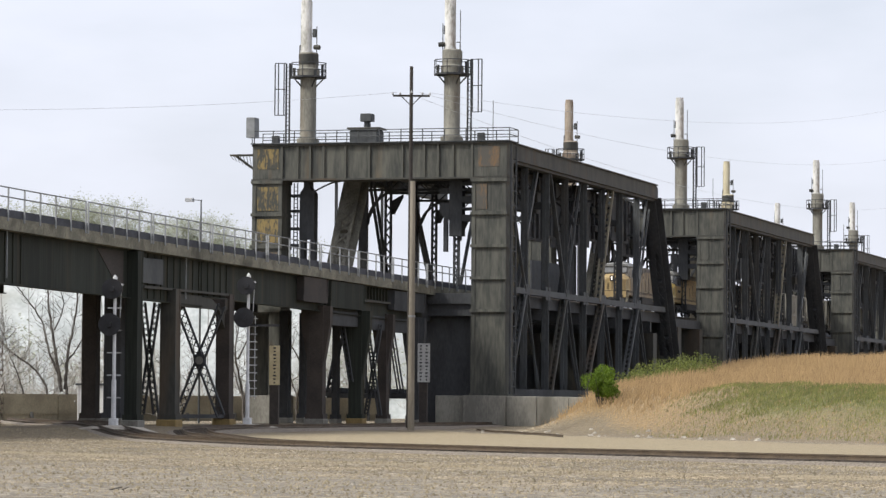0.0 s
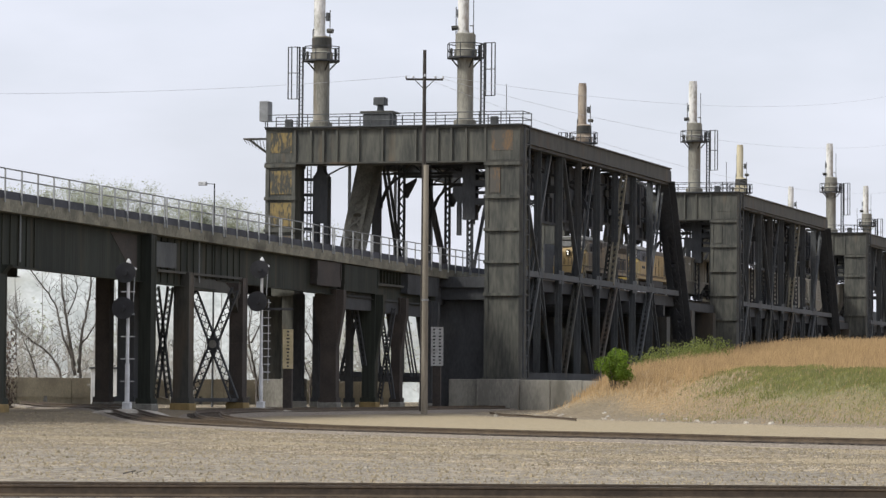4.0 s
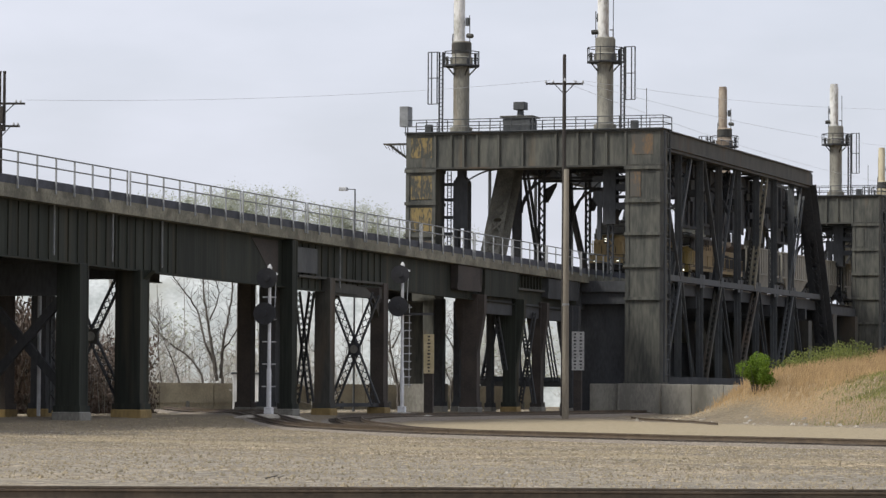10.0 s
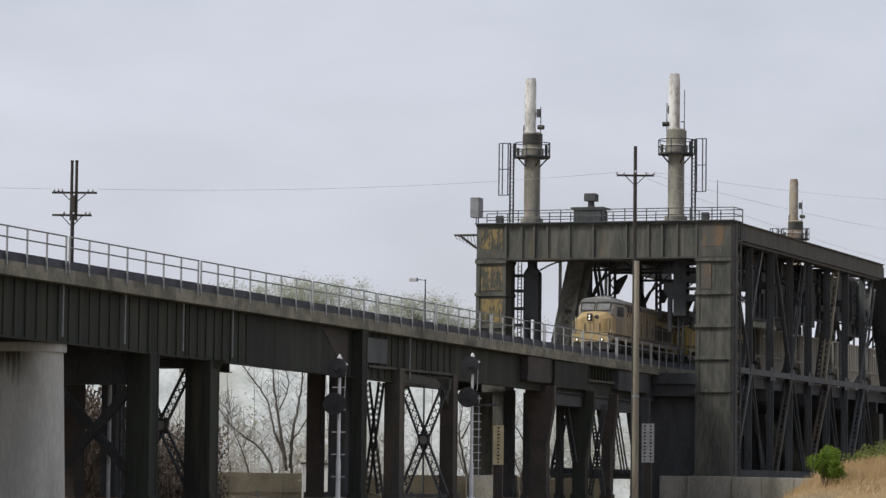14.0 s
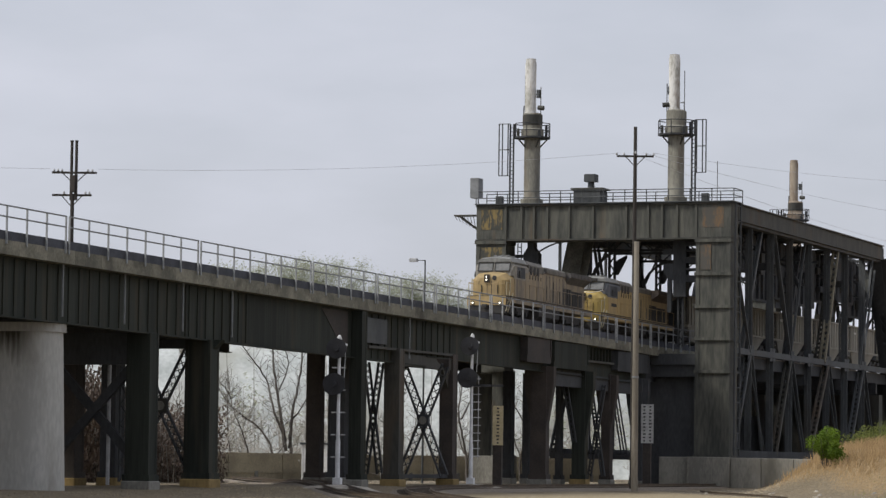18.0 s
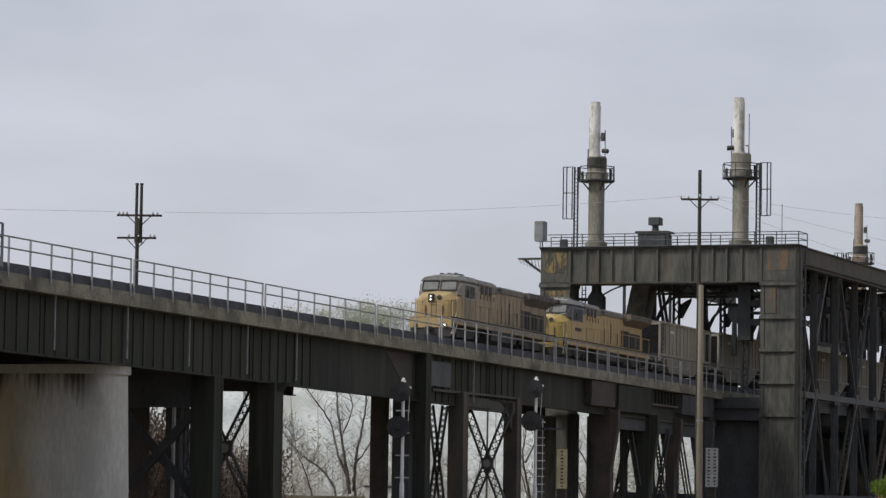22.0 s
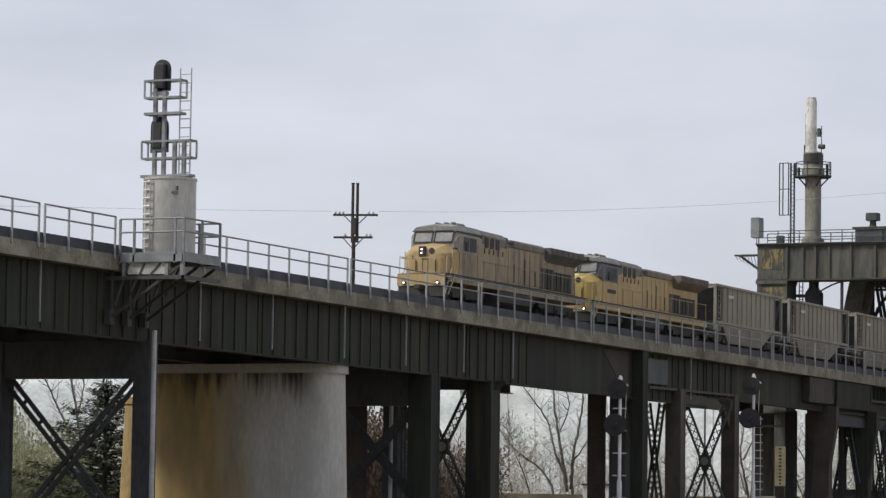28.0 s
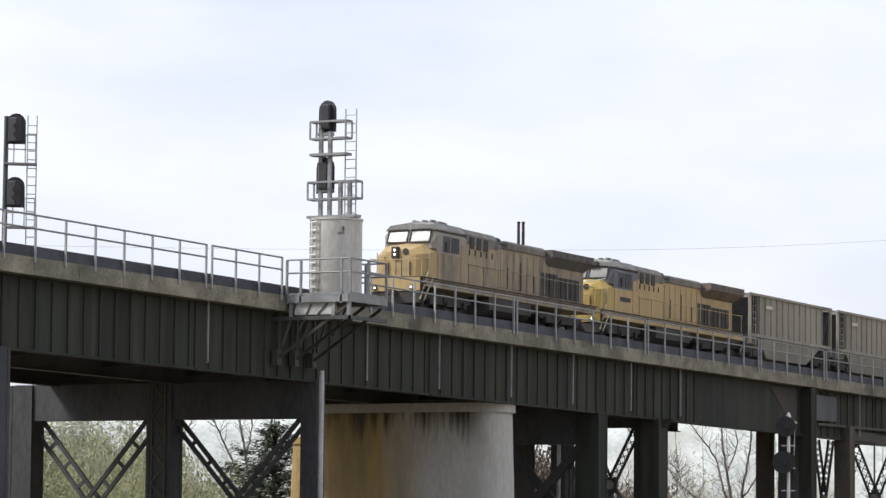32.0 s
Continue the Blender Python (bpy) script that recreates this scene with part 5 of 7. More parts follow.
    # overhead side girder that the jacks lift by
    for x in (-0.25, -21.9):
        sg = part("side_girder", Shape().box(x - 0.25, x + 0.25, 2.45, 56.6, 22.15, 23.45), STEEL, t)
        for z in (22.12, 23.48):
            part("girder_flange", Shape().box(x - 0.42, x + 0.42, 2.45, 56.8, z - 0.05, z + 0.05), STEEL, sg)
        part("girder_nose", Shape().prism([(56.6, 23.45), (57.4, 23.2), (57.4, 22.15), (56.6, 22.15)], x - 0.25, x + 0.25), STEEL_BLACK, sg)
    for y in (8.0, 22.0, 36.0, 48.0):
        part("girder_post", Shape().box(-22.02, -21.78, y - 0.1, y + 0.1, ZM + 0.3, 22.15), STEEL_BLACK, t)
    # floors
    part("upper_floor", Shape().box(-16.3, -0.9, 0.2, 65.5, ZM - 1.3, ZM - 0.4), STEEL_BLACK, t)
    part("lower_floor", Shape().box(-16.3, -0.9, 2.6, 66, ZB - 0.5, ZB - 0.1), STEEL_BLACK, t)
    for y in (0.8, 8.0, 15.3, 22.0, 29.0, 36.0, 43.2, 50.4, 58.0, 65.0):
        part("floor_beam", Shape().box(-15.7, -0.8, y - 0.3, y + 0.3, ZM - 2.3, ZM - 1.3), STEEL_BLACK, t)
    # plates added as a dark backing behind the truss panels
    part("lower_dark_backing", Shape().box(-16.6, -16.45, 40.0, 96.0, ZB - 2.4, ZM - 1.6), STEEL_BLACK, t)
    part("upper_dark_backing", Shape().box(-16.6, -16.45, 71.0, 88.5, ZM - 1.55, 16.8), DEEP_BLACK, t)
    for x in (-8.9, -13.6):
        for o in (-0.7535, 0.7535):
            part("span_rail", Shape().beam((x + o, 0, 11.92), (x + o, 97, 11.92), 0.07, 0.17), RAIL, t)
        part("tie_deck", Shape().beam((x, 0, 11.42), (x, 97, 11.42), 3.0, 0.8), TIE, t)
    # added deck out of view, keeps sky light off the span's interior
    deck = part("machinery_deck", Shape().box(-21.6, -0.52, 3.0, 43.5, 23.28, 23.4), STEEL_BLACK, t)
    for i in range(6):
        y = 6.5 + 7.0 * i
        part("shade_deck_beam", Shape().box(-21.6, -0.52, y - 0.12, y + 0.12, 22.9, 23.27), STEEL_BLACK, deck)
    # sway frames with curved knees and top laterals
    for y in (11.6, 27.0, 41.0, 55.4):
        s = Shape().beam((-15.7, y, ZT - 0.3), (-0.8, y, ZT - 0.3), 0.26, 0.24).beam((-15.7, y, ZT - 1.9), (-0.8, y, ZT - 1.9), 0.26, 0.2)
        for i in range(8):
            a, b = -15.5 + i * 1.84, -15.5 + (i + 1) * 1.84
            s.beam((a, y, ZT - 1.9), (b, y, ZT - 0.3), 0.1, 0.1)
            s.beam((a, y, ZT - 0.3), (b, y, ZT - 1.9), 0.1, 0.1)
        f = part("sway_frame", s, STEEL_BLACK, t)
        for x0, sg in ((-15.6, 1), (-0.9, -1)):
            pts = [(x0 + sg * 3.0 * (1 - math.cos(a)), y, ZT - 1.9 - 3.0 * (1 - math.sin(a))) for a in (math.pi / 2 * i / 7 for i in range(8))]
            k = Shape()
            for p, q in zip(pts, pts[1:]):
                k.beam(p, q, 0.2, 0.2)
            part("curved_knee", k, STEEL_BLACK, f)
            part("knee_stay", Shape().beam((x0, y, ZT - 4.6), (x0 + sg * 1.3, y, ZT - 1.9), 0.1, 0.12), STEEL_BLACK, f)
    for y, x0, sg in ((18.9, -15.7, 1), (33.5, -15.7, 1)):
        part("knee_plate", Shape().prism([(x0, ZT - 2.4), (x0 + sg * 1.1, ZT - 1.8), (x0 + sg * 1.1, ZT - 2.1), (x0 + sg * 0.3, ZT - 3.6), (x0, ZT - 3.6)], y - 0.06, y + 0.06, "y"), STEEL_BLACK, t)
        part("cross_strut", Shape().beam((-15.7, y, ZT - 1.7), (-0.8, y, ZT - 1.7), 0.2, 0.22), STEEL_BLACK, t)
    for y0, y1 in ((11.6, 27.0), (27.0, 41.0), (41.0, 55.4)):
        part("top_lateral", Shape().beam((-15.7, y0, ZT), (-0.8, y1, ZT), 0.2, 0.2).beam((-0.8, y0, ZT), (-15.7, y1, ZT), 0.2, 0.2), STEEL_BLACK, t)
    # lifting machinery hung inside the near truss: added darkening plates, hangers, pipes and brackets
    rnd = random.Random(12)
    for i, (y0, y1, z0) in enumerate(((1.6, 6.0, 16.4), (6.2, 11.6, 15.9), (12.0, 17.0, 18.7), (17.3, 22.0, 16.2), (22.3, 27.6, 16.7), (27.9, 33.0, 16.0), (33.3, 38.4, 16.5), (38.8, 43.6, 17.2), (44.0, 48.2, 16.2), (49.6, 54.4, 17.6), (54.8, 60.5, 16.4))):
        x = -2.6 - 0.25 * (i % 3)
        # made-up plate, its black stands for the truss's shaded depth
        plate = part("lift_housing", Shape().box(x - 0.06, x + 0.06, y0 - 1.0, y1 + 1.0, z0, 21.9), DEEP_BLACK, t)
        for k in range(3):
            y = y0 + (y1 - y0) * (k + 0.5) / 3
            part("dark_infill_rib", Shape().box(x + 0.06, x + 0.30, y - 0.07, y + 0.07, z0 + 0.2, 21.8), DEEP_BLACK, plate)
        for k in range(2):
            y, z = y0 + rnd.uniform(0.8, y1 - y0 - 0.8), rnd.uniform(z0 + 0.8, 20.6)
            part("gear_case", Shape().box(x + 0.06, x + 0.55, y - rnd.uniform(0.5, 1.1), y + rnd.uniform(0.5, 1.1), z, z + rnd.uniform(0.4, 1.0), 0.06), (STEEL_GREY, STEEL, STEEL_BLACK)[(i + k) % 3], plate)
    for y in (7.0, 17.0, 30.5, 45.0):
        part("lift_beam", Shape().box(-4.6, -1.0, y - 0.3, y + 0.3, 18.8, 19.4, 0.04), STEEL_BLACK, t)
    for i, y in enumerate((4.0, 11.2, 18.8, 25.4, 32.4, 39.6, 46.8, 53.6)):
        part("counter_frame", Shape().lattice((-3.3, y, ZM + 0.4), (-3.3, y, 17.0), 0.5, across, 0.12, 0.16, 0.55, 0.08, True), STEEL_BLACK, t)
        part("pipe_run", Shape().rod((-1.5, y, ZM + 0.5), (-1.5, y + (1.2 if i % 2 else -0.8), ZT - 0.5), 0.06, 6), STEEL_GREY, t)
        part("shelf_bracket", Shape().box(-2.1, -1.4, y - 0.6, y + 0.6, 17.2 + 1.1 * (i % 3), 17.34 + 1.1 * (i % 3)), STEEL_GREY, t)
    part("approach_floor", Shape().box(-16.3, -4.0, 65.5, 97.0, ZM - 1.2, ZM - 0.3), STEEL_BLACK, t)
    for y in (72.0, 84.0, 95.0):
        part("river_bent", Shape().box(-15.5, -3.5, y - 0.8, y + 0.8, 0.0, ZM - 1.2), STEEL, t)
    return t


portal = build_portal()
span = build_span()
for k, dx in ((1, -1.45), (2, -3.1), (3, -14.0)):
    m = Matrix.Translation((dx, 97.0 * k, 0))
    other = copy_thing(portal, m)
    copy_thing(span, m)
    # their faces were repainted
    for o in other.children_recursive:
        if o.name.startswith("primer_patch"):
            o.material_slots[0].link = "OBJECT"
            o.material_slots[0].material = PORTAL
    if k < 3:
        # the far-side columns of these portals are bare and rusty
        for o in other.children:
            if o.name.startswith(("jack_column", "jack_ram", "jack_collar")) and sum(v.co.x for v in o.data.vertices) / len(o.data.vertices) < -11:
                o.material_slots[0].link = "OBJECT"
                o.material_slots[0].material = STACK_RUST if k == 1 else STACK_OCHRE
# abutment wall at the portal's foot
t = thing("abutment_wall", "low stained concrete abutment wall under the portal", "wall", kind="structure")
for i, (x0, x1) in enumerate(((-5.75, -3.3), (0.33, 2.9), (2.93, 5.6), (5.63, 8.4))):
    part("wall_panel", Shape().box(x0, x1, -0.7, -0.05, -0.3, 2.45 - 0.02 * i, 0.04), DAMP_WALL, t)
part("wall_panel", Shape().box(-3.27, 0.31, -1.1, -0.32, -0.3, 2.47, 0.04), DAMP_WALL, t)
part("back_panel", Shape().box(-7.7, -3.3, 1.5, 2.2, -0.3, 10.2, 0.04), STEEL_BLACK, t)


# ---- signals ----
def mast_signal(x, y, label):
    """A ground mast with two round target heads, a ladder and a finial lamp."""
    z = ground_z(x, y)
    t = thing("railway_signal", label, "signal", "mast signals")
    H = z + 10.45 if y > -60 else z + 9.4
    part("mast", Shape().turned(x, y, [(0.15, z + 0.6), (0.15, z + 3.0), (0.11, z + 3.1), (0.10, H - 0.35)], 10), POST_WHITE, t, smooth=True)
    part("base_case", Shape().box(x - 0.26, x + 0.26, y - 0.2, y + 0.2, z - 0.1, z + 0.75, 0.04), POST_WHITE, t)
    part("gravel_pad", Shape().turned(x, y, [(3.0, z - 0.2), (1.8, z + 0.22), (0.4, z + 0.34)], 14), STONE, t)
    part("finial", Shape().turned(x, y, [(0.08, H - 0.45), (0.15, H - 0.34), (0.15, H - 0.18), (0.04, H)], 10), LENS_WHITE, t, "white finial", smooth=True)
    away = Vector((0.26, -0.96, 0)).normalized()
    right = Vector((away.y * -1, away.x, 0))
    for k, (dz, off, r) in enumerate(((-0.85, -0.15, 0.62), (-3.0, -0.28, 0.68))):
        c = Vector((x, y, H + dz)) + right * off
        c = c + away * 0.2
        head = part("target_disc", Shape().rod(c + away * 0.02, c + away * 0.09, r, 24), MATT_BLACK, t)
        part("lamp_case", Shape().rod(c - away * 0.55, c + away * 0.02, 0.3, 14), MATT_BLACK, head)
        part("hood", Shape().rod(c + away * 0.09, c + away * 0.42, 0.17, 12), MATT_BLACK, head)
        part("head_bracket", Shape().beam(c - away * 0.2, Vector((x, y, H + dz)), 0.1, 0.14), MAST, head)
    if y > -60:
        lad = Shape()
        p = Vector((x, y, 0)) - away * 0.1
        for i in range(11):
            zz = z + 2.2 + i * 0.52
            lad.rod((p.x, p.y, zz), p + right * 0.62 + Vector((0, 0, zz)), 0.035, 5)
        lad.rod(p + right * 0.46 + Vector((0, 0, z + 2.0)), p + right * 0.46 + Vector((0, 0, z + 7.6)), 0.03, 5)
        part("step_ladder", lad, MAST, t)
        part("name_bar", Shape().beam(Vector((x, y, z + 6.95)) + right * 0.1, Vector((x, y, z + 6.95)) + right * 2.1, 0.05, 0.16), MATT_BLACK, t)
    part("top_arm", Shape().beam(Vector((x, y, H - 0.5)), Vector((x, y, H - 0.62)) + right * 0.5, 0.07, 0.1), POST_WHITE, t)
    for i in range(0 if y > -60 else 5):
        zz = z + 2.0 + i * 1.35
        part("step_bracket", Shape().beam(Vector((x, y, zz)) - right * 0.42, Vector((x, y, zz)) + right * 0.42, 0.06, 0.08), MAST, t)
    part("cable", Shape().rod(Vector((x, y, H - 0.5)) + right * 0.4, Vector((x, y, H - 2.6)) + right * 0.32, 0.025, 5), MAST, t)
    return t


mast_signal(-3.0, -79.0, "aluminium-painted mast signal with two black targets")
mast_signal(-3.0, -54.9, "aluminium-painted mast signal with two black targets")


def tri_head(parent, c, away, w=0.72, h=1.15):
    """An oblong colour-light head, round at the top, seen from its back or side."""
    n = 8
    right = Vector((-away.y, away.x, 0))
    ring = [(-w / 2, -h / 2), (w / 2, -h / 2)] + [(w / 2 * math.cos(math.pi * i / n), h / 2 - w / 2 + w / 2 * math.sin(math.pi * i / n)) for i in range(n + 1)]
    s = Shape()
    v = [c + right * a + Vector((0, 0, b)) - away * 0.05 for a, b in ring] + [c + right * a + Vector((0, 0, b)) + away * 0.05 for a, b in ring]
    m = len(ring)
    s.add(v, [tuple(range(m - 1, -1, -1)), tuple(range(m, 2 * m))] + [(i, (i + 1) % m, m + (i + 1) % m, m + i) for i in range(m)])
    plate = part("backplate", s, MATT_BLACK, parent)
    part("lamp_case", Shape().box(c.x - 0.26, c.x + 0.26, c.y - 0.3, c.y + 0.3, c.z - h * 0.42, c.z + h * 0.36, 0.06), MATT_BLACK, plate)
    for k in (-0.28, 0.08):
        part("visor", Shape().rod(c + away * 0.05 + Vector((0, 0, k)), c + away * 0.4 + Vector((0, 0, k)), 0.14, 10), MATT_BLACK, plate)


def bracket_signal():
    """Platform signal hung off the deck edge: relay cabinet, twin-post mast, two heads, caged landings."""
    t = thing("platform_signal", "grey platform signal with a relay cabinet and two black heads", "signal")
    x0, x1, y0, y1 = -6.0, -2.64, -134.02, -130.55
    zd = 12.9
    pl = part("platform", Shape().box(x0 - 0.05, x1, y0, y1, zd - 0.1, zd), GALV, t)
    for a, b in (((x0, y0), (x1, y0)), ((x0, y1), (x1, y1)), ((x1, y0), (x1, y1))):
        part("edge_beam", Shape().beam((*a, zd - 0.28), (*b, zd - 0.28), 0.1, 0.34), GALV, pl)
    part("channel_box", Shape().box(x0 + 0.35, x1 - 1.0, y0 + 0.1, y0 + 0.6, zd - 1.0, zd - 0.42, 0.03), CABINET, pl)
    for x in (x0 + 0.2, x1 - 0.9, x1 - 0.1):
        part("hanger_strut", Shape().box(x - 0.08, x + 0.08, y0 + 0.02, y0 + 0.18, zd - 1.15, zd - 0.4), GALV, pl)
    part("lower_beam", Shape().box(x0 - 1.6, x1 + 0.1, y0, y0 + 0.14, zd - 1.25, zd - 1.08), STEEL_GREY, pl)
    part("lower_beam", Shape().box(x1 - 0.1, x1 + 0.05, y0, y1, zd - 1.25, zd - 1.08), STEEL_GREY, pl)
    for y in (y0 + 0.1, (y0 + y1) / 2, y1 - 0.1):
        part("knee_brace", Shape().beam((x0 - 0.5, y, zd - 3.0), (x1 - 0.2, y, zd - 0.6), 0.1, 0.13), STEEL, pl)
        part("knee_foot", Shape().box(x0 - 0.72, x0 - 0.4, y - 0.2, y + 0.2, zd - 3.3, zd - 2.6), STEEL, pl)
        part("wall_strut", Shape().beam((x0 - 0.45, y, zd - 0.6), (x0 - 0.45, y, zd - 3.0), 0.12, 0.12), STEEL, pl)
        for u in (0.25, 0.5, 0.75):
            xm = x0 - 0.4 + (x1 - x0) * u
            part("web_bar", Shape().beam((xm, y, zd - 0.5), (xm - 0.7, y, zd - 3.0 + 2.4 * u), 0.07, 0.09), STEEL_GREY, pl)
    zr = zd + 1.55
    for a, b in (((x1, y0), (x1, y1)), ((x0, y0), (x1, y0)), ((x0, y1), (x1, y1))):
        for z in (zr, zr - 0.62):
            part("platform_rail", Shape().rod((*a, z), (*b, z), 0.045, 6), GALV, t)
    for x, y in ((x0, y0), (x0 + 0.75, y0), (x1 - 0.45, y0), (x1, y0), (x1, y0 + 1.75), (x1, y1), (x1 - 1.1, y1), (x0, y1)):
        part("rail_post", Shape().box(x - 0.05, x + 0.05, y - 0.05, y + 0.05, zd - 0.5, zr), GALV, t)
    # round relay cabinet
    cx, my, r = -4.35, -132.3, 1.2
    cab = part("relay_cabinet", Shape().turned(cx, my, [(r, zd), (r, zd + 3.45)], 28), CABINET, t, "pale grey round relay cabinet", smooth=True)
    part("cabinet_roof", Shape().turned(cx, my, [(r + 0.04, zd + 3.45), (r + 0.04, zd + 3.55)], 28), CABINET, cab)
    part("door_handle", Shape().box(cx + 0.85, cx + 0.92, my - 1.0, my - 0.9, zd + 2.9, zd + 3.1), STEEL, cab)
    part("notice_plate", Shape().box(cx + 0.62, cx + 0.95, my - 1.02, my - 0.98, zd + 2.75, zd + 2.86), STEEL_GREY, cab)
    for k in range(9):
        part("rung", Shape().rod((cx - 0.85, my - 1.0, zd + 0.3 + k * 0.38), (cx - 0.35, my - 1.28, zd + 0.3 + k * 0.38), 0.035, 6), LENS_WHITE, cab)
    for x, y in ((cx - 0.85, my - 1.0), (cx - 0.35, my - 1.28)):
        part("rung_stile", Shape().rod((x, y, zd + 0.1), (x, y, zd + 3.5), 0.03, 6), CABINET, cab)
    # posts and frames
    zt = zd + 8.9
    top = zd + 3.55
    for x, h in ((-5.24, zt - 0.9), (-4.75, zt - 1.2), (-4.17, top + 1.75), (-3.67, top + 1.75)):
        part("post", Shape().box(x - 0.085, x + 0.085, my - 0.085, my + 0.085, top, h), GALV, t)
    for za, xa, xb in ((top + 0.12, -5.82, -3.22), (top + 3.05, -5.7, -3.76)):
        part("landing", Shape().box(xa, xb, my - 0.3, my + 0.3, za - 0.06, za + 0.06), GALV, t)
    for za, xa, xb in ((top + 0.95, -5.77, -3.18), (top + 1.75, -5.77, -3.18), (top + 3.8, -5.67, -3.76), (top + 4.6, -5.67, -3.76)):
        s = Shape()
        for a, b in (((xa, my - 0.3), (xb, my - 0.3)), ((xa, my + 0.3), (xb, my + 0.3)), ((xa, my - 0.3), (xa, my + 0.3)), ((xb, my - 0.3), (xb, my + 0.3))):
            s.beam((*a, za), (*b, za), 0.07, 0.09)
        part("guard_frame", s, GALV, t)
    for za, xa, xb in ((top + 0.95, -5.77, -3.18), (top + 3.8, -5.67, -3.76)):
        for x in (xa, xb):
            for y in (my - 0.3, my + 0.3):
                part("guard_post", Shape().box(x - 0.035, x + 0.035, y - 0.035, y + 0.035, za, za + 0.78), GALV, t)
    lad = Shape()
    for x in (-4.10, -3.52):
        lad.rod((x, my + 0.3, top), (x, my + 0.3, zt - 0.15), 0.035, 5)
    for k in range(12):
        lad.rod((-4.10, my + 0.3, top + 0.3 + k * 0.42), (-3.52, my + 0.3, top + 0.3 + k * 0.42), 0.025, 5)
    part("ladder", lad, MAST, t)
    away = Vector((0.05, 1, 0)).normalized()
    tri_head(t, Vector((-5.02, my + 0.2, zt - 0.45)), away, 0.92, 1.5)
    tri_head(t, Vector((-5.10, my + 0.2, top + 2.12)), away, 0.95, 1.7)
    for z in (zt - 1.4, top + 1.3):
        part("clamp", Shape().box(-5.4, -4.65, my - 0.05, my + 0.2, z, z + 0.16), GALV, t)


bracket_signal()


def low_shed():
    """A low tan-roofed shed among the brush."""
    t = thing("low_shed", "low shed with a pale tan roof among the brush", "shed")
    body = Shape().box(-46.0, -41.0, -106.0, -97.6, -0.2, 2.2)
    part("wall", body, TAN_WALL, t)
    part("roof", Shape().prism([(-40.6, 2.2), (-40.6, 2.35), (-43.5, 3.3), (-46.4, 2.35), (-46.4, 2.2)], -106.3, -97.3, "y"), STACK_OCHRE, t)


low_shed()


def far_signal():
    t = thing("deck_signal", "slim deck signal with two black heads and a ladder", "signal")
    x, y = -12.5, -147.5
    zd = rail_z(y) - 0.35
    away = Vector((0.6, -0.8, 0)).normalized()
    right = Vector((0.8, 0.6, 0))
    part("mast", Shape().turned(x, y, [(0.12, zd), (0.10, zd + 7.1)], 10), STEEL_GREY, t)
    for dz in (6.55, 3.75):
        c = Vector((x, y, zd + dz)) + right * 0.42 + away * 0.1
        tri_head(t, c, away, 0.85, 1.35)
        part("landing", Shape().beam(Vector((x, y, zd + dz - 1.55)) - right * 0.1, Vector((x, y, zd + dz - 1.55)) + right * 1.35, 0.7, 0.07), GALV, t)
        g = Shape()
        for k in (0.35, 0.85, 1.3):
            p = Vector((x, y, zd + dz - 1.55)) + right * k
            g.rod(p, p + Vector((0, 0, 1.3)), 0.03, 5)
        for h in (0.65, 1.3):
            p = Vector((x, y, zd + dz - 1.55 + h))
            g.rod(p, p + right * 1.3, 0.03, 5)
        part("guard_rail", g, MAST, t)
    lad = Shape()
    for k in (0.95, 1.35):
        p = Vector((x, y, zd)) + right * k - away * 0.3
        lad.rod(p, p + Vector((0, 0, 7.2)), 0.03, 5)
    for i in range(18):
        p = Vector((x, y, zd + 0.3 + i * 0.38)) - away * 0.3
        lad.rod(p + right * 0.95, p + right * 1.35, 0.022, 4)
    part("ladder", lad, MAST, t)


far_signal()


# ---- poles, wires, lamp ----
def crossarm(t, p, half, along, stays=0.0, pins=(-1.0, -0.6, 0.6, 1.0), mat=WOOD_DARK):
    along = Vector(along).normalized()
    arm = part("crossarm", Shape().beam(p - along * half, p + along * half, 0.12, 0.14), mat, t)
    for k in pins:
        q = p + along * half * k
        part("insulator", Shape().turned(q.x, q.y, [(0.03, q.z + 0.05), (0.09, q.z + 0.12), (0.07, q.z + 0.2), (0.03, q.z + 0.27)], 8), MAST, arm)
    if stays:
        for k in (-1, 1):
            part("stay", Shape().beam(p + along * half * 0.55 * k, p - Vector((0, 0, stays)), 0.05, 0.06), mat, arm)
    return arm


def lattice_pole():
    t = thing("utility_pole", "tall dark wooden utility pole with one crossarm", "utility pole")
    x, y = 2.0, -34.0
    p = Shape()
    p.v, p.f = [], []
    p.add([v for v in Shape().turned(0, 0, [(0.20, 0.0), (0.13, 26.3)], 10).v], Shape().turned(0, 0, [(0.20, 0.0), (0.13, 26.3)], 10).f)
    part("shaft", p, WOOD_DARK, t, smooth=True).matrix_world = pose(x, y, 0)
    away = Vector((0.95, 0.31, 0))
    crossarm(t, Vector((x, y, 24.15)), 1.35, away, 0.75)
    crossarm(t, Vector((x, y, 24.2)), 0.9, Vector((-0.31, 0.95, 0)), 0.0)
    t2 = thing("timber_post", "pale weathered timber pole lashed beside the utility pole", "pole")
    part("shaft", Shape().turned(x + 0.28, y - 0.35, [(0.26, -0.2), (0.19, 17.9)], 10), WOOD_POLE, t2, smooth=True)
    part("strap", Shape().turned(x + 0.28, y - 0.35, [(0.27, 8.0), (0.27, 8.15)], 10), GALV, t2)


lattice_pole()


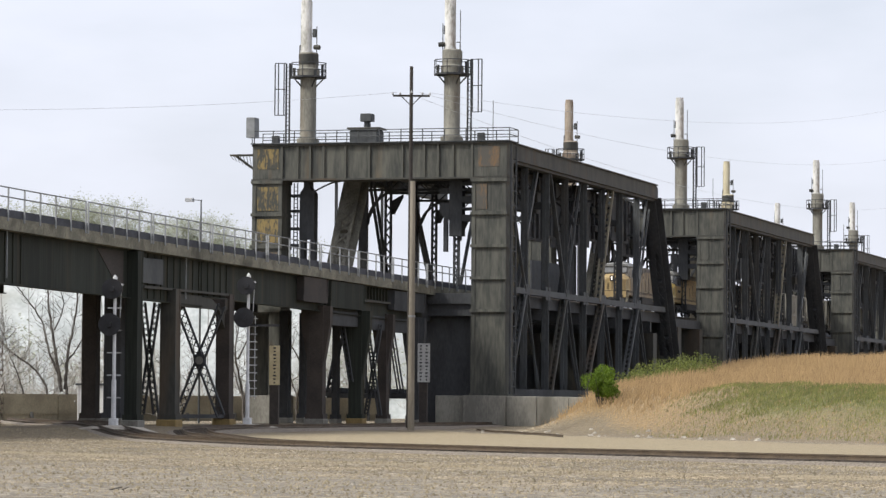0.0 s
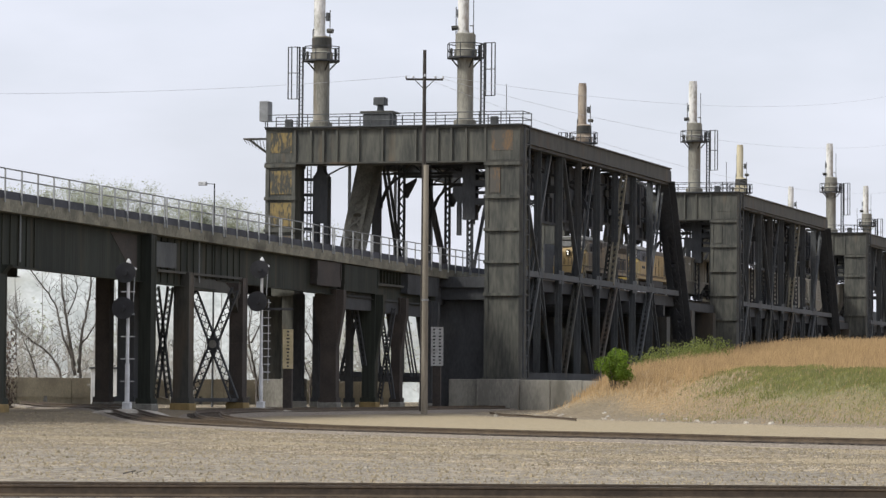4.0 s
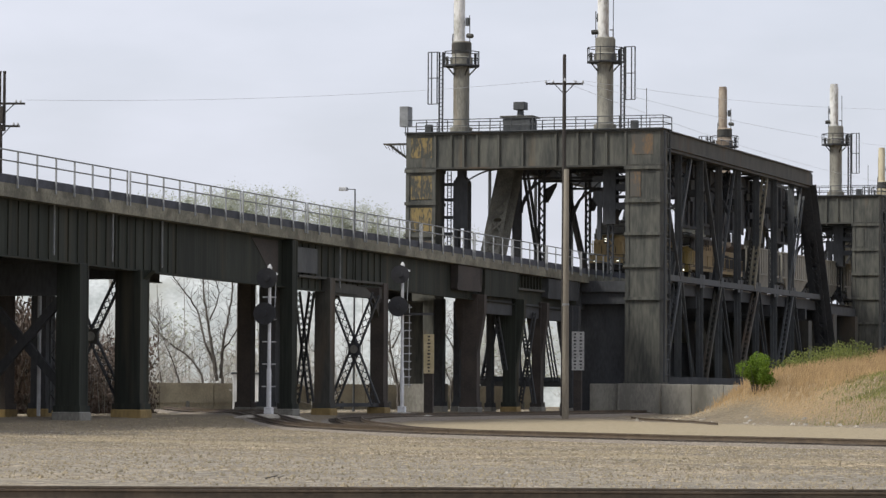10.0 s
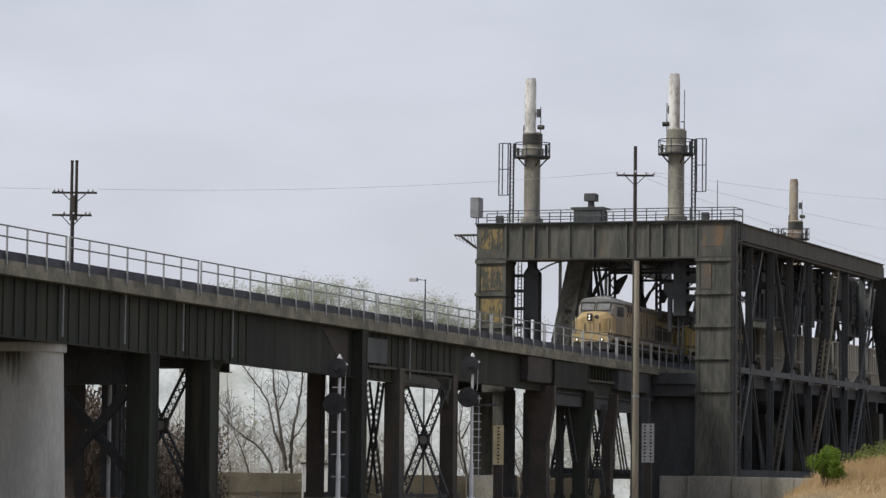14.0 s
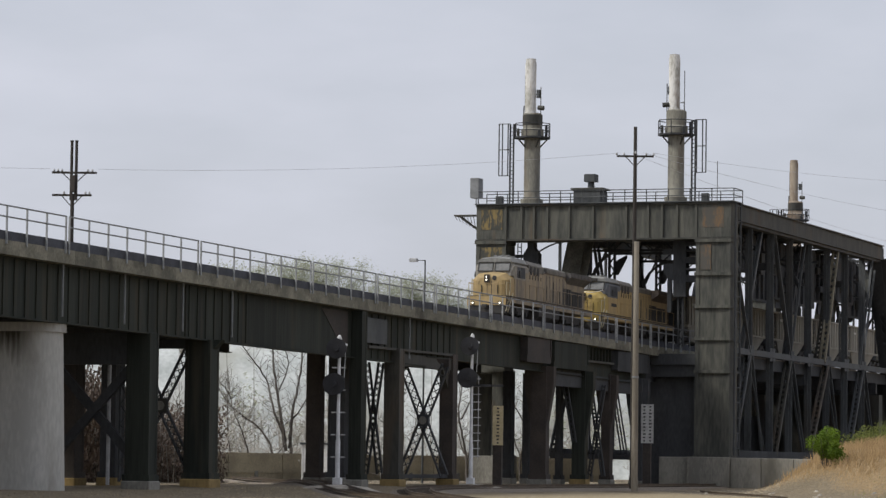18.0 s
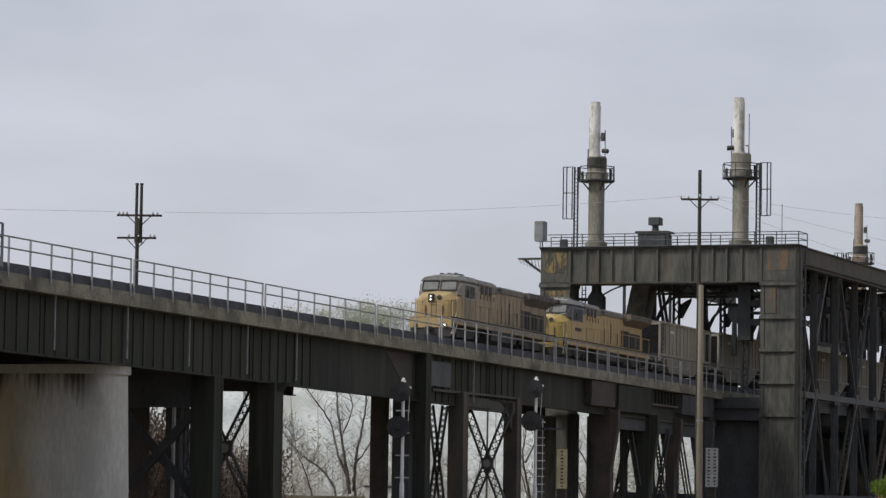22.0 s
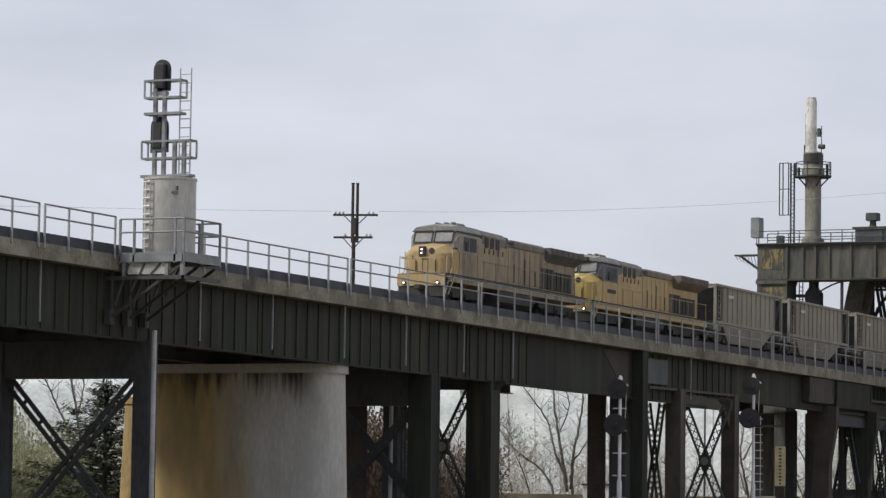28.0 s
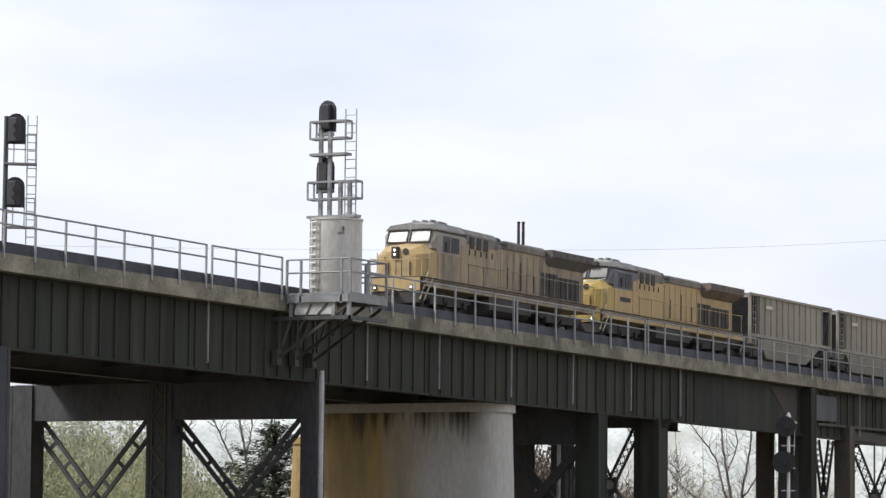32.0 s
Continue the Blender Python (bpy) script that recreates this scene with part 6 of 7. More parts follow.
def back_pole():
    t = thing("twin_pole", "dark twin-pole power line support with two crossarms", "utility pole")
    x, y = -30.0, -60.9
    a = Vector((0.95, 0.31, 0))
    q = Vector((x, y, 0)) - a * 0.06
    part("lower_shaft", Shape().turned(q.x, q.y, [(0.17, -0.2), (0.13, 19.75)], 10), WOOD_DARK, t, smooth=True)
    for k in (-0.15, 0.17):
        q = Vector((x, y, 0)) + a * k
        part("upper_shaft", Shape().turned(q.x, q.y, [(0.115, 19.3), (0.10, 23.3), (0.12, 23.32), (0.12, 23.42)], 10), WOOD_DARK, t, smooth=True)
    part("switch_box", Shape().beam(Vector((x, y, 19.85)) + a * 0.02, Vector((x, y, 21.0)) + a * 0.02, 0.4, 0.3), WOOD_DARK, t)
    crossarm(t, Vector((x, y, 21.2)) + a * 0.05, 1.55, a, 0.8, (-0.9, -0.72, -0.55, 0.6, 0.8))
    crossarm(t, Vector((x, y, 19.65)) - a * 0.1, 1.35, a, 0.8, (-0.4, 0.7, 0.9))


back_pole()


def wires():
    t = thing("power_lines", "thin sagging overhead power lines", "wire")
    spans = [((-28.4, -60.4, 21.45), (1.0, -34.3, 24.4), 0.5), ((3.2, -33.6, 24.4), (-6.8, 270.0, 50.0), 2.5), ((2.6, -33.8, 24.4), (-6.9, 270.0, 41.9), 3.0), ((1.9, -34.0, 24.3), (-6.9, 270.0, 34.0), 3.5),
             ((-31.5, -61.4, 21.45), (-160, -170, 25.0), 2.0)]
    for a, b, sag in spans:
        a, b = Vector(a), Vector(b)
        s = Shape()
        swept(s, [a + (b - a) * (i / 24) - Vector((0, 0, sag * 4 * (i / 24) * (1 - i / 24))) for i in range(25)], [(-0.009, -0.009), (0.009, -0.009), (0.009, 0.009), (-0.009, 0.009)])
        part("wire", s, WIRE, t)


wires()


def lamp_post():
    t = thing("yard_lamp", "slim pole lamp with a boxy head behind the viaduct", "lamp")
    part("pole", Shape().turned(-24.0, -7.5, [(0.10, -0.1), (0.06, 18.4)], 8), STEEL_GREY, t)
    part("arm", Shape().beam((-24.0, -7.5, 18.35), (-24.9, -7.7, 18.4), 0.06, 0.06), STEEL_GREY, t)
    part("head", Shape().box(-25.3, -24.6, -7.9, -7.5, 18.24, 18.56, 0.06), MAST, t)


lamp_post()


# ---- signs with vertical writing too worn to read ----
def board_sign(x, y, z0, z1, w, board, post_mat, bars, label):
    t = thing("trackside_sign", label, "sign")
    a = Vector((0.955, 0.295, 0))
    n = Vector((0.295, -0.955, 0))
    c = Vector((x, y, (z0 + z1) / 2))
    part("board", Shape().beam(c - Vector((0, 0, (z1 - z0) / 2)), c + Vector((0, 0, (z1 - z0) / 2)), 0.08, w, up=a), board, t)
    zg = ground_z(x, y)
    q = Vector((x, y, 0)) - n * 0.2
    part("post", Shape().box(q.x - 0.32, q.x + 0.32, q.y - 0.12, q.y + 0.12, zg - 0.2, z1 - 0.3), post_mat, t)
    k = 11
    for i in range(k):
        z = z0 + (z1 - z0) * (i + 0.7) / (k + 0.4)
        h = (z1 - z0) / k * 0.42
        for dx in bars:
            m = Vector((x, y, z)) + n * 0.05 + a * dx
            wd = 0.12 + 0.05 * ((i * 7) % 3)
            part("letter_bar", Shape().beam(m - a * wd / 2, m + a * wd / 2, 0.02, h), MATT_BLACK, t)


board_sign(-3.0, -49.4, 2.95, 5.65, 0.72, SIGN, RUST, (0.0,), "cream vertical sign board on a rusty post")
board_sign(-3.0, -13.4, 3.45, 6.5, 0.98, SIGN_GREY, RUST, (-0.24, 0.22), "grey vertical sign board on a rusty post")


# ---- background ----
def barrier_wall():
    t = thing("barrier_wall", "tan concrete flood barrier wall behind the viaduct", "wall", kind="structure")
    p, q = Vector((-66.0, -60.0, 0)), Vector((-28.0, 58.0, 0))
    d = (q - p)
    n = 17
    for i in range(n):
        a, b = p + d * (i / n), p + d * ((i + 0.985) / n)
        part("wall_panel", Shape().beam(Vector((a.x, a.y, 1.0)), Vector((b.x, b.y, 1.0)), 0.4, 2.7), TAN_WALL, t)
        nrm = Vector((d.y, -d.x, 0)).normalized()
        m = (a + b) / 2 + nrm * 0.3
        part("ledge", Shape().beam(Vector((a.x, a.y, 0.65)) + nrm * 0.22, Vector((b.x, b.y, 0.65)) + nrm * 0.22, 0.14, 0.1), TAN_WALL, t)
        part("bollard", Shape().box(m.x - 0.15, m.x + 0.15, m.y - 0.15, m.y + 0.15, -0.1, 0.75, 0.04), CONCRETE, t)


barrier_wall()


def white_shed():
    t = thing("white_shed", "low white-sided shed with a flat roof behind the viaduct", "shed")
    c = pose(-35.6, 0.3, 0, 0, 0, 15)
    w = part("wall", Shape().box(-2.2, 2.2, 0, 4, -0.2, 3.1), WHITE_WALL, t)
    r = part("roof", Shape().box(-2.35, 2.35, -0.15, 4.15, 3.1, 3.28, 0.05), STEEL_GREY, t)
    for i in range(5):
        part("batten", Shape().box(-2.18 + i * 1.07, -2.10 + i * 1.07, -0.05, 0.0, -0.1, 3.08), WHITE_WALL, t)
    t.matrix_world = c


white_shed()


# ---- trees and shrubs ----
def limb_tree(label, seed, limbs, m, twigs=2):
    """A sparse bare tree: crooked limbs given by a few stops (x across the view, z up) about its foot, with thin twigs."""
    rnd = random.Random(seed)
    wood, twig = Shape(), Shape()

    def run(shape, p, d, length, r0, r1, n, pull):
        pts = [p]
        for i in range(n):
            d = (d + Vector((rnd.gauss(0, 0.16), rnd.gauss(0, 0.16), pull))).normalized()
            q = pts[-1] + d * (length / n)
            a, c = r0 + (r1 - r0) * i / n, r0 + (r1 - r0) * (i + 1) / n
            shape.rod(pts[-1], q, a, 4, c)
            pts.append(q)
        return pts, d

    for r0, stops in limbs:
        pts = curve_points([(x, rnd.uniform(-0.3, 0.3) + 0.15 * z * rnd.uniform(-1, 1), z) for x, z in stops], 0.55)
        pts = [p + Vector((rnd.gauss(0, 0.03), rnd.gauss(0, 0.05), 0)) for p in pts]
        n = len(pts) - 1
        for i in range(n):
            wood.rod(pts[i], pts[i + 1], r0 * (1 - 0.75 * i / n), 5, r0 * (1 - 0.75 * (i + 1) / n))
        for i in range(3, n + 1):
            for _ in range(twigs):
                e = Vector((rnd.gauss(0, 1), rnd.gauss(0, 1), rnd.uniform(0.1, 1.3))).normalized()
                sub, e = run(twig, pts[i], e, rnd.uniform(0.7, 2.0), 0.028, 0.012, 4, 0.1)
                for j in (2, 3, 4):
                    f = Vector((rnd.gauss(0, 1), rnd.gauss(0, 1), rnd.uniform(0.0, 1.2))).normalized()
                    run(twig, sub[j], f, rnd.uniform(0.3, 0.8), 0.014, 0.007, 2, 0.05)
    t = thing("bare_tree", label, "tree", "trees behind the viaduct")
    part("trunk", wood, BARK, t, smooth=True)
    tagged(part("branchwork", twig, BARK_THIN, t), kind="stuff")
    t.matrix_world = m
    return t


bare = limb_tree("bare many-limbed tree forking low in early spring", 5,
                 [(0.30, ((0, -0.3), (0.05, 2.4), (-0.3, 4.2))), (0.17, ((-0.1, 2.6), (-0.9, 8.1), (-1.6, 11.9), (-1.5, 14.0))), (0.16, ((0.1, 2.8), (0.4, 6.1), (0.7, 9.0), (1.2, 11.8), (1.0, 13.8))),
                  (0.13, ((-0.2, 3.4), (-1.2, 6.2), (-2.65, 9.1), (-3.95, 11.9), (-4.5, 13.5))), (0.09, ((0.2, 5.3), (1.0, 6.0), (1.95, 6.9), (2.9, 9.4))), (0.08, ((-0.9, 8.1), (-0.5, 10.2), (-0.4, 12.6)))],
                 pose(-44.06, 12.0, 0))
bare2 = limb_tree("slender bare tree arching to one side in early spring", 23,
                  [(0.13, ((0, -0.2), (-0.4, 3.0), (-1.8, 4.8), (-3.2, 5.8), (-5.0, 7.4), (-6.2, 9.4))), (0.09, ((-2.6, 0.4), (-2.6, 2.8), (-3.7, 5.8), (-5.2, 8.9))), (0.07, ((-4.2, 0.4), (-4.2, 2.8), (-4.6, 6.1), (-4.3, 8.6)))],
                  pose(-44.5, 10.0, 0), 3)
bare3 = limb_tree("thin bare tree with upright twigs in early spring", 31,
                  [(0.15, ((0, -0.3), (-0.3, 2.5), (-0.7, 6.1), (-0.9, 8.1), (-1.3, 9.6))), (0.09, ((-0.6, 5.6), (0.1, 8.1), (0.4, 9.6))), (0.08, ((-0.3, 2.5), (-1.4, 5.0), (-2.4, 6.2))), (0.08, ((0, 2.0), (1.2, 5.4), (1.4, 8.0)))],
                  pose(-27.59, 14.0, 0))
for i, (x, y, k, a) in enumerate(((-33.5, 13.0, 0.9, 25), (-22.9, 14.0, 0.9, 160), (-55.0, -9.0, 0.85, 20), (-58.0, -26.0, 0.95, 190), (-51.0, 2.0, 0.8, 170), (-58.5, -48.0, 0.95, 30), (-66.0, -52.0, 0.9, 200))):
    copy_thing((bare3, bare3, bare, bare2, bare3, bare, bare)[i], pose(x, y, 0, 0, 0, a) @ Matrix.Scale(k, 4))


def saplings():
    """Thin grey saplings and twiggy brush before the bluff."""
    rnd = random.Random(71)
    s = Shape()
    for _ in range(620):
        a = radians(rnd.uniform(12, 48))
        r = rnd.uniform(300, 392)
        p = Vector((73 - r * math.sin(a), -270 + r * math.cos(a), -0.3))
        if p.x > -30:
            continue
        h = rnd.uniform(2, 8)
        d = Vector((rnd.gauss(0, 0.3), rnd.gauss(0, 0.3), 1)).normalized()
        s.rod(p, p + d * h, 0.06, 3, 0.02)
        for _ in range(14):
            q = p + d * h * rnd.uniform(0.25, 1.0)
            e = Vector((rnd.gauss(0, 0.6), rnd.gauss(0, 0.6), rnd.uniform(0.3, 1.0))).normalized()
            w = q + e * rnd.uniform(0.8, 2.6)
            s.rod(q, w, 0.04, 3, 0.015)
            for _ in range(2):
                s.rod(w, w + Vector((rnd.gauss(0, 0.5), rnd.gauss(0, 0.5), rnd.uniform(0.2, 0.9))), 0.025, 3, 0.01)
    me = bpy.data.meshes.new("saplings")
    me.from_pydata(s.v, [], s.f)
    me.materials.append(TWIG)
    tagged(new("saplings", me), "pale leafless saplings in front of the bluff", "saplings", kind="stuff")


saplings()


def far_woods():
    """Pale budding trees far behind the viaduct, a few of them tall."""
    rnd = random.Random(17)
    leaf, stem = Shape(), Shape()
    spots = [(Vector((-67 + 30 * u, 39 + 12.5 * u, 0)), 16.6 + 4.6 * math.sin(2.8 * u + 0.3) + rnd.uniform(-1.2, 1.2), 6500, 0.8) for u in (i / 13 for i in range(14))]
    spots += [(Vector((-30 - 150 * u, 66 - 100 * u + rnd.uniform(0, 18), 0)), rnd.uniform(5, 9.5), 420, 0.5) for u in (rnd.random() for _ in range(30))]
    spots += [(Vector((-55 - 26 * u, -57 - 14 * u + rnd.uniform(-4, 4), 0)), rnd.uniform(9.5, 12.5) if u > 0.3 else rnd.uniform(4.5, 6.0), 2600, 0.1) for u in (i / 15 for i in range(16))]
    for p, h, count, low in spots:
        r = rnd.uniform(2.0, 3.2)
        stem.rod((p.x, p.y, -0.3), (p.x + rnd.uniform(-1, 1), p.y, h * 0.85), 0.07 if count > 500 else 0.035, 4, 0.02)
        tips = []
        for _ in range(46 if count > 500 else 16):
            q = Vector((rnd.gauss(0, r * 0.6), rnd.gauss(0, r * 0.6), h * rnd.uniform(low, 1.0)))
            stem.rod((p.x, p.y, h * (rnd.uniform(0.64, 0.8) if low > 0.6 else rnd.uniform(0.3, 0.6))), (p.x + q.x, p.y + q.y, q.z), 0.035, 3, 0.012)
            tips.append(p + q)
        for _ in range(count):
            c = rnd.choice(tips) + Vector((rnd.gauss(0, 0.75), rnd.gauss(0, 0.75), rnd.gauss(-0.3, 0.8))) * (0.62 if low > 0.6 else 1.0)
            s1, t1 = rnd.uniform(0.09, 0.24) * (0.5 if low > 0.6 else 1.0), rnd.uniform(0, 6.28)
            e = Vector((math.cos(t1), math.sin(t1), rnd.uniform(-0.8, 0.8))) * s1
            f = Vector((-math.sin(t1), math.cos(t1), rnd.uniform(-0.8, 0.8))) * s1 * 0.6
            leaf.v += [tuple(c - e), tuple(c + f), tuple(c + e), tuple(c - f)]
            m = len(leaf.v)
            leaf.f.append((m - 4, m - 3, m - 2, m - 1))
    t = thing("far_woods", "belt of budding trees behind the railway, haze painted into their pale colour", "woods", kind="stuff")
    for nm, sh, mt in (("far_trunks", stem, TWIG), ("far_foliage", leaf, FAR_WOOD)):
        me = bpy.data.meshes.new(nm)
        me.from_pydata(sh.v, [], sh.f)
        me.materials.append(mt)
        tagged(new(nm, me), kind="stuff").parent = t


far_woods()


def far_bluff():
    """A low wooded bluff across the river, its top uneven."""
    v, f = [], []
    na, nr = 150, 12
    for i in range(na + 1):
        a = radians(4 + 46 * i / na)
        high = 0.6 + 16.4 * smooth(13.0, 19.0, math.degrees(a))
        for j in range(nr + 1):
            u = j / nr
            r = 400 + 14 * u
            x, y = 73 - r * math.sin(a), -270 + r * math.cos(a)
            n = noise.noise((x * 0.12, y * 0.12, u * 4)) + 0.5 * noise.noise((x * 0.4, y * 0.4, u * 9))
            v.append((x, y, -0.5 + high * math.sin(u * 1.5) + n * (0.15 if j < nr else 0.9)))
    for i in range(na):
        for j in range(nr):
            k = i * (nr + 1) + j
            f.append((k, k + 1, k + nr + 2, k + nr + 1))
    me = bpy.data.meshes.new("far_bluff")
    me.from_pydata(v, [], f)
    for p in me.polygons:
        p.use_smooth = True
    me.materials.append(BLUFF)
    tagged(new("far_bluff", me), "wooded bluff across the river, haze painted into its pale colour", "bluff", kind="structure")


far_bluff()


def conifer(m):
    t = thing("conifer", "dark green conifer behind the viaduct", "tree", "trees behind the viaduct")
    part("trunk", Shape().turned(0, 0, [(0.25, -0.2), (0.04, 10.2)], 8), BARK, t, smooth=True)
    rnd = random.Random(8)
    s, twig = Shape(), Shape()
    for k in range(95):
        z = 0.8 + 8.9 * (k / 95) ** 0.9
        a = 2.4 * k + rnd.uniform(-0.3, 0.3)
        reach = (10.4 - z) * rnd.uniform(0.48, 0.85) + 0.25
        tip = Vector((reach * math.cos(a), reach * math.sin(a), z + reach * rnd.uniform(0.05, 0.3)))
        root = Vector((0, 0, z))
        twig.rod(root, tip, 0.04, 4, 0.012)
        for _ in range(int(20 + 40 * reach)):
            u = rnd.random() ** 0.7
            p = root + (tip - root) * u + Vector((rnd.gauss(0, 0.16), rnd.gauss(0, 0.16), rnd.gauss(-0.1, 0.12)))
            out = Vector((math.cos(a), math.sin(a), rnd.uniform(-0.5, 0.3))) * rnd.uniform(0.10, 0.24)
            w = Vector((-math.sin(a), math.cos(a), rnd.uniform(-0.4, 0.4))) * rnd.uniform(0.05, 0.12)
            s.v += [tuple(p - out), tuple(p + w), tuple(p + out), tuple(p - w)]
            m4 = len(s.v)
            s.f.append((m4 - 4, m4 - 3, m4 - 2, m4 - 1))
    part("branchwork", twig, BARK, t)
    part("crown", s, CONIFER, t)
    t.matrix_world = m


conifer(pose(-40.0, -77.0, -0.6))


def shrub(name, label, seed, r, h, count, mat, m, size=0.16):
    t = thing(name, label, "shrub", "shrubs on the mound")
    rnd = random.Random(seed)
    st, s = Shape(), Shape()
    for k in range(16):
        a, q = rnd.uniform(0, 6.28), rnd.uniform(0.2, 0.9)
        st.rod((0, 0, -0.2), (r * q * math.cos(a), r * q * math.sin(a), h * rnd.uniform(0.5, 0.95)), 0.03, 4, 0.012)
    lobes = [(Vector((rnd.gauss(0, r * 0.4), rnd.gauss(0, r * 0.4), h * rnd.uniform(0.15, 0.8))), rnd.uniform(0.3, 0.55) * r) for _ in range(17)]
    for k in range(count):
        c, q = rnd.choice(lobes)
        d = Vector((rnd.gauss(0, 1), rnd.gauss(0, 1), rnd.gauss(0, 1))).normalized() * q * rnd.uniform(0.5, 1.1)
        p = c + d
        if p.z < 0:
            p.z = abs(p.z) * 0.3
        u = Vector((rnd.gauss(0, 1), rnd.gauss(0, 1), rnd.gauss(0, 1))).normalized() * size * rnd.uniform(0.6, 1.3)
        w = u.cross(Vector((rnd.gauss(0, 1), rnd.gauss(0, 1), 1))).normalized() * size * 0.45
        s.add([p - u, p + w, p + u, p - w], [(0, 1, 2, 3)])
    part("stems", st, BARK, t)
    part("foliage", s, mat, t)
    t.matrix_world = m
    return t


shrub("green_bush", "fresh bright green bush at the mound's edge", 3, 1.15, 4.2, 6500, LEAF, pose(13.1, -20.5, ground_z(13.1, -20.5) - 0.7), 0.095)
for i, (x, y, k) in enumerate(((12.2, -6.0, 0.7), (12.7, -3.0, 0.9), (13.3, 0.0, 1.0), (13.9, 3.0, 1.1), (14.5, 6.0, 1.2), (62.0, 62.0, 1.6))):
    shrub("low_shrub", "low yellowish-green shrub on the mound's crest", 40 + i, 1.7 * k, 1.7 * k, 2200, SAGE, pose(x, y, ground_z(x, y) - 0.3), 0.10)


# brush behind the viaduct
def brush(seed, m, leaf=BRUSH, label="tangled tan and green spring brush"):
    t = thing("brush_thicket", label, "shrub", "brush behind the viaduct")
    rnd = random.Random(seed)
    st, s = Shape(), Shape()
    for k in range(70):
        x, y = rnd.uniform(-4, 4), rnd.uniform(-3, 3)
        st.rod((x, y, -0.2), (x + rnd.gauss(0, 0.8), y + rnd.gauss(0, 0.8), rnd.uniform(1.5, 4.8)), 0.03, 3, 0.01)
    for k in range(12000):
        p = Vector((rnd.uniform(-4.4, 4.4), rnd.uniform(-3.3, 3.3), 0))
        p.z = (3.4 + 1.9 * noise.noise((p.x * 0.6, p.y * 0.6, seed))) * rnd.random() ** 1.2
        u = Vector((rnd.gauss(0, 1), rnd.gauss(0, 1), rnd.gauss(0, 1))).normalized() * 0.12
        w = u.cross(Vector((0.3, 0.5, 1))).normalized() * 0.07
        s.add([p - u, p + w, p + u, p - w], [(0, 1, 2, 3)])
    tagged(part("stemwork", st, TWIG, t), kind="stuff")
    part("foliage", s, leaf, t)
    t.matrix_world = m
    return t


b0 = brush(2, pose(-48, -93, 0))
for i, (x, y) in enumerate(((-56, -72), (-50, -84), (-58, -92), (-62, -62), (-54, -100), (-66, -76), (-60, -110), (-46, -75), (-68, -96), (-72, -84))):
    copy_thing(b0, pose(x, y, 0, 0, 0, 50 * i) @ Matrix.Diagonal((1.2, 1.2, 1.25 + 0.3 * (i % 3) + (0.9 if x < -55 else 0.0), 1)))


b1 = brush(5, pose(-36, -47, 0), BROWN_TWIG, "leafless brown winter brush behind the bents")
for i, (x, y, k) in enumerate(((-40, -38, 1.0), (-44, -28, 1.25), (-34, -54, 1.5), (-46, -20, 1.0), (-30, -44, 1.5), (-35, -50, 2.1), (-32, -56, 1.9))):
    copy_thing(b1, pose(x, y, 0, 0, 0, 70 * i) @ Matrix.Diagonal((1.0, 1.0, k, 1)))


def gravel():
    """Loose stones on the yard, between the foreground track and the yard track."""
    rnd = random.Random(31)
    v, f = [], []
    edge = [(-10, -70), (6.5, -101), (21, -123), (36.2, -137.5), (54, -151.5), (66, -162.5), (95, -200)]
    while len(v) < 5 * 60000:
        x = rnd.uniform(-6, 94)
        for (xa, ya), (xb, yb) in zip(edge, edge[1:]):
            if xa <= x < xb:
                top = ya + (yb - ya) * (x - xa) / (xb - xa)
        y = top - 95 * rnd.random() ** 1.3
        if y < -212 + 0.5 * abs(x - 60) * 0.6:
            continue
        z = ground_z(x, y)
        r = rnd.uniform(0.018, 0.045) * (1.8 if rnd.random() < 0.03 else 1.0)
        a, n = rnd.uniform(0, 6.28), len(v)
        v += [(x + r * math.cos(a + 1.57 * i) * rnd.uniform(0.7, 1.3), y + r * math.sin(a + 1.57 * i) * rnd.uniform(0.7, 1.3), z - 0.01) for i in range(4)]
        v.append((x + r * rnd.uniform(-0.4, 0.4), y + r * rnd.uniform(-0.4, 0.4), z + r * rnd.uniform(0.7, 1.3)))
        f += [(n + i, n + (i + 1) % 4, n + 4) for i in range(4)]
    me = bpy.data.meshes.new("gravel")
    me.from_pydata(v, [], f)
    me.materials.append(PEBBLE)
    tagged(new("gravel", me), "loose tan and brown gravel over the yard", "gravel", kind="stuff")


gravel()


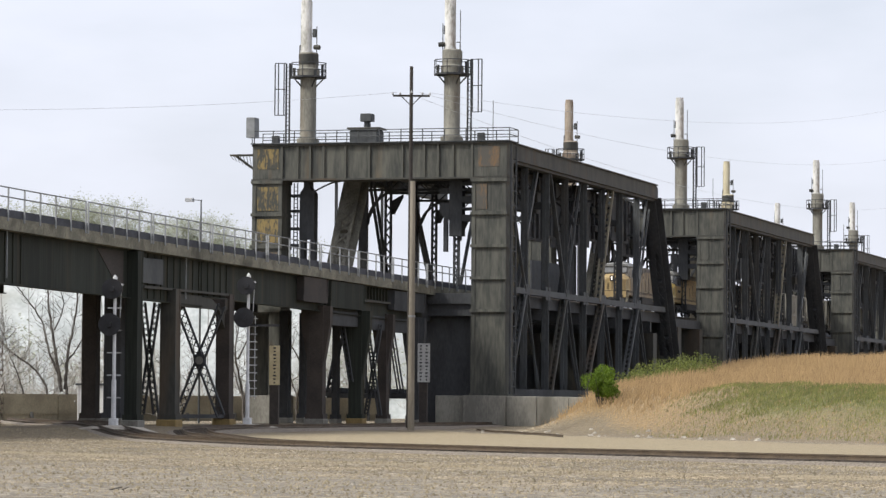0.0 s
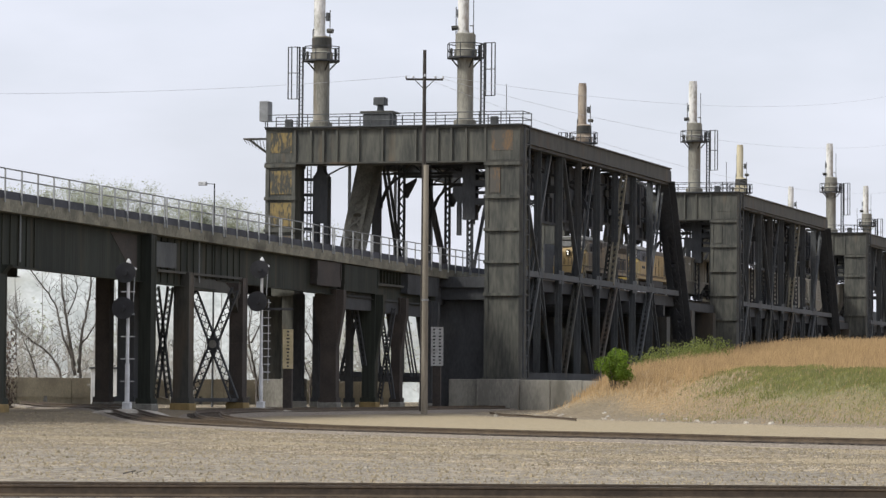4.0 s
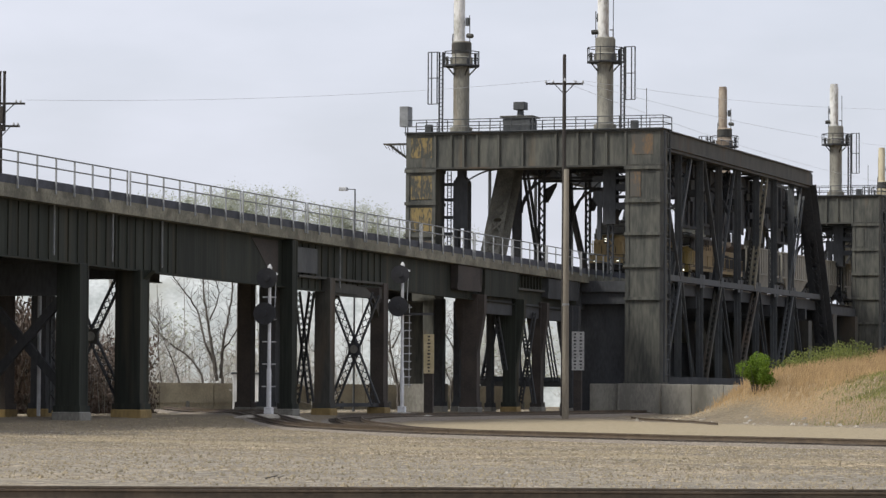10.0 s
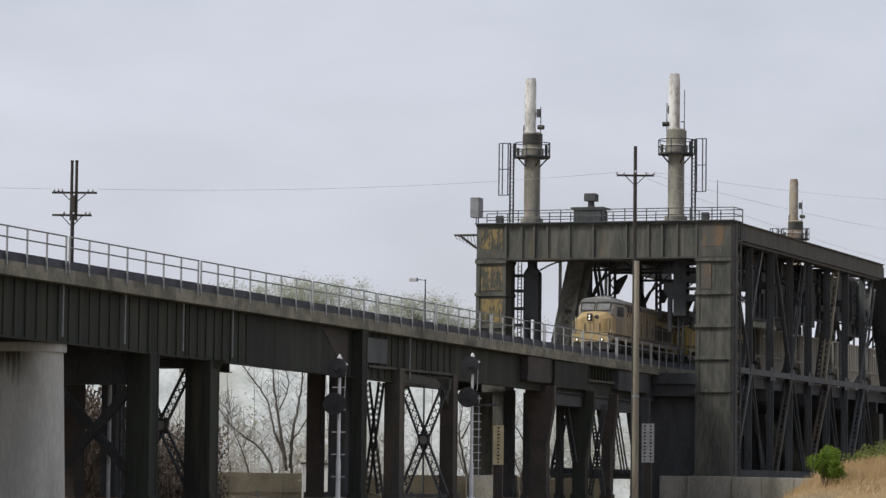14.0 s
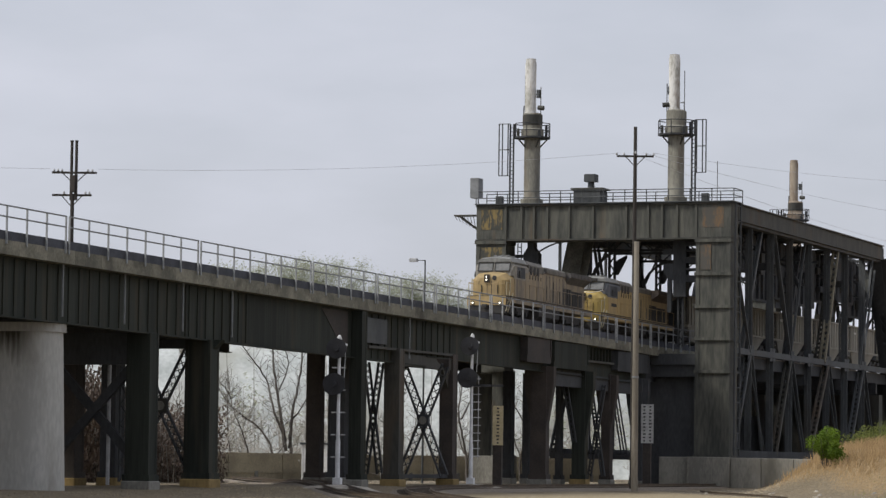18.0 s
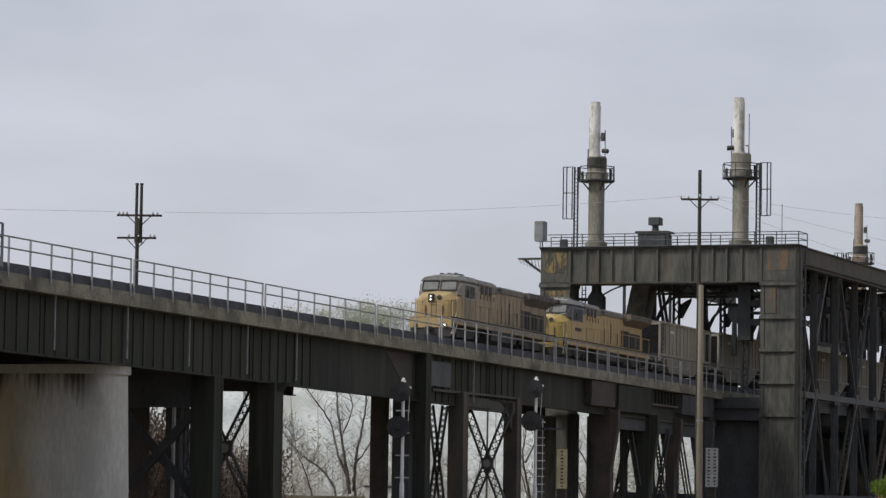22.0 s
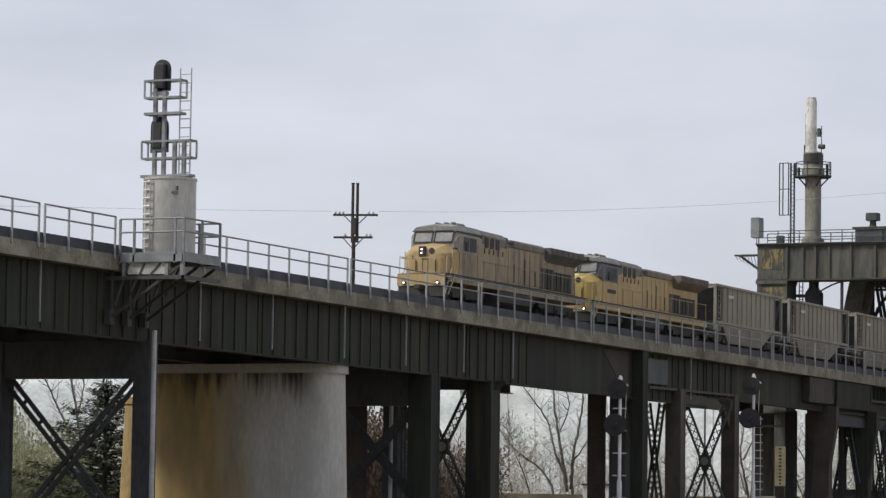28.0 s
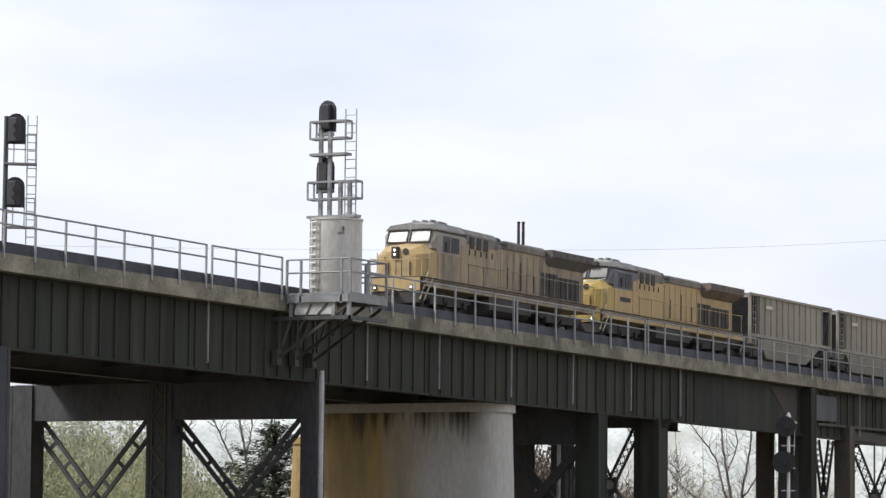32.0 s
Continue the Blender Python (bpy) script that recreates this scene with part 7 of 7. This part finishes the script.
# ---- loose things on the ground ----
def rubble():
    me = []
    rnd = random.Random(6)
    for k in range(4):
        s = Shape()
        n = 7
        s.add([(math.cos(2 * math.pi * i / n) * rnd.uniform(0.7, 1.1), math.sin(2 * math.pi * i / n) * rnd.uniform(0.7, 1.1), 0) for i in range(n)]
              + [(math.cos(2 * math.pi * i / n) * rnd.uniform(0.3, 0.7), math.sin(2 * math.pi * i / n) * rnd.uniform(0.3, 0.7), rnd.uniform(0.5, 0.8)) for i in range(n)],
              [tuple(range(n - 1, -1, -1)), tuple(range(n, 2 * n))] + [(i, (i + 1) % n, n + (i + 1) % n, n + i) for i in range(n)])
        m = s.mesh("stone")
        m.materials.append(STONE)
        me.append(m)
    for k in range(60):
        x = rnd.uniform(4, 34)
        y = -27 - (x - 8) * 1.333 + rnd.uniform(-6, 5)
        if k > 42:
            x, y = rnd.uniform(30, 66), rnd.uniform(-205, -150)
        r = rnd.uniform(0.08, 0.28) if k <= 42 else rnd.uniform(0.04, 0.10)
        ob = tagged(new("stone", rnd.choice(me)), "pale broken stone lying on the ground", "stone", "stones by the tracks")
        ob.matrix_world = pose(x, y, ground_z(x, y) - 0.03, 0, 0, rnd.uniform(0, 360)) @ Matrix.Scale(r, 4)


rubble()
t = thing("scrap_rail", "bent rusty length of scrap rail lying on the dirt", "rail")
pts = [Vector((3.2 + 15.5 * u, -20.0 - 36.0 * u + 3.0 * math.sin(u * 2.6), 0)) for u in (i / 12 for i in range(13))]
pts = [Vector((p.x, p.y, ground_z(p.x, p.y) + 0.0)) for p in pts]
s = Shape()
swept(s, pts, RAIL_OUTLINE)
part("rail_bar", s, RAIL, t)
t = thing("stick", "crooked dry stick lying on the gravel", "stick")
s = Shape()
for a, b, r in (((46.1, -202.3), (46.3, -202.1), 0.018), ((46.3, -202.1), (46.42, -202.0), 0.012), ((46.25, -202.15), (46.3, -202.3), 0.009)):
    s.rod((*a, ground_z(*a) + 0.03), (*b, ground_z(*b) + 0.09), r, 6, r * 0.7)
part("branch", s, BARK, t)
t = thing("concrete_lump", "grey broken concrete lump on the mound", "rubble")
part("lump", Shape().turned(30.0, 28.0, [(2.6, 6.0), (2.4, 7.0), (1.4, 7.9), (0.4, 8.1)], 9), CONCRETE, t)


# ---- train ----
def wheelset(parent, y, r=0.53, gauge=0.76):
    for sx in (-1, 1):
        w = part("wheel", Shape().rod((sx * gauge - 0.07, y, r), (sx * gauge + 0.07, y, r), r, 18), UNDER, parent)
        part("hub", Shape().rod((sx * (gauge + 0.05), y, r), (sx * (gauge + 0.2), y, r), 0.16, 10), UNDER, w)
    part("axle", Shape().rod((-gauge, y, r), (gauge, y, r), 0.09, 8), UNDER, parent)


def bogie(parent, ym, axles, half):
    for sx in (-1, 1):
        f = Shape().prism([(ym - half, 0.95), (ym - half, 0.7), (ym - half * 0.6, 0.45), (ym + half * 0.6, 0.45), (ym + half, 0.7), (ym + half, 0.95)], sx * 1.0 - 0.1, sx * 1.0 + 0.1)
        side = part("bogie_frame", f, UNDER, parent)
        for a in axles:
            part("axle_box", Shape().box(sx * 1.12 - 0.13, sx * 1.12 + 0.13, ym + a - 0.17, ym + a + 0.17, 0.38, 0.7, 0.03), UNDER, side)
        part("spring_nest", Shape().box(sx * 1.02 - 0.14, sx * 1.02 + 0.14, ym - 0.35, ym + 0.35, 0.5, 0.95), UNDER, side)
    part("bolster", Shape().box(-1.0, 1.0, ym - 0.3, ym + 0.3, 0.6, 1.05), UNDER, parent)
    for a in axles:
        wheelset(parent, ym + a)


def build_locomotive(body, nose, roof, upper, label, flared):
    """A six-axle road diesel: wide nose, cab, long hood, flared radiator at the rear. Its front is y = 0, its length 22 m."""
    t = thing("locomotive", label, "locomotive", "train")
    part("frame", Shape().box(-1.50, 1.50, 0.9, 21.5, 1.22, 1.62), body, t)
    part("walkway", Shape().box(-1.56, 1.56, 0.7, 21.7, 1.62, 1.68), UNDER, t)
    part("pilot", Shape().prism([(0.55, 1.6), (0.55, 0.35), (0.9, 0.25), (1.1, 0.25), (1.1, 1.6)], -1.45, 1.45), UNDER, t)
    part("front_plate", Shape().box(-1.5, 1.5, 0.50, 0.56, 0.95, 1.62), nose, t)
    part("coupler", Shape().box(-0.2, 0.2, -0.1, 0.6, 0.75, 1.0, 0.05), UNDER, t)
    part("rear_coupler", Shape().box(-0.2, 0.2, 21.3, 22.3, 0.75, 1.0, 0.05), UNDER, t)
    part("fuel_tank", Shape().prism([(-1.45, 1.2), (-1.45, 0.55), (-1.1, 0.3), (1.1, 0.3), (1.45, 0.55), (1.45, 1.2)], 8.4, 13.4, "y"), UNDER, t)
    bogie(t, 4.2, (-1.9, 0.0, 1.9), 2.75)
    bogie(t, 17.8, (-1.9, 0.0, 1.9), 2.75)
    # nose: full-width, sloping top, chamfered front corners
    def loft(rings, cap=True):
        s = Shape()
        n = len(rings[0])
        v = [p for r in rings for p in r]
        f = [(k * n + i, k * n + (i + 1) % n, (k + 1) * n + (i + 1) % n, (k + 1) * n + i) for k in range(len(rings) - 1) for i in range(n)]
        if cap:
            f += [tuple(range(n - 1, -1, -1)), tuple(range((len(rings) - 1) * n, len(rings) * n))]
        return s.add(v, f)

    def section(y, w, z0, z1, c, crown=0.0):
        return [(-w, y, z0), (-w, y, z1 - c), (-w + c, y, z1), (0, y, z1 + crown), (w - c, y, z1), (w, y, z1 - c), (w, y, z0)]

    n1 = part("nose", loft([section(0.92, 0.80, 1.62, 2.98, 0.20, 0.05), section(0.97, 1.00, 1.62, 3.08, 0.26, 0.06), section(1.12, 1.22, 1.62, 3.19, 0.34, 0.08), section(1.42, 1.40, 1.62, 3.30, 0.42, 0.10), section(1.9, 1.47, 1.62, 3.40, 0.44, 0.10), section(2.55, 1.49, 1.62, 3.46, 0.42, 0.08)]), nose, t)
    part("nose_door", Shape().box(0.25, 0.78, 0.90, 0.96, 1.72, 2.75, 0.02), nose, n1)
    part("door_gasket", Shape().box(0.21, 0.25, 0.905, 0.965, 1.72, 2.75), UNDER, n1)
    part("nose_seam", Shape().box(-0.12, -0.08, 0.915, 0.96, 1.72, 2.6), UNDER, n1)
    lamp = part("headlamp_box", Shape().box(-0.32, 0.08, 0.78, 1.0, 2.66, 3.24, 0.03), RUST, n1)
    for z in (2.84, 3.06):
        part("headlamp", Shape().rod((-0.12, 0.76, z), (-0.12, 0.80, z), 0.05, 12), LAMP_GLOW, lamp)
    part("nose_emblem", Shape().rod((0.45, 0.885, 2.98), (0.45, 0.97, 2.98), 0.17, 14), UNDER, n1)
    for k in (-1, 1):
        part("number_board", Shape().prism([(k * 0.72, 0.90), (k * 1.24, 1.13), (k * 1.22, 1.22), (k * 0.72, 1.0)], 2.52, 2.74, "z"), UNDER, n1)
        part("grab_iron", Shape().rod((k * 0.62 + 0.1, 0.87, 1.8), (k * 0.62 + 0.1, 0.87, 2.45), 0.03, 6), UNDER, n1)
    if flared:
        part("header_board", Shape().box(-0.62, 0.62, 2.02, 2.3, 4.27, 4.52, 0.03), UNDER, n1)
        part("nose_stripe", Shape().beam((-1.25, 1.86, 3.50), (0.5, 1.14, 3.30), 0.05, 0.05).beam((0.5, 1.14, 3.30), (1.25, 1.86, 3.50), 0.05, 0.05), LENS_WHITE, n1, "white edge stripe")
    # cab
    cab = part("cab", Shape().box(-1.52, 1.52, 2.45, 5.6, 1.62, 3.0), body, t)
    part("upper_cab", loft([section(2.35, 1.515, 3.0, 4.40, 0.42, 0.06), section(5.6, 1.515, 3.0, 4.40, 0.42, 0.06)]), upper, cab)
    part("cab_front", loft([section(2.03, 1.34, 3.22, 3.60, 0.12, 0.03), section(2.36, 1.49, 3.22, 4.38, 0.40, 0.06)]), upper, cab)
    part("cab_roof", loft([section(2.2, 1.40, 4.2, 4.46, 0.24, 0.10), section(3.0, 1.46, 4.2, 4.62, 0.34, 0.12), section(5.7, 1.46, 4.2, 4.62, 0.34, 0.12)]), roof, cab)
    for x0, x1 in ((-1.22, -0.08), (0.08, 1.22)):
        g = Shape().add([(x0, 2.00, 3.58), (x1, 2.00, 3.58), (x1, 2.27, 4.22), (x0, 2.27, 4.22), (x0, 2.12, 3.56), (x1, 2.12, 3.56), (x1, 2.40, 4.22), (x0, 2.40, 4.22)],
                        [(0, 1, 2, 3), (7, 6, 5, 4), (0, 4, 5, 1), (1, 5, 6, 2), (2, 6, 7, 3), (3, 7, 4, 0)])
        pane = part("windscreen", g, SCREEN, cab)
        for a, c in (((x0, 1.985, 3.57), (x1, 1.985, 3.57)), ((x0, 2.255, 4.22), (x1, 2.255, 4.22)), ((x0, 1.985, 3.57), (x0, 2.255, 4.22)), ((x1, 1.985, 3.57), (x1, 2.255, 4.22))):
            part("gasket", Shape().beam(a, c, 0.07, 0.05, up=(0, -1, 0.4)), UNDER, pane)
        part("sun_visor", Shape().box(x0, x1, 2.16, 2.4, 4.22, 4.26), UNDER, pane)
    for sx in (-1, 1):
        for y0, y1 in ((3.0, 3.75), (3.9, 4.75)):
            part("side_window", Shape().box(sx * 1.525 - 0.012, sx * 1.525 + 0.012, y0, y1, 3.12, 3.92), GLASS, cab)
        part("cab_door", Shape().box(sx * 1.53 - 0.012, sx * 1.53 + 0.012, 4.95, 5.45, 1.75, 3.6), body, cab)
        part("mirror", Shape().box(sx * 1.72 - 0.06, sx * 1.72 + 0.06, 2.9, 2.98, 3.1, 3.6), UNDER, cab)
        part("side_lettering", Shape().box(sx * 1.532 - 0.006, sx * 1.532 + 0.006, 3.2, 4.6, 2.3, 2.55), UNDER if flared else body, cab)
    for x in (-0.45, 0.1, 0.55):
        part("horn", Shape().rod((x, 3.4, 4.78), (x, 3.9, 4.80), 0.07, 8), roof, cab)
    part("roof_cooler", Shape().box(-0.55, 0.55, 4.3, 5.3, 4.66, 4.86, 0.05), roof, cab)
    # hood
    hood = part("hood", loft([section(5.6, 1.08, 1.62, 4.22, 0.24, 0.05), section(16.2, 1.08, 1.62, 4.22, 0.24, 0.05)]), body, t)
    part("hood_shoulder", loft([section(9.2, 1.12, 3.95, 4.25, 0.24, 0.05), section(16.2, 1.12, 3.95, 4.25, 0.24, 0.05)]), HOOD_GRIME, hood)
    part("hood_top", Shape().box(-0.92, 0.92, 5.7, 16.2, 4.16, 4.34, 0.06), LOCO_DARK, hood)
    part("equipment_cabinet", loft([section(5.6, 1.5, 1.68, 4.2, 0.2, 0.04), section(9.2, 1.5, 1.68, 4.2, 0.2, 0.04)]), body, t)
    part("cabinet_top", loft([section(5.6, 1.52, 3.75, 4.56, 0.30, 0.04), section(9.2, 1.52, 3.75, 4.52, 0.30, 0.04)]), HOOD_GRIME, t)
    for sx in (-1, 1):
        for y in (5.95, 6.75, 7.55):
            part("cabinet_grille", Shape().box(sx * 1.525 - 0.02, sx * 1.525 + 0.02, y, y + 0.5, 3.55, 4.15), UNDER, t)
        n = 9
        for i in range(n):
            y = 8.8 + i * 0.8
            part("door_seam", Shape().box(sx * 1.09 - 0.02, sx * 1.09 + 0.02, y + 0.745, y + 0.79, 1.85, 3.75), LOCO_DARK, hood)
            part("hood_door", Shape().box(sx * 1.085 - 0.02, sx * 1.085 + 0.02, y, y + 0.74, 1.9, 3.7), body, hood)
        for i in range(4):
            part("blower_grille", Shape().box(sx * 1.085 - 0.03, sx * 1.085 + 0.03, 15.3 + i * 0.55, 15.3 + i * 0.55 + 0.42, 1.85, 3.1), UNDER, hood)
    part("exhaust_stack", Shape().box(-0.55, 0.55, 9.6, 10.8, 4.38, 4.66, 0.05), LOCO_DARK, hood)
    part("dynamic_brake_grid", Shape().box(-1.15, 1.15, 10.8, 15.9, 4.0, 4.42, 0.12), HOOD_GRIME, hood)
    part("stack_box", Shape().box(-0.8, 0.8, 9.3, 11.0, 4.3, 4.56, 0.06), UNDER, hood)
    for sx in (-1, 1):
        for i in range(5):
            part("cabinet_latch", Shape().box(sx * 1.51 - 0.02, sx * 1.51 + 0.02, 5.9 + i * 0.66, 6.0 + i * 0.66, 3.2, 3.5), UNDER, t)
        for i, (y, h) in enumerate(((6.6, 1.0), (9.6, 1.4), (11.2, 1.1), (12.8, 1.5), (14.4, 0.9))):
            part("conduit", Shape().rod((sx * 1.13, y, 1.9), (sx * 1.13, y, 1.9 + h), 0.035, 5), LOCO_DARK, hood)
    w = 1.72 if flared else 1.52
    part("radiator_cab", loft([section(16.2, 1.02, 1.62, 4.1, 0.2, 0.03), section(20.9, 1.02, 1.62, 4.1, 0.2, 0.03)]), body, t)
    fl = Shape().add([(-w, 15.9, 4.36), (w, 15.9, 4.36), (w, 21.2, 4.36), (-w, 21.2, 4.36), (-w, 15.9, 3.98), (w, 15.9, 3.98), (w, 21.2, 3.98), (-w, 21.2, 3.98),
                      (-1.03, 15.9, 3.5), (1.03, 15.9, 3.5), (1.03, 20.9, 3.5), (-1.03, 20.9, 3.5)],
                     [(0, 1, 2, 3), (0, 4, 5, 1), (1, 5, 6, 2), (2, 6, 7, 3), (3, 7, 4, 0), (4, 8, 9, 5), (5, 9, 10, 6), (6, 10, 11, 7), (7, 11, 8, 4), (8, 11, 10, 9)])
    r = part("radiator_wing", fl, RUST_WING if flared else LOCO_DARK, t)
    for sx in (-1, 1):
        for i in range(6):
            part("radiator_grille", Shape().box(sx * (w + 0.005) - 0.02, sx * (w + 0.005) + 0.02, 16.1 + i * 0.84, 16.1 + i * 0.84 + 0.7, 4.03, 4.30), LOCO_DARK, r)
        for i in range(5):
            part("rear_grille", Shape().box(sx * 1.04 - 0.03, sx * 1.04 + 0.03, 17.3 + i * 0.62, 17.3 + i * 0.62 + 0.5, 1.85, 3.0), UNDER, r)
    # ditch lights, steps, handrails
    for x in (-1.05, 1.05):
        d = part("ditch_light", Shape().rod((x, 0.42, 1.12), (x, 0.5, 1.12), 0.13, 12), UNDER, t)
        part("ditch_lens", Shape().rod((x, 0.40, 1.12), (x, 0.43, 1.12), 0.055, 12), LAMP_GLOW, d)
    for sx in (-1, 1):
        for k in range(4):
            part("step", Shape().box(sx * 1.3 - 0.28, sx * 1.3 + 0.28, 0.62 + k * 0.07, 0.9 + k * 0.07, 0.35 + k * 0.32, 0.39 + k * 0.32), UNDER, t)
        rail = Shape()
        rail.rod((sx * 1.48, 0.75, 1.7), (sx * 1.48, 0.75, 2.65), 0.025, 6)
        rail.rod((sx * 1.48, 0.75, 2.65), (sx * 1.5, 1.5, 2.65), 0.025, 6)
        rail.rod((sx * 1.5, 0.55, 0.5), (sx * 1.5, 1.5, 2.1), 0.045, 6)
        rail.rod((sx * 1.5, 1.5, 2.1), (sx * 1.5, 1.5, 3.0), 0.04, 6)
        rail.rod((sx * 1.5, 0.95, 0.45), (sx * 1.5, 2.1, 1.9), 0.045, 6)
        part("step_rail", rail, STACK_OCHRE, t, "cream grab rail")
        hr = Shape().rod((sx * 1.52, 5.7, 2.72), (sx * 1.52, 21.4, 2.72), 0.022, 6)
        part("side_handrail", hr, body, t)
        for i in range(10):
            part("stanchion", Shape().rod((sx * 1.52, 5.9 + i * 1.7, 1.68), (sx * 1.52, 5.9 + i * 1.7, 2.74), 0.022, 5), body, t)
    part("sill_stripe", Shape().box(-1.505, 1.505, 0.95, 21.4, 1.50, 1.56), RUST, t)
    part("front_rail", Shape().rod((-1.4, 0.62, 2.55), (1.4, 0.62, 2.55), 0.025, 6), nose, t)
    return t


def build_hopper():
    """A ribbed open-top coal hopper, 15.2 m over couplers, its front at y = 0."""
    t = thing("hopper_car", "dusty grey ribbed steel hopper car", "railway car", "train")
    y0, y1 = 0.6, 14.6
    side = Shape()
    body = Shape().add([(-1.5, y0 + 1.4, 4.25), (1.5, y0 + 1.4, 4.25), (1.5, y1 - 1.4, 4.25), (-1.5, y1 - 1.4, 4.25), (-1.5, y0 + 1.5, 1.75), (1.5, y0 + 1.5, 1.75), (1.5, y1 - 1.5, 1.75), (-1.5, y1 - 1.5, 1.75),
                        (-1.2, y0 + 3.6, 0.42), (1.2, y0 + 3.6, 0.42), (1.2, y1 - 3.6, 0.42), (-1.2, y1 - 3.6, 0.42)],
                       [(3, 2, 1, 0), (0, 1, 5, 4), (1, 2, 6, 5), (2, 3, 7, 6), (3, 0, 4, 7), (4, 5, 9, 8), (5, 6, 10, 9), (6, 7, 11, 10), (7, 4, 8, 11), (8, 9, 10, 11)])
    part("body", body, HOPPER, t)
    for sx in (-1, 1):
        part("top_chord", Shape().box(sx * 1.53 - 0.08, sx * 1.53 + 0.08, y0 - 0.05, y1 + 0.05, 4.2, 4.36, 0.02), HOPPER, t)
        part("side_sill", Shape().box(sx * 1.52 - 0.07, sx * 1.52 + 0.07, y0, y1, 1.62, 1.82), HOPPER, t)
        for i in range(12):
            y = y0 + 1.6 + (y1 - y0 - 3.2) * i / 11
            part("rib", Shape().box(sx * 1.52 - 0.045, sx * 1.52 + 0.045, y - 0.04, y + 0.04, 1.8, 4.22), HOPPER, t)
        for y in (y0 + 0.1, y1 - 0.1):
            part("corner_post", Shape().box(sx * 1.5 - 0.09, sx * 1.5 + 0.09, y - 0.09, y + 0.09, 1.2, 4.3), HOPPER, t)
        part("placard", Shape().box(sx * 1.61 - 0.006, sx * 1.61 + 0.006, 3.2, 4.2, 3.5, 3.7), STACK_WHITE, t)
        l = Shape()
        for y in (y0 + 0.3, y0 + 0.75):
            l.rod((sx * 1.64, y, 1.0), (sx * 1.64, y, 4.2), 0.022, 5)
        for i in range(8):
            l.rod((sx * 1.64, y0 + 0.3, 1.15 + i * 0.4), (sx * 1.64, y0 + 0.75, 1.15 + i * 0.4), 0.02, 4)
        part("ladder", l, HOPPER, t)
    # end recess: its shade is put into the black slope sheet and wall
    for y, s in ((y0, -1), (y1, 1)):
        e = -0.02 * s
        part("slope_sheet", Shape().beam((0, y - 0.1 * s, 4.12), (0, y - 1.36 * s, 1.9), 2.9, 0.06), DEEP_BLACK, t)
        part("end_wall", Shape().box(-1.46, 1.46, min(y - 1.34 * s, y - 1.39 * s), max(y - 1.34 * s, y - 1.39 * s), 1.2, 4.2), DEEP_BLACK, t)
        part("end_cap", Shape().box(-1.5, 1.5, min(y, y - 0.08 * s), max(y, y - 0.08 * s), 4.05, 4.25), HOPPER, t)
        part("end_platform", Shape().box(-1.3, 1.3, min(y, y + 0.5 * s), max(y, y + 0.5 * s), 1.1, 1.25), UNDER, t)
        part("coupler", Shape().box(-0.18, 0.18, min(y, y + 0.65 * s), max(y, y + 0.65 * s), 0.75, 1.0), UNDER, t)
    load = Shape()
    prof = [(-1.42, 4.2), (-0.8, 4.42), (0.0, 4.5), (0.8, 4.42), (1.42, 4.2)]
    rows = []
    for i, y in enumerate((y0 + 0.2, 2.5, 5.0, 7.5, 10.0, 12.5, y1 - 0.2)):
        k = 0.3 if i in (0, 6) else 1.0 + 0.22 * math.sin(i * 2.3)
        rows.append([(x, y, 4.2 + (z - 4.2) * k) for x, z in prof])
    v = [p for r in rows for p in r]
    load.add(v, [(k * 5 + i, k * 5 + i + 1, (k + 1) * 5 + i + 1, (k + 1) * 5 + i) for k in range(6) for i in range(4)])
    part("coal_load", load, UNDER, t)
    part("centre_sill", Shape().box(-0.25, 0.25, y0 - 0.4, y1 + 0.4, 0.85, 1.15), UNDER, t)
    bogie(t, 2.4, (-0.88, 0.88), 1.35)
    bogie(t, 12.8, (-0.88, 0.88), 1.35)
    return t


lead = build_locomotive(YELLOW_DULL, YELLOW, LOCO_GREY, LOCO_TAN, "dusty yellow diesel locomotive with a grey roof and lit headlamps", False)
second = build_locomotive(YELLOW, YELLOW_NEW, LOCO_GREY, LOCO_SLATE, "yellow diesel locomotive with a brighter nose and flared radiator", True)
hopper = build_hopper()
cars = [(lead, 0.0), (second, 22.4), (hopper, 44.8)] + [(copy_thing(hopper, Matrix()), 44.8 + 15.3 * k) for k in range(1, 8)]


def train_rows(back):
    """Rows of a car whose front runs that far behind the train's front, at about 6 m/s."""
    rows = []
    for i in range(17):
        t = 2.0 * i
        y = 72.5 - 6.0 * t + back
        c = max(-1.15, min(1.15, (y + 62.0) / 57.0))
        rows.append((t, pose(-9.12 + 0.6 * c * c, y, rail_z(y) + 0.225, 0 if y > 0 else -0.55)))
    return rows


def motions():
    for car, back in cars:
        walk(car, train_rows(back))
ground_track([(95, -196), (80, -173.5), (66, -158.5), (54.0, -147.5), (36.2, -133.5), (21, -119), (6.5, -97), (-9, -68), (-23, -42), (-40, -8)], "yard track with rusty rails on worn ties", (30, -128, 0), 0.0)
ground_track([(24, -122.5), (17, -111), (9, -93.5), (1.5, -77), (-1.5, -66), (-2.0, -45), (-1.8, -20), (-1.5, 2)], "siding curving in under the bridge", (10, -95, 0), 0.0, 200)
ground_track([(31, -232.6), (46.5, -226.7), (59.5, -221.4), (72.5, -214.6), (90.5, -203.6)], "foreground track with rusty rails on worn ties", (58, -221, 0), 0.0, 140)

motions()
